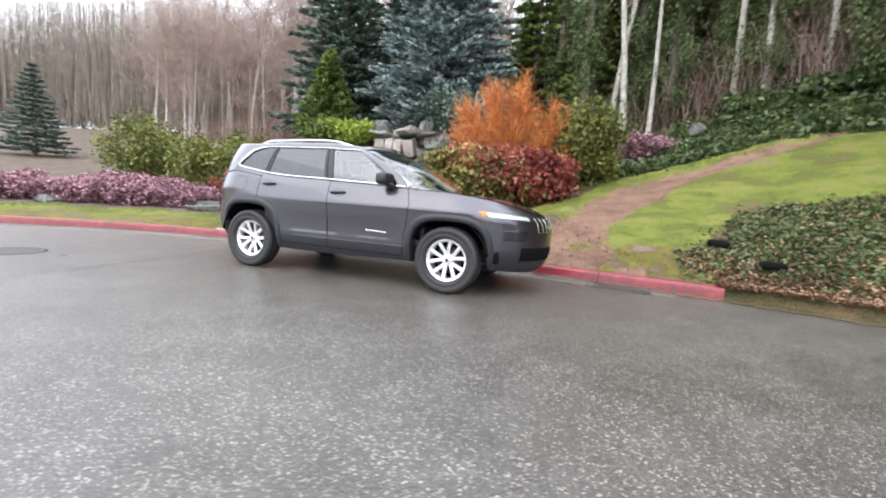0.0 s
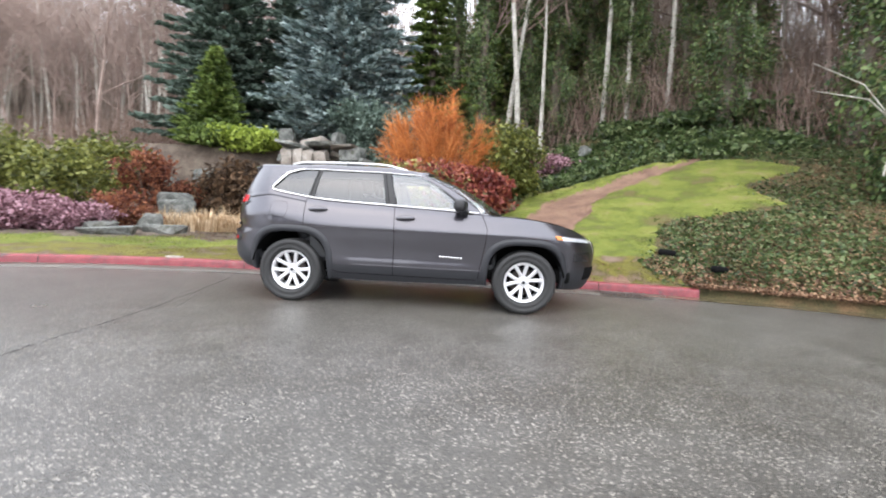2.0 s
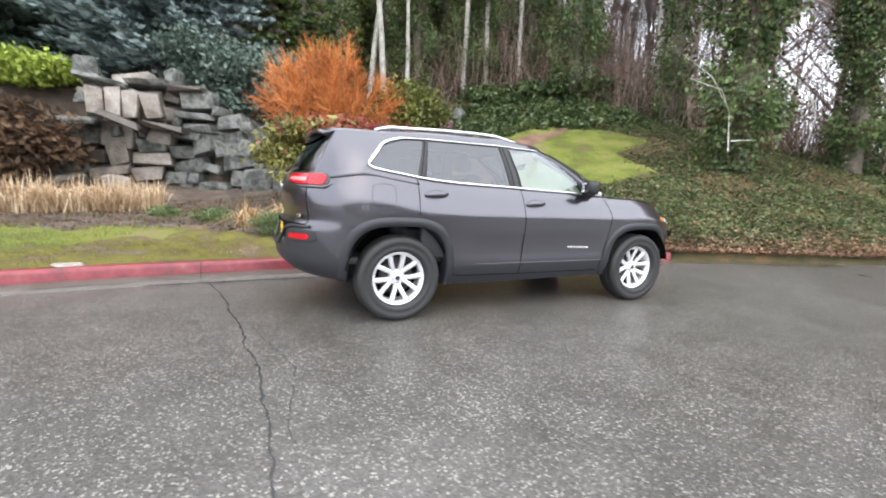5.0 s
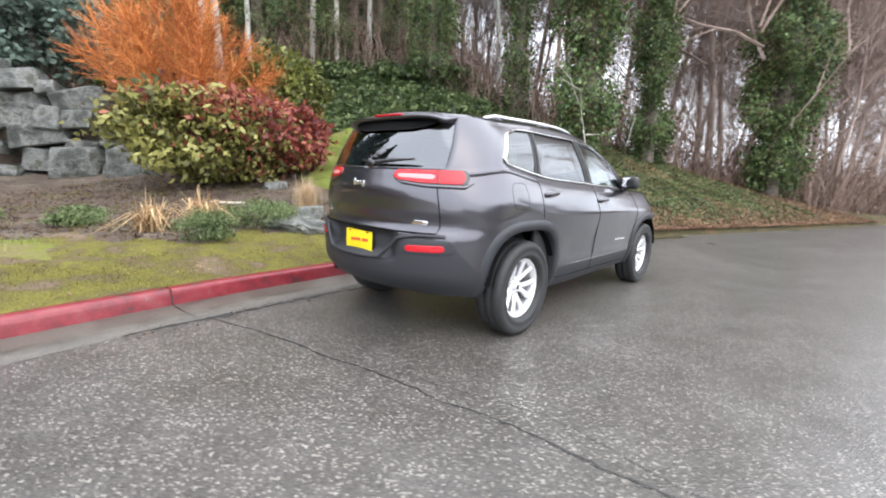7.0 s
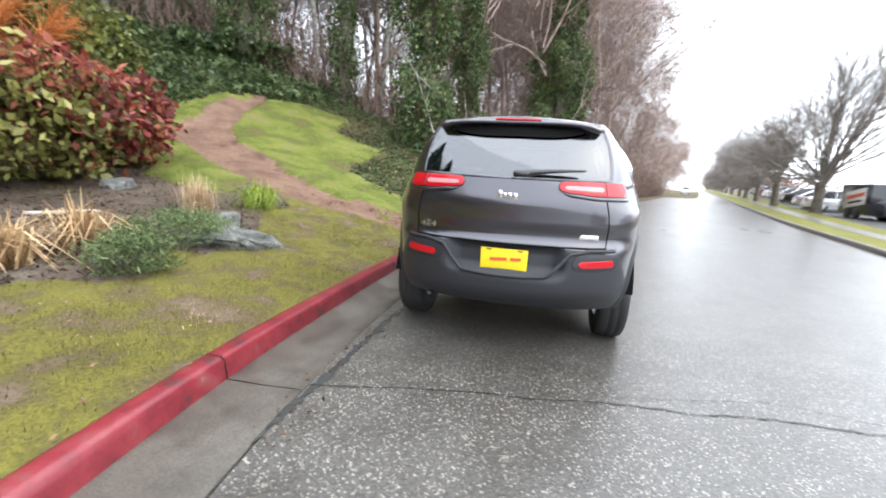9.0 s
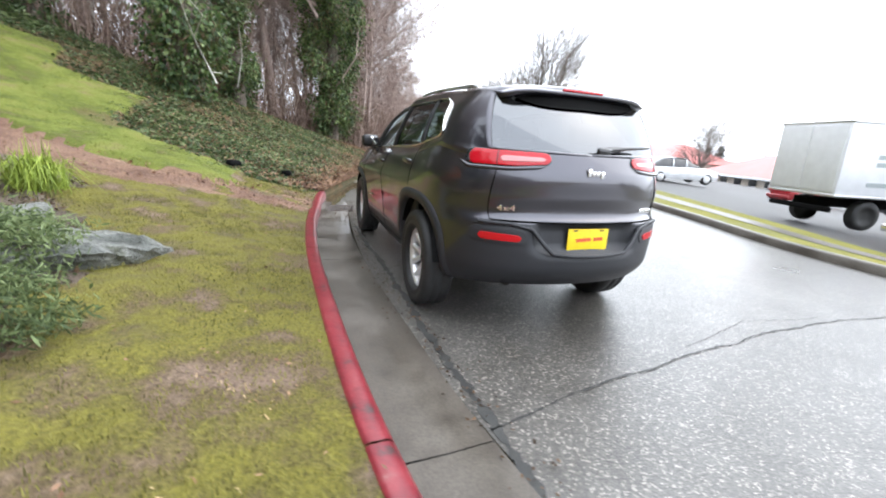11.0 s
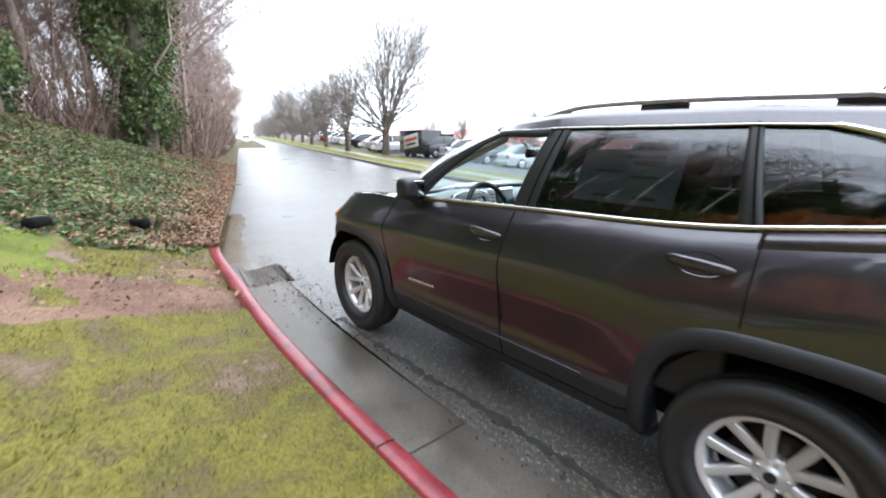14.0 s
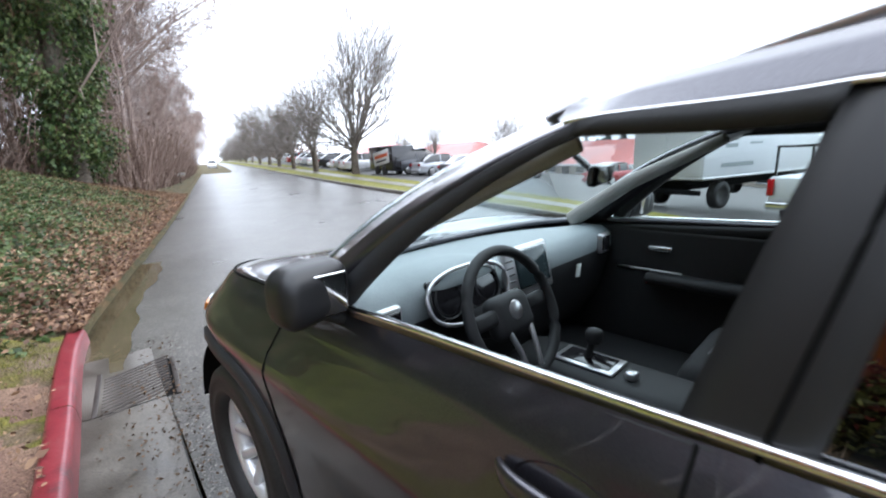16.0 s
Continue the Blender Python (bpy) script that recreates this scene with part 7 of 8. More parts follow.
def ground_cover():
    """Leaves of the ivy bank, litter by the road, blades of the turf."""
    rng = np.random.default_rng(98)
    n = 150000
    x = 4.0 + 14 * rng.random(n) ** 1.25
    d = 0.25 + 12 * rng.random(n) ** 1.3
    y = kerb_y(x) + d
    k = hill_classes(x + rng.normal(0, 0.22, n), y + rng.normal(0, 0.22, n))
    bare = smooth(0.1, 0.7, np.sin(0.9 * x + 0.7 * y) * np.sin(1.1 * y - 0.6 * x) + 0.35 * np.sin(3.1 * x) * np.sin(2.7 * y)) * smooth(6.5, 10, x)
    keep = (k == 0) & ~path_mask(x, y) & (rng.random(n) < (0.2 + 0.55 * smooth(0.3, 1.8, d)) * (1 - 0.75 * bare))
    p = np.stack([x, y, height(x, y) + rng.uniform(0.01, 0.06, n) * smooth(0.1, 1.0, d)], 1)[keep]
    tagged(sheet("ground_ivy", *leaf_quads(p, 0.062, rng, 0.55, 1.25), IVY_GROUND, smooth=False), "ivy covering the bank, mixed with dead leaves", "ivy", kind="stuff")
    n = 30000
    c = np.stack([rng.uniform(2.6, 17, 420), rng.uniform(9.0, 18.5, 420)], 1)
    c = c[rng.integers(0, 420, n)] + rng.normal(0, 0.32, (n, 2))
    x, y = c.T
    keep = (hill_classes(x, y) == 0) & ~path_mask(x, y)
    p = np.stack([x, y, height(x, y) + 0.03 + 0.3 * rng.random(n) ** 1.5], 1)[keep]
    tagged(sheet("bank_ferns", *leaf_quads(p, 0.1, rng, 0.45, 2.2), IVY_GROUND, smooth=False), "low green ferns and ivy on the upper bank", "ferns", kind="stuff")
    n = 60000
    x = 4.0 + 18 * rng.random(n) ** 1.2
    d = 0.02 + 9 * rng.random(n) ** 2.2
    y = kerb_y(x) + d
    p = np.stack([x, y, height(x, y) + 0.03 + 0.035 * rng.random(n)], 1)[hill_classes(x, y) == 0]
    m2 = 350
    x2, y2 = rng.uniform(1.9, 4.6, m2), rng.uniform(1.45, 4.2, m2)
    keep = path_mask(x2, y2) | (x2 > 3.9)
    p = np.concatenate([p, np.stack([x2, y2, height(x2, y2) + 0.035], 1)[keep]])
    tagged(sheet("leaf_litter", *leaf_quads(p, 0.034, rng, 0.75, 1.5), FALLEN, smooth=False), "fallen brown leaves along the road edge", "leaves", kind="stuff")
    for mat, cls, name, lab, n, size, box in ((TURF, 2, "verge_grass", "short mossy grass of the verge", 90000, 0.026, (-6.0, 4.2, 0.16, 3.4)), (TURF_FRESH, 1, "lawn_grass", "short fresh green lawn grass", 90000, 0.05, (-12.0, 9.5, 1.0, 9.5))):
        x = rng.uniform(box[0], box[1], n)
        d = box[2] + (box[3] - box[2]) * rng.random(n)
        y = kerb_y(x) + d
        patchy = np.sin(2.3 * x + 1.1 * y) * np.sin(1.9 * y - 1.4 * x) + 0.6 * np.sin(7 * x) * np.sin(6 * y + x)
        keep = (hill_classes(x, y) == cls) & (patchy * (0.5 if cls == 2 else 1) + rng.normal(0, 0.5, n) > (0.05 if cls == 2 else -0.35))
        p = np.stack([x, y, height(x, y) + 0.015 + 0.03 * (cls == 1)], 1)[keep]
        tagged(blades(p, size, 0.0025 if cls == 2 else 0.004, rng, 1.2, name, mat), lab, "grass", kind="stuff")


ground_cover()


def gutter_debris():
    """Wet leaves, twigs and grit swept along the gutter's edge."""
    rng = np.random.default_rng(99)
    n = 900
    x = np.concatenate([rng.uniform(-3.5, 4.0, 520), rng.normal(2.6, 0.5, 380)])
    y = np.concatenate([kerb_y(x[:520]) - 0.5 + rng.normal(0, 0.07, 520), kerb_y(x[520:]) - 0.4 + rng.normal(0, 0.14, 380)])
    y = np.minimum(y, kerb_y(x) - 0.02)
    p = np.stack([x, y, 0.012 + 0.006 * rng.random(n)], 1)
    tagged(sheet("gutter_debris", *leaf_quads(p, 0.012, rng, 0.9, 1.9), DEAD_FERN, smooth=False), "wet leaf scraps and grit along the gutter", "debris", kind="stuff")


gutter_debris()


def mulch_chips():
    """Bark chips, dead stalks and crumbs of moss on the garden bed and the path."""
    rng = np.random.default_rng(100)
    n = 60000
    x = rng.uniform(-6.5, 5.0, n)
    d = 0.1 + 7.5 * rng.random(n) ** 1.2
    y = kerb_y(x) + d
    k = hill_classes(x, y)
    p = np.stack([x, y, height(x, y) + 0.03], 1)
    bed_p = p[(k == 4) & (rng.random(n) < 0.5)]
    tagged(sheet("mulch_chips", *leaf_quads(bed_p, 0.022, rng, 0.8, 2.4), DEAD_FERN, smooth=False), "dark bark chips and dead stalks on the garden bed", "mulch", kind="stuff")
    path_p = p[((k == 3) & (rng.random(n) < 0.5)) | ((k == 2) & (rng.random(n) < 0.015))]
    tagged(sheet("path_chips", *leaf_quads(path_p, 0.013, rng, 0.8, 2.2), FALLEN, smooth=False), "reddish bark chips on the path", "mulch", kind="stuff")
    moss_p = p[(k == 4) & (rng.random(n) < 0.3) & (np.sin(3.1 * x + y) * np.sin(2.7 * y - x) > 0.25)]
    tagged(blades(moss_p, 0.05, 0.004, rng, 1.3, "bed_moss", TURF), "mossy weeds creeping over the bed", "moss", kind="stuff")


mulch_chips()


# ---- across the road: trees, parked vehicles, buildings ----
def on_lot(x, y):
    return float(lot_z(np.array(x), np.array(y)))


ROAD_TURN = -16.3
GREY_TWIG = surface("grey_brown_twigs", [(0.13, 0.115, 0.1), (0.2, 0.175, 0.155), (0.27, 0.24, 0.215)], 1.0, 30, (0.7, 0.95), 0)


def vase_tree(seed, trunk_h, limb_h, limbs, label):
    """A roadside tree whose many limbs rise like a fan from a short trunk."""
    rng = np.random.default_rng(seed)
    root = tagged(empty("bare_tree"), label, "tree")
    tube("trunk", [(0, 0, -0.3), (0.02, 0, 0.3), (0, 0.02, trunk_h)], [0.34, 0.25, 0.22], BARK, root, "", 10)
    pieces = []
    for k in range(limbs):
        lean = radians(4 + 48 * ((k * 0.618) % 1))
        a = 2.4 * k
        t, w = bare_tree_arrays(rng, limb_h * rng.uniform(0.75, 1.05) * (1.1 - 0.5 * lean), 0.06, levels=3, kids=(3, 4, 4), spread=0.5, upright=0.45, clear=0.12, wobble=0.1, keep=(0.62, 0.72))
        turn = np.array((pose(0, 0, 0, 0, math.degrees(lean), 0)).to_3x3())
        spin = np.array(pose(0, 0, 0, 0, 0, math.degrees(a)).to_3x3())
        for v, f in (t, w):
            pieces.append((v @ turn.T @ spin.T + (0, 0, trunk_h * rng.uniform(0.75, 1.0)), f))
    sheet("crown", *merged(pieces), GREY_TWIG, root, smooth=False)
    return root


row_a = vase_tree(101, 1.7, 7.4, 24, "leafless roadside tree with many upright branches")
row_b = vase_tree(102, 1.9, 6.4, 12, "slim leafless roadside tree")
for ob in (row_a, row_b):
    tagged(ob, group="trees along the grass strip")
stand(row_a, 27.6, -17.1, 1.2, 20, z=on_lot(27.6, -17.1) - 0.05)
stand(row_b, 36.0, -18.4, 1.15, 0, z=0.0)
for k, (x, o) in enumerate(((46, 2.4), (57, 2.4), (68, 2.6), (80, 2.4), (94, 2.4), (110, 2.5), (128, 2.4), (150, 2.4), (176, 2.4), (210, 2.4), (250, 2.4))):
    again((row_b, row_a)[k % 2], x, float(right_y(np.array(float(x)))) - o, 1.0 + 0.07 * (k % 4), 67 * k, z=0.0)
for k, (x, y, s) in enumerate(((47, -44, 0.9), (36, -46, 0.85), (62, -50, 0.9))):
    again((row_b, row_a)[k % 2], x, y, s, 40 * k, z=on_lot(x, y))


def parked_car(name, colour, label, length=4.5, wide_m=1.78, tall=1.45, van=False):
    """A parked car, nose to +x, with its cabin, glass, lamps and wheels."""
    root = tagged(empty(name), label, "car")
    shell = plain(name + "_paint", colour, 0.3, 0.3, 0.08, 4, coat=0.8)
    h = length / 2
    low = [(-h, 0.45), (-h + 0.03, 0.8), (-h + 0.1, 0.92), (0.2 * h, 0.96), (0.55 * h, 0.9), (h - 0.12, 0.72), (h, 0.5)]
    xs = np.concatenate([np.linspace(a[0], b[0], 6)[:-1] for a, b in zip(low, low[1:])] + [[h]])
    top = np.interp(xs, [p[0] for p in low], [p[1] for p in low])
    if van:
        top = top + 0.1
    rows = []
    for x, z in zip(xs, top):
        w = wide_m / 2 * (1 - 0.3 * abs(x / h) ** 7)
        rows.append([(x, -w * 0.93, 0.25), (x, -w, 0.45), (x, -w, z - 0.22), (x, -w * 0.95, z - 0.04), (x, -w * 0.8, z), (x, 0, z + 0.02), (x, w * 0.8, z), (x, w * 0.95, z - 0.04), (x, w, z - 0.22), (x, w, 0.45), (x, w * 0.93, 0.25)])
    v = np.array(rows)
    f = quads(len(xs), 11)
    caps = np.array([[(i) for i in (0, 2, 4, 5)], [5, 6, 8, 10], [0, 5, 10, 10]])
    sheet("body", v.reshape(-1, 3), f, shell, root)
    for end, k in (("nose_panel", len(xs) - 1), ("tail_panel", 0)):
        ring = v[k]
        sheet(end, np.concatenate([ring, [ring.mean(0)]]), np.array([(i, (i + 1) % 11, 11) for i in range(11)]), shell, root)
    if van:
        cab = [(-h + 0.05, 1.0), (-h + 0.2, tall - 0.04), (-h + 0.5, tall), (0.1 * h, tall), (0.5 * h, 1.0)]
    else:
        cab = [(-0.85 * h, 0.92), (-0.5 * h, tall - 0.05), (-0.2 * h, tall), (0.05 * h, tall - 0.02), (0.45 * h, 0.93)]
    cx = np.concatenate([np.linspace(a[0], b[0], 5)[:-1] for a, b in zip(cab, cab[1:])] + [[cab[-1][0]]])
    cz = np.interp(cx, [p[0] for p in cab], [p[1] for p in cab])
    base = 0.9 + 0.1 * van
    rows = [[(x, -wide_m * 0.47, base), (x, -wide_m * (0.47 - 0.07 * (z - base) / 0.5), z - 0.06 * (z > base + 0.2)), (x, -wide_m * 0.3 * (z > base + 0.1) - wide_m * 0.4 * (z <= base + 0.1), z), (x, wide_m * 0.3 * (z > base + 0.1) + wide_m * 0.4 * (z <= base + 0.1), z), (x, wide_m * (0.47 - 0.07 * (z - base) / 0.5), z - 0.06 * (z > base + 0.2)), (x, wide_m * 0.47, base)] for x, z in zip(cx, cz)]
    sheet("cabin_glass", np.array(rows).reshape(-1, 3), quads(len(cx), 6), GLOSS_BLACK, root, "dark cabin glass")
    mid = [k for k in range(len(cx)) if cz[k] > tall - 0.1]
    rf = np.array([[(cx[k], s * wide_m * 0.4, cz[k] + 0.012 - 0.02 * abs(s)) for s in (-1, -0.5, 0, 0.5, 1)] for k in mid])
    sheet("roof", rf.reshape(-1, 3), quads(len(mid), 5), shell, root)
    for side in (1, -1):
        for q in (-0.3, 0.05):
            part("window_post", block(0.06, 0.03, 0.42, 0.01, (q * h, side * wide_m * 0.445, 1.15 + 0.08 * van), pose(0, 0, 0, side * 12)), shell, root)
        part("tail_lamp", block(0.06, 0.34, 0.14, 0.03, (-h + 0.03, side * wide_m * 0.36, 0.76)), TAIL_RED, root, "red tail lamp")
        part("headlamp", block(0.12, 0.36, 0.12, 0.04, (h - 0.1, side * wide_m * 0.34, 0.64)), HEAD_CLEAR, root, "clear headlamp")
    part("rear_bumper", block(0.1, wide_m * 0.9, 0.2, 0.04, (-h + 0.0, 0, 0.42)), shell, root)
    for x in (-0.6 * h, 0.62 * h):
        for side in (1, -1):
            wh = sheet("wheel", lathe_arrays([(0.001, 0.09), (0.17, 0.08), (0.2, 0.09), (0.22, 0.1), (0.29, 0.1), (0.315, 0.07), (0.315, -0.07), (0.29, -0.1)], 20)[0] * (1, side, 1), lathe_arrays([(0, 0)] * 8, 20)[1], RUBBER, root, "dark tyre")
            wh.matrix_world = pose(x, side * wide_m * 0.44, 0.315)
            sheet("rim", lathe_arrays([(0.001, 0.095), (0.1, 0.094), (0.19, 0.1), (0.2, 0.09)], 20)[0] * (1, side, 1), lathe_arrays([(0, 0)] * 4, 20)[1], SATIN, wh)
    return root


def park(ob, x, y, turn):
    ob.matrix_world = Matrix.Translation((x, y, on_lot(x, y) - 0.02)) @ pose(0, 0, 0, 0, 0, turn)
    return ob


AWAY = ROAD_TURN - 90
park(parked_car("dark_van", (0.035, 0.037, 0.045), "dark grey estate van parked tail to the road", 4.6, 1.85, 1.75, True), 23.5, -20.0, AWAY)
silver = park(parked_car("silver_car", (0.5, 0.52, 0.55), "silver saloon parked tail to the road"), 21.2, -20.1, AWAY)
black = park(parked_car("black_car", (0.015, 0.016, 0.02), "black saloon parked tail to the road"), 18.4, -20.0, AWAY)
white = park(parked_car("white_car", (0.75, 0.76, 0.78), "white saloon parked in the car park"), 15.2, -19.6, AWAY)
red = park(parked_car("red_car", (0.3, 0.015, 0.02), "red saloon parked in the car park"), 12, -27.0, AWAY)
for ob in (silver, black, white, red):
    tagged(ob, group="cars in the car park")
for k, (src, x, y, t) in enumerate(((white, 30.5, -20.2, AWAY), (silver, 33.4, -21.0, AWAY), (black, 39.5, -23.0, AWAY), (white, 42.5, -23.6, AWAY), (silver, 48, -25.4, AWAY), (white, 51, -26.2, AWAY), (red, 57, -28, AWAY), (silver, 63, -30, AWAY), (white, 69, -31.5, AWAY), (black, 14, -40, AWAY + 180), (silver, 18, -41, AWAY + 180), (white, 28, -26.5, AWAY))):
    copy_thing(src, Matrix.Translation((x, y, on_lot(x, y) - 0.02)) @ pose(0, 0, 0, 0, 0, t))
far_van = copy_thing(white, Matrix.Translation((118, -34.6, 0)) @ pose(0, 0, 0, 0, 0, ROAD_TURN + 180))
far_van.scale = (1.1, 1.1, 1.5)
tagged(far_van, "white van far down the road", "van")


def banner_trailer(x, y, turn):
    """A black box trailer with a white banner whose writing is plain bars."""
    root = tagged(empty("box_trailer", Matrix.Translation((x, y, on_lot(x, y))) @ pose(0, 0, 0, 0, 0, turn)), "black box trailer with a white and red banner", "trailer")
    part("box", block(3.4, 1.8, 1.7, 0.05, (0, 0, 1.1)), GLOSS_BLACK, root)
    ban = part("banner", block(2.2, 0.02, 0.95, 0.01, (-0.2, 0.92, 1.15), pose(0, 0, 0, 0, 8)), WHITE, root, "white banner")
    part("banner_bar", block(1.9, 0.01, 0.22, 0, (-0.2, 0.936, 1.27), pose(0, 0, 0, 0, 8), 1), RED_INK, ban)
    part("banner_bar", block(1.5, 0.01, 0.12, 0, (-0.2, 0.936, 0.93), pose(0, 0, 0, 0, 8), 1), GLOSS_BLACK, ban)
    for sx in (-0.5, 0.5):
        wh = sheet("wheel", lathe_arrays([(0.001, 0.08), (0.2, 0.08), (0.3, 0.08), (0.3, -0.08)], 18)[0], lathe_arrays([(0, 0)] * 4, 18)[1], RUBBER, root)
        wh.matrix_local = pose(sx, 0.85, 0.3)


banner_trailer(24.9, -18.4, ROAD_TURN + 8)


def box_truck(x, y, turn):
    """A white box truck: its end towards the road; markings as plain shapes."""
    root = tagged(empty("box_truck", Matrix.Translation((x, y, on_lot(x, y) - 0.02)) @ pose(0, 0, 0, 0, 0, turn)), "white box truck with dark markings in the car park", "truck")
    part("box", block(6.6, 2.3, 2.05, 0.04, (-3.3, 0, 1.95)), WHITE, root)
    for z in (0.95, 2.95):
        part("box_rail", block(6.62, 2.34, 0.07, 0.02, (-3.3, 0, z)), SATIN, root)
    part("chassis", block(6.2, 0.9, 0.25, 0.03, (-3.4, 0, 0.7)), DARK_GAP, root)
    part("bumper", block(0.12, 2.1, 0.15, 0.03, (-0.1, 0, 0.55)), DARK_GAP, root)
    for yy in (-0.55, 0.55):
        part("rear_door", block(0.03, 1.06, 1.8, 0.01, (0.01, yy, 1.95)), WHITE, root)
    for side in (1, -1):
        for k, (xx, zz, ww, hh) in enumerate(((-1.3, 2.05, 0.62, 0.12), (-1.3, 1.85, 0.62, 0.12), (-1.7, 1.3, 1.7, 0.12), (-2.6, 2.5, 0.7, 0.06), (-2.6, 2.2, 0.7, 0.06), (-2.6, 1.9, 0.7, 0.06))):
            part("marking", block(ww, 0.008, hh, 0, (xx, side * 1.154, zz), None, 1), PAPER_INK, root, "dark bar of lettering")
        part("marking", block(0.3, 0.008, 0.3, 0, (-1.25, side * 1.154, 2.45), pose(0, 0, 0, 0, 45), 1), PAPER_INK, root, "dark emblem shape")
        for xx in (-1.2, -5.6):
            wh = sheet("wheel", lathe_arrays([(0.001, 0.1), (0.2, 0.08), (0.24, 0.12), (0.4, 0.12), (0.42, 0.08), (0.42, -0.12)], 22)[0] * (1, side, 1), lathe_arrays([(0, 0)] * 6, 22)[1], RUBBER, root, "black tyre")
            wh.matrix_local = pose(xx, side * 0.95, 0.42)
    part("cab", block(1.9, 2.1, 1.6, 0.2, (-7.7, 0, 1.25), None, 4), WHITE, root)
    part("cab_glass", block(1.0, 2.12, 0.55, 0.05, (-7.9, 0, 1.65)), GLOSS_BLACK, root)


box_truck(4.3, -12.7, ROAD_TURN + 90)


def pickup(x, y, turn):
    """A white pickup with a ladder rack, tailgate to the road."""
    root = tagged(empty("pickup_truck", Matrix.Translation((x, y, on_lot(x, y) - 0.02)) @ pose(0, 0, 0, 0, 0, turn)), "white pickup truck with a black ladder rack", "pickup truck")
    part("bed", block(2.1, 1.85, 0.62, 0.05, (-1.1, 0, 0.92)), WHITE, root)
    part("tailgate", block(0.06, 1.5, 0.5, 0.02, (-0.02, 0, 0.96)), WHITE, root)
    part("gate_handle", block(0.03, 0.16, 0.06, 0.01, (0.02, 0, 1.05)), GLOSS_BLACK, root)
    part("bumper", block(0.16, 1.8, 0.18, 0.04, (0.04, 0, 0.55)), CHROME, root, "chrome rear bumper")
    part("cab", block(1.9, 1.75, 0.75, 0.22, (-2.9, 0, 1.5), None, 4), WHITE, root)
    part("cab_glass", block(1.7, 1.77, 0.42, 0.06, (-2.9, 0, 1.55)), GLOSS_BLACK, root)
    part("front_body", block(3.4, 1.86, 0.62, 0.12, (-3.7, 0, 0.92), None, 3), WHITE, root)
    for side in (1, -1):
        part("tail_lamp", block(0.05, 0.14, 0.4, 0.02, (0.0, side * 0.86, 0.98)), TAIL_RED, root, "red tail lamp")
        for xx in (-0.15, -1.9):
            part("rack_post", block(0.05, 0.05, 0.75, 0.01, (xx, side * 0.85, 1.55)), GLOSS_BLACK, root)
        part("rack_rail", block(3.6, 0.05, 0.05, 0.01, (-1.9, side * 0.85, 1.93)), GLOSS_BLACK, root)
        for xx in (-1.1, -4.4):
            wh = sheet("wheel", lathe_arrays([(0.001, 0.1), (0.2, 0.08), (0.22, 0.12), (0.35, 0.12), (0.37, 0.08), (0.37, -0.12)], 22)[0] * (1, side, 1), lathe_arrays([(0, 0)] * 6, 22)[1], RUBBER, root, "black tyre")
            wh.matrix_local = pose(xx, side * 0.82, 0.37)
    for xx in (-0.15, -1.9):
        part("rack_bar", block(0.05, 1.75, 0.05, 0.01, (xx, 0, 1.93)), GLOSS_BLACK, root)


pickup(0.7, -11.3, ROAD_TURN + 90)

ROOF_RED = surface("red_metal_roof", [(0.36, 0.07, 0.06), (0.48, 0.11, 0.09)], 0.3, 6, (0.35, 0.5), 0.1)
STUCCO = surface("pale_stucco_wall", [(0.42, 0.37, 0.31), (0.52, 0.47, 0.41)], 0.4, 12, (0.7, 0.9), 0.2)


def low_building(x, y, length, depth, wall_h, roof_h, label):
    """A long single-storey building with a red hipped roof, doors and windows."""
    z = on_lot(x, y)
    root = tagged(empty("low_building", Matrix.Translation((x, y, z)) @ pose(0, 0, 0, 0, 0, ROAD_TURN)), label, "building")
    part("wall", block(length, depth, wall_h + 1, 0.02, (0, 0, wall_h / 2 - 0.5)), STUCCO, root)
    a, b, e = length / 2 + 0.8, depth / 2 + 0.8, wall_h
    v = [(-a, -b, e), (a, -b, e), (a, b, e), (-a, b, e), (-a + depth * 0.5, 0, e + roof_h), (a - depth * 0.5, 0, e + roof_h)]
    bm = bmesh.new()
    vs = [bm.verts.new(q) for q in v]
    for q in ((0, 1, 5, 4), (2, 3, 4, 5), (1, 2, 5), (3, 0, 4), (3, 2, 1, 0)):
        bm.faces.new([vs[k] for k in q])
    roof = part("roof", bm, ROOF_RED, root, "red metal roof")
    part("fascia", block(2 * a, 0.06, 0.3, 0.01, (0, b, e - 0.05)), WHITE, root)
    k = 0
    for xx in np.arange(-length / 2 + 2, length / 2 - 1, 3.2):
        w = part("window" if k % 4 else "door", block(1.6, 0.08, 1.3 if k % 4 else 2.1, 0.02, (xx, depth / 2 + 0.01, 1.5 if k % 4 else 1.05)), GLOSS_BLACK, root, "dark window" if k % 4 else "dark glazed door")
        part("sill", block(1.8, 0.16, 0.08, 0.01, (xx, depth / 2 + 0.05, 0.8 if k % 4 else 0.03)), WHITE, w)
        k += 1


low_building(36, -70, 34, 14, 2.1, 3.6, "low pale building with a red metal roof")
low_building(76, -78, 36, 14, 2.1, 3.6, "long low pale building with a red roof")
low_building(124, -92, 44, 14, 2.1, 3.6, "low pale building with a red roof far off")
low_building(14, -66, 26, 14, 2.1, 3.2, "low pale building with a red roof behind the trucks")


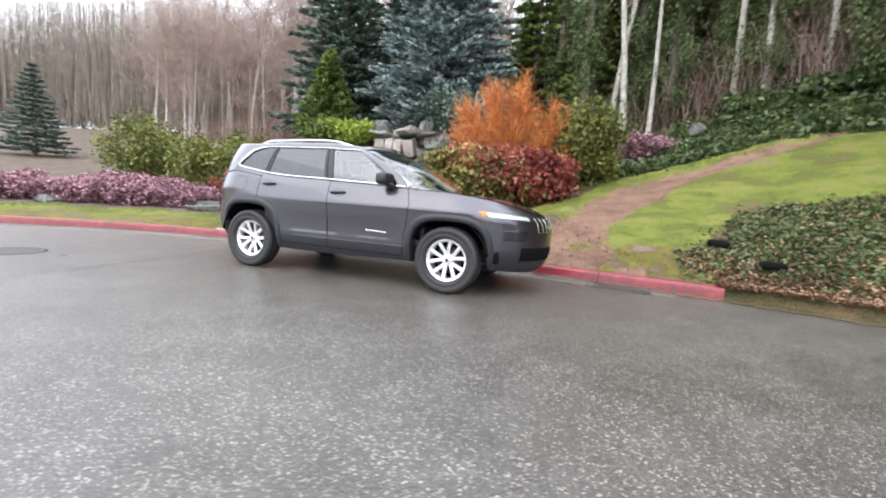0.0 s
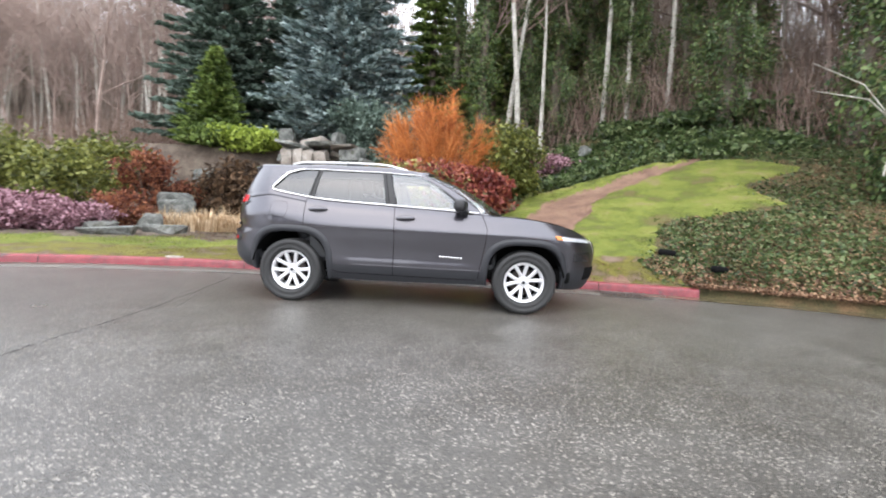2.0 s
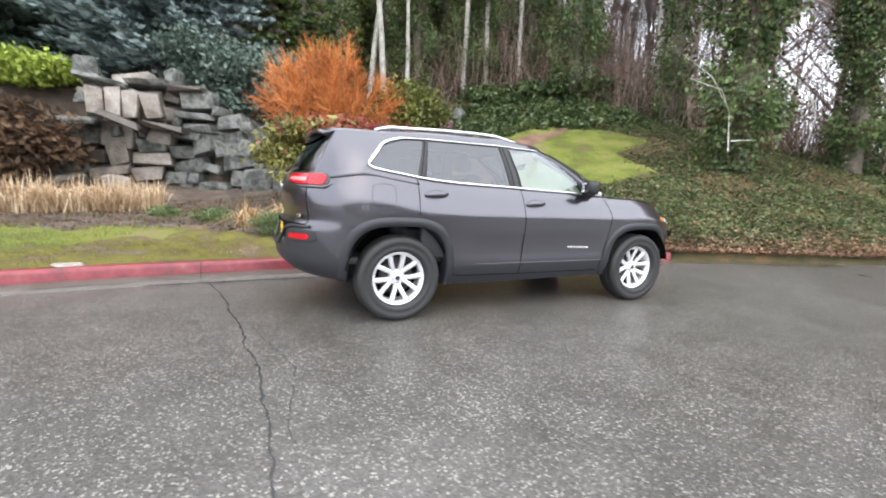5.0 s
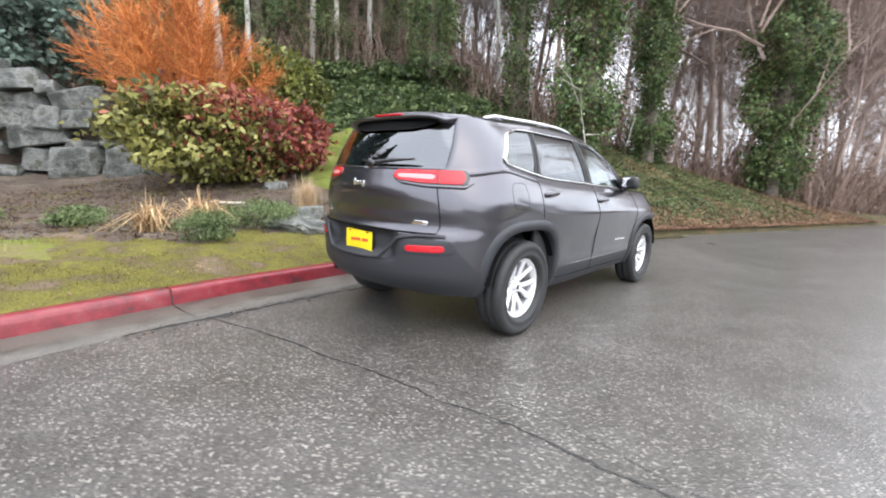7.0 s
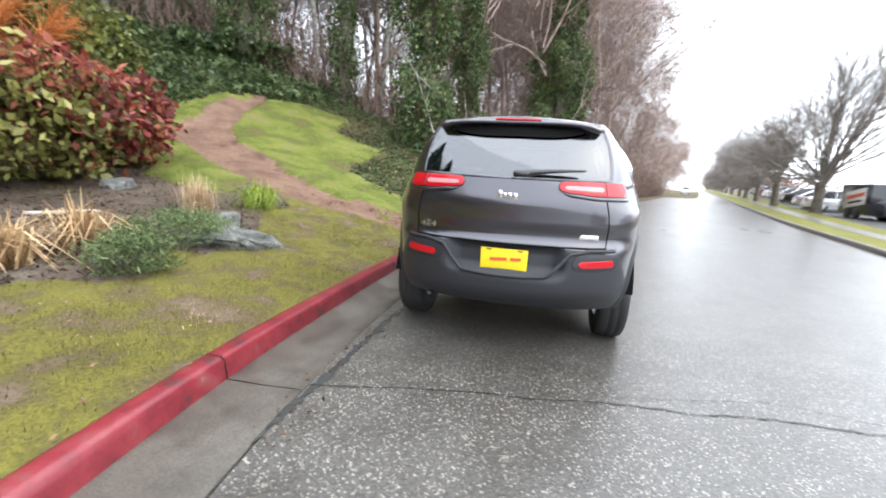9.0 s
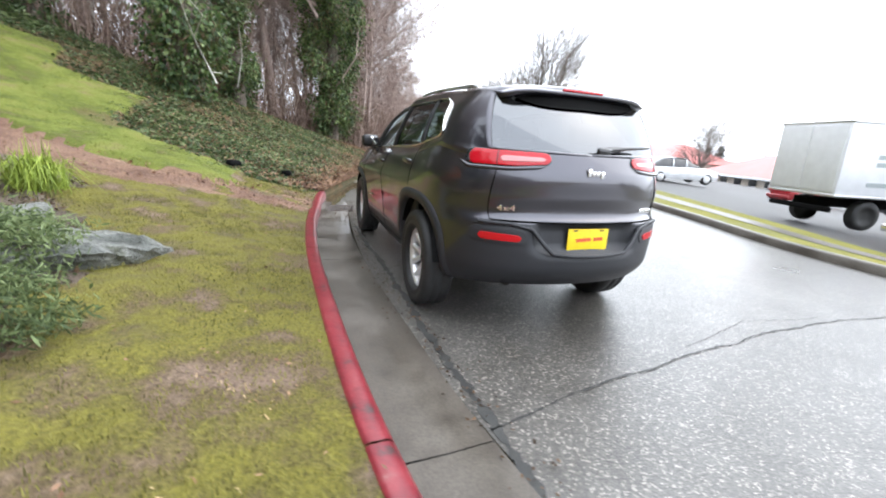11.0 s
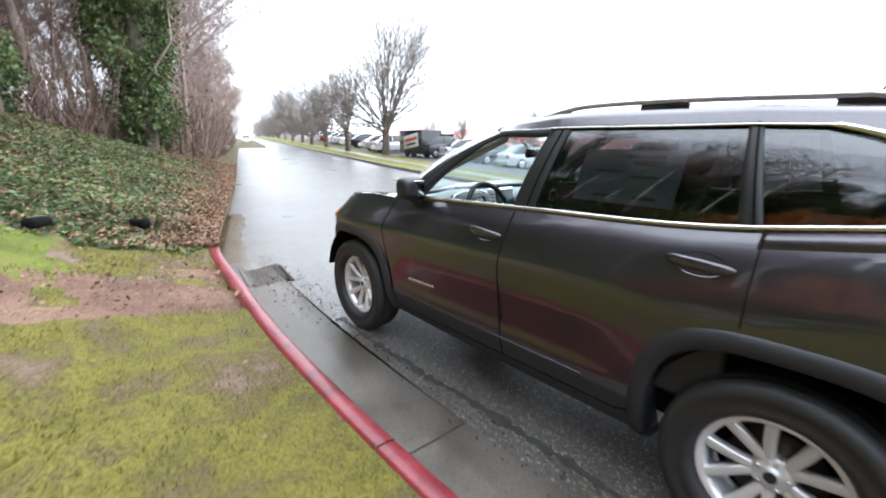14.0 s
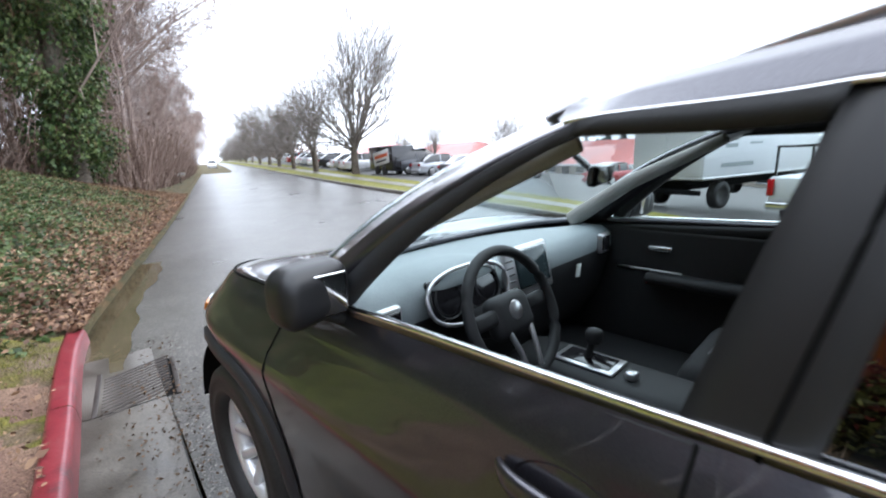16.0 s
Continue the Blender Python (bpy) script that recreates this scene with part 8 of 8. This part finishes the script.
# greens lightened and greyed so the colour itself carries the distance haze
FAR_GREEN = leafy("hazed_conifer_green", [(0.07, 0.09, 0.085), (0.12, 0.145, 0.14), (0.19, 0.215, 0.21)], 0.8, 0.6)


def far_conifers():
    rng = np.random.default_rng(121)
    pieces = []
    for k in range(90):
        x = -60 + 1.5 * k + rng.normal(0, 2.0)
        y = -100 + rng.normal(0, 6) - 0.1 * x
        h = rng.uniform(5, 12)
        m = 420
        u = rng.random(m) ** 0.9
        a = rng.random(m) * 6.283
        r = (2.8 * (1 - u) + 0.3) * rng.uniform(0.3, 1.15, m) * (0.8 + 0.3 * np.sin(9 * u + k))
        pieces.append(np.stack([x + r * np.cos(a), y + r * np.sin(a), on_lot(x, y) - 1 + h * u], 1))
    p = np.concatenate(pieces)
    tagged(sheet("far_conifers", *leaf_quads(p, 0.55, rng, 0.2, 1.5), FAR_GREEN, smooth=False), "distant line of conifers, greyed as if by haze", "wood", kind="stuff")
    p = []
    for k in range(60):
        x = 120 + 6 * k
        base = float(right_y(np.array(float(x)))) - 14 - 10 * rng.random()
        m = 160
        p.append(np.stack([x + rng.normal(0, 2.5, m), base + rng.normal(0, 2.5, m), rng.uniform(0, 7, m) * rng.random(m) ** 0.3 + 1], 1))
    tagged(sheet("far_hedge", *leaf_quads(np.concatenate(p), 0.5, rng, 0, 3.0), BROWN_HAZE, smooth=False), "distant grey brown trees along the road", "wood", kind="stuff")


far_conifers()


def roadside_sign():
    root = tagged(empty("low_sign", Matrix.Translation((33, float(kerb_y(np.array(33.0))) + 1.2, 0.1)) @ pose(0, 0, 0, 0, 0, 60)), "weathered low board sign beside the road", "sign")
    part("board", block(1.5, 0.06, 0.22, 0.01, (0, 0, 0.75)), PALE_BARK, root)
    for xx in (-0.4, 0.4):
        part("post", block(0.09, 0.09, 0.9, 0.01, (xx, 0, 0.35)), BARK, root)
    pole = tagged(tube("marker_pole", [(30.5, float(kerb_y(np.array(30.5))) + 1.4, 0.0), (30.5, float(kerb_y(np.array(30.5))) + 1.4, 2.0)], 0.03, SPRUCE_DARK, None, "", 8), "thin green marker pole by the road", "pole")


roadside_sign()
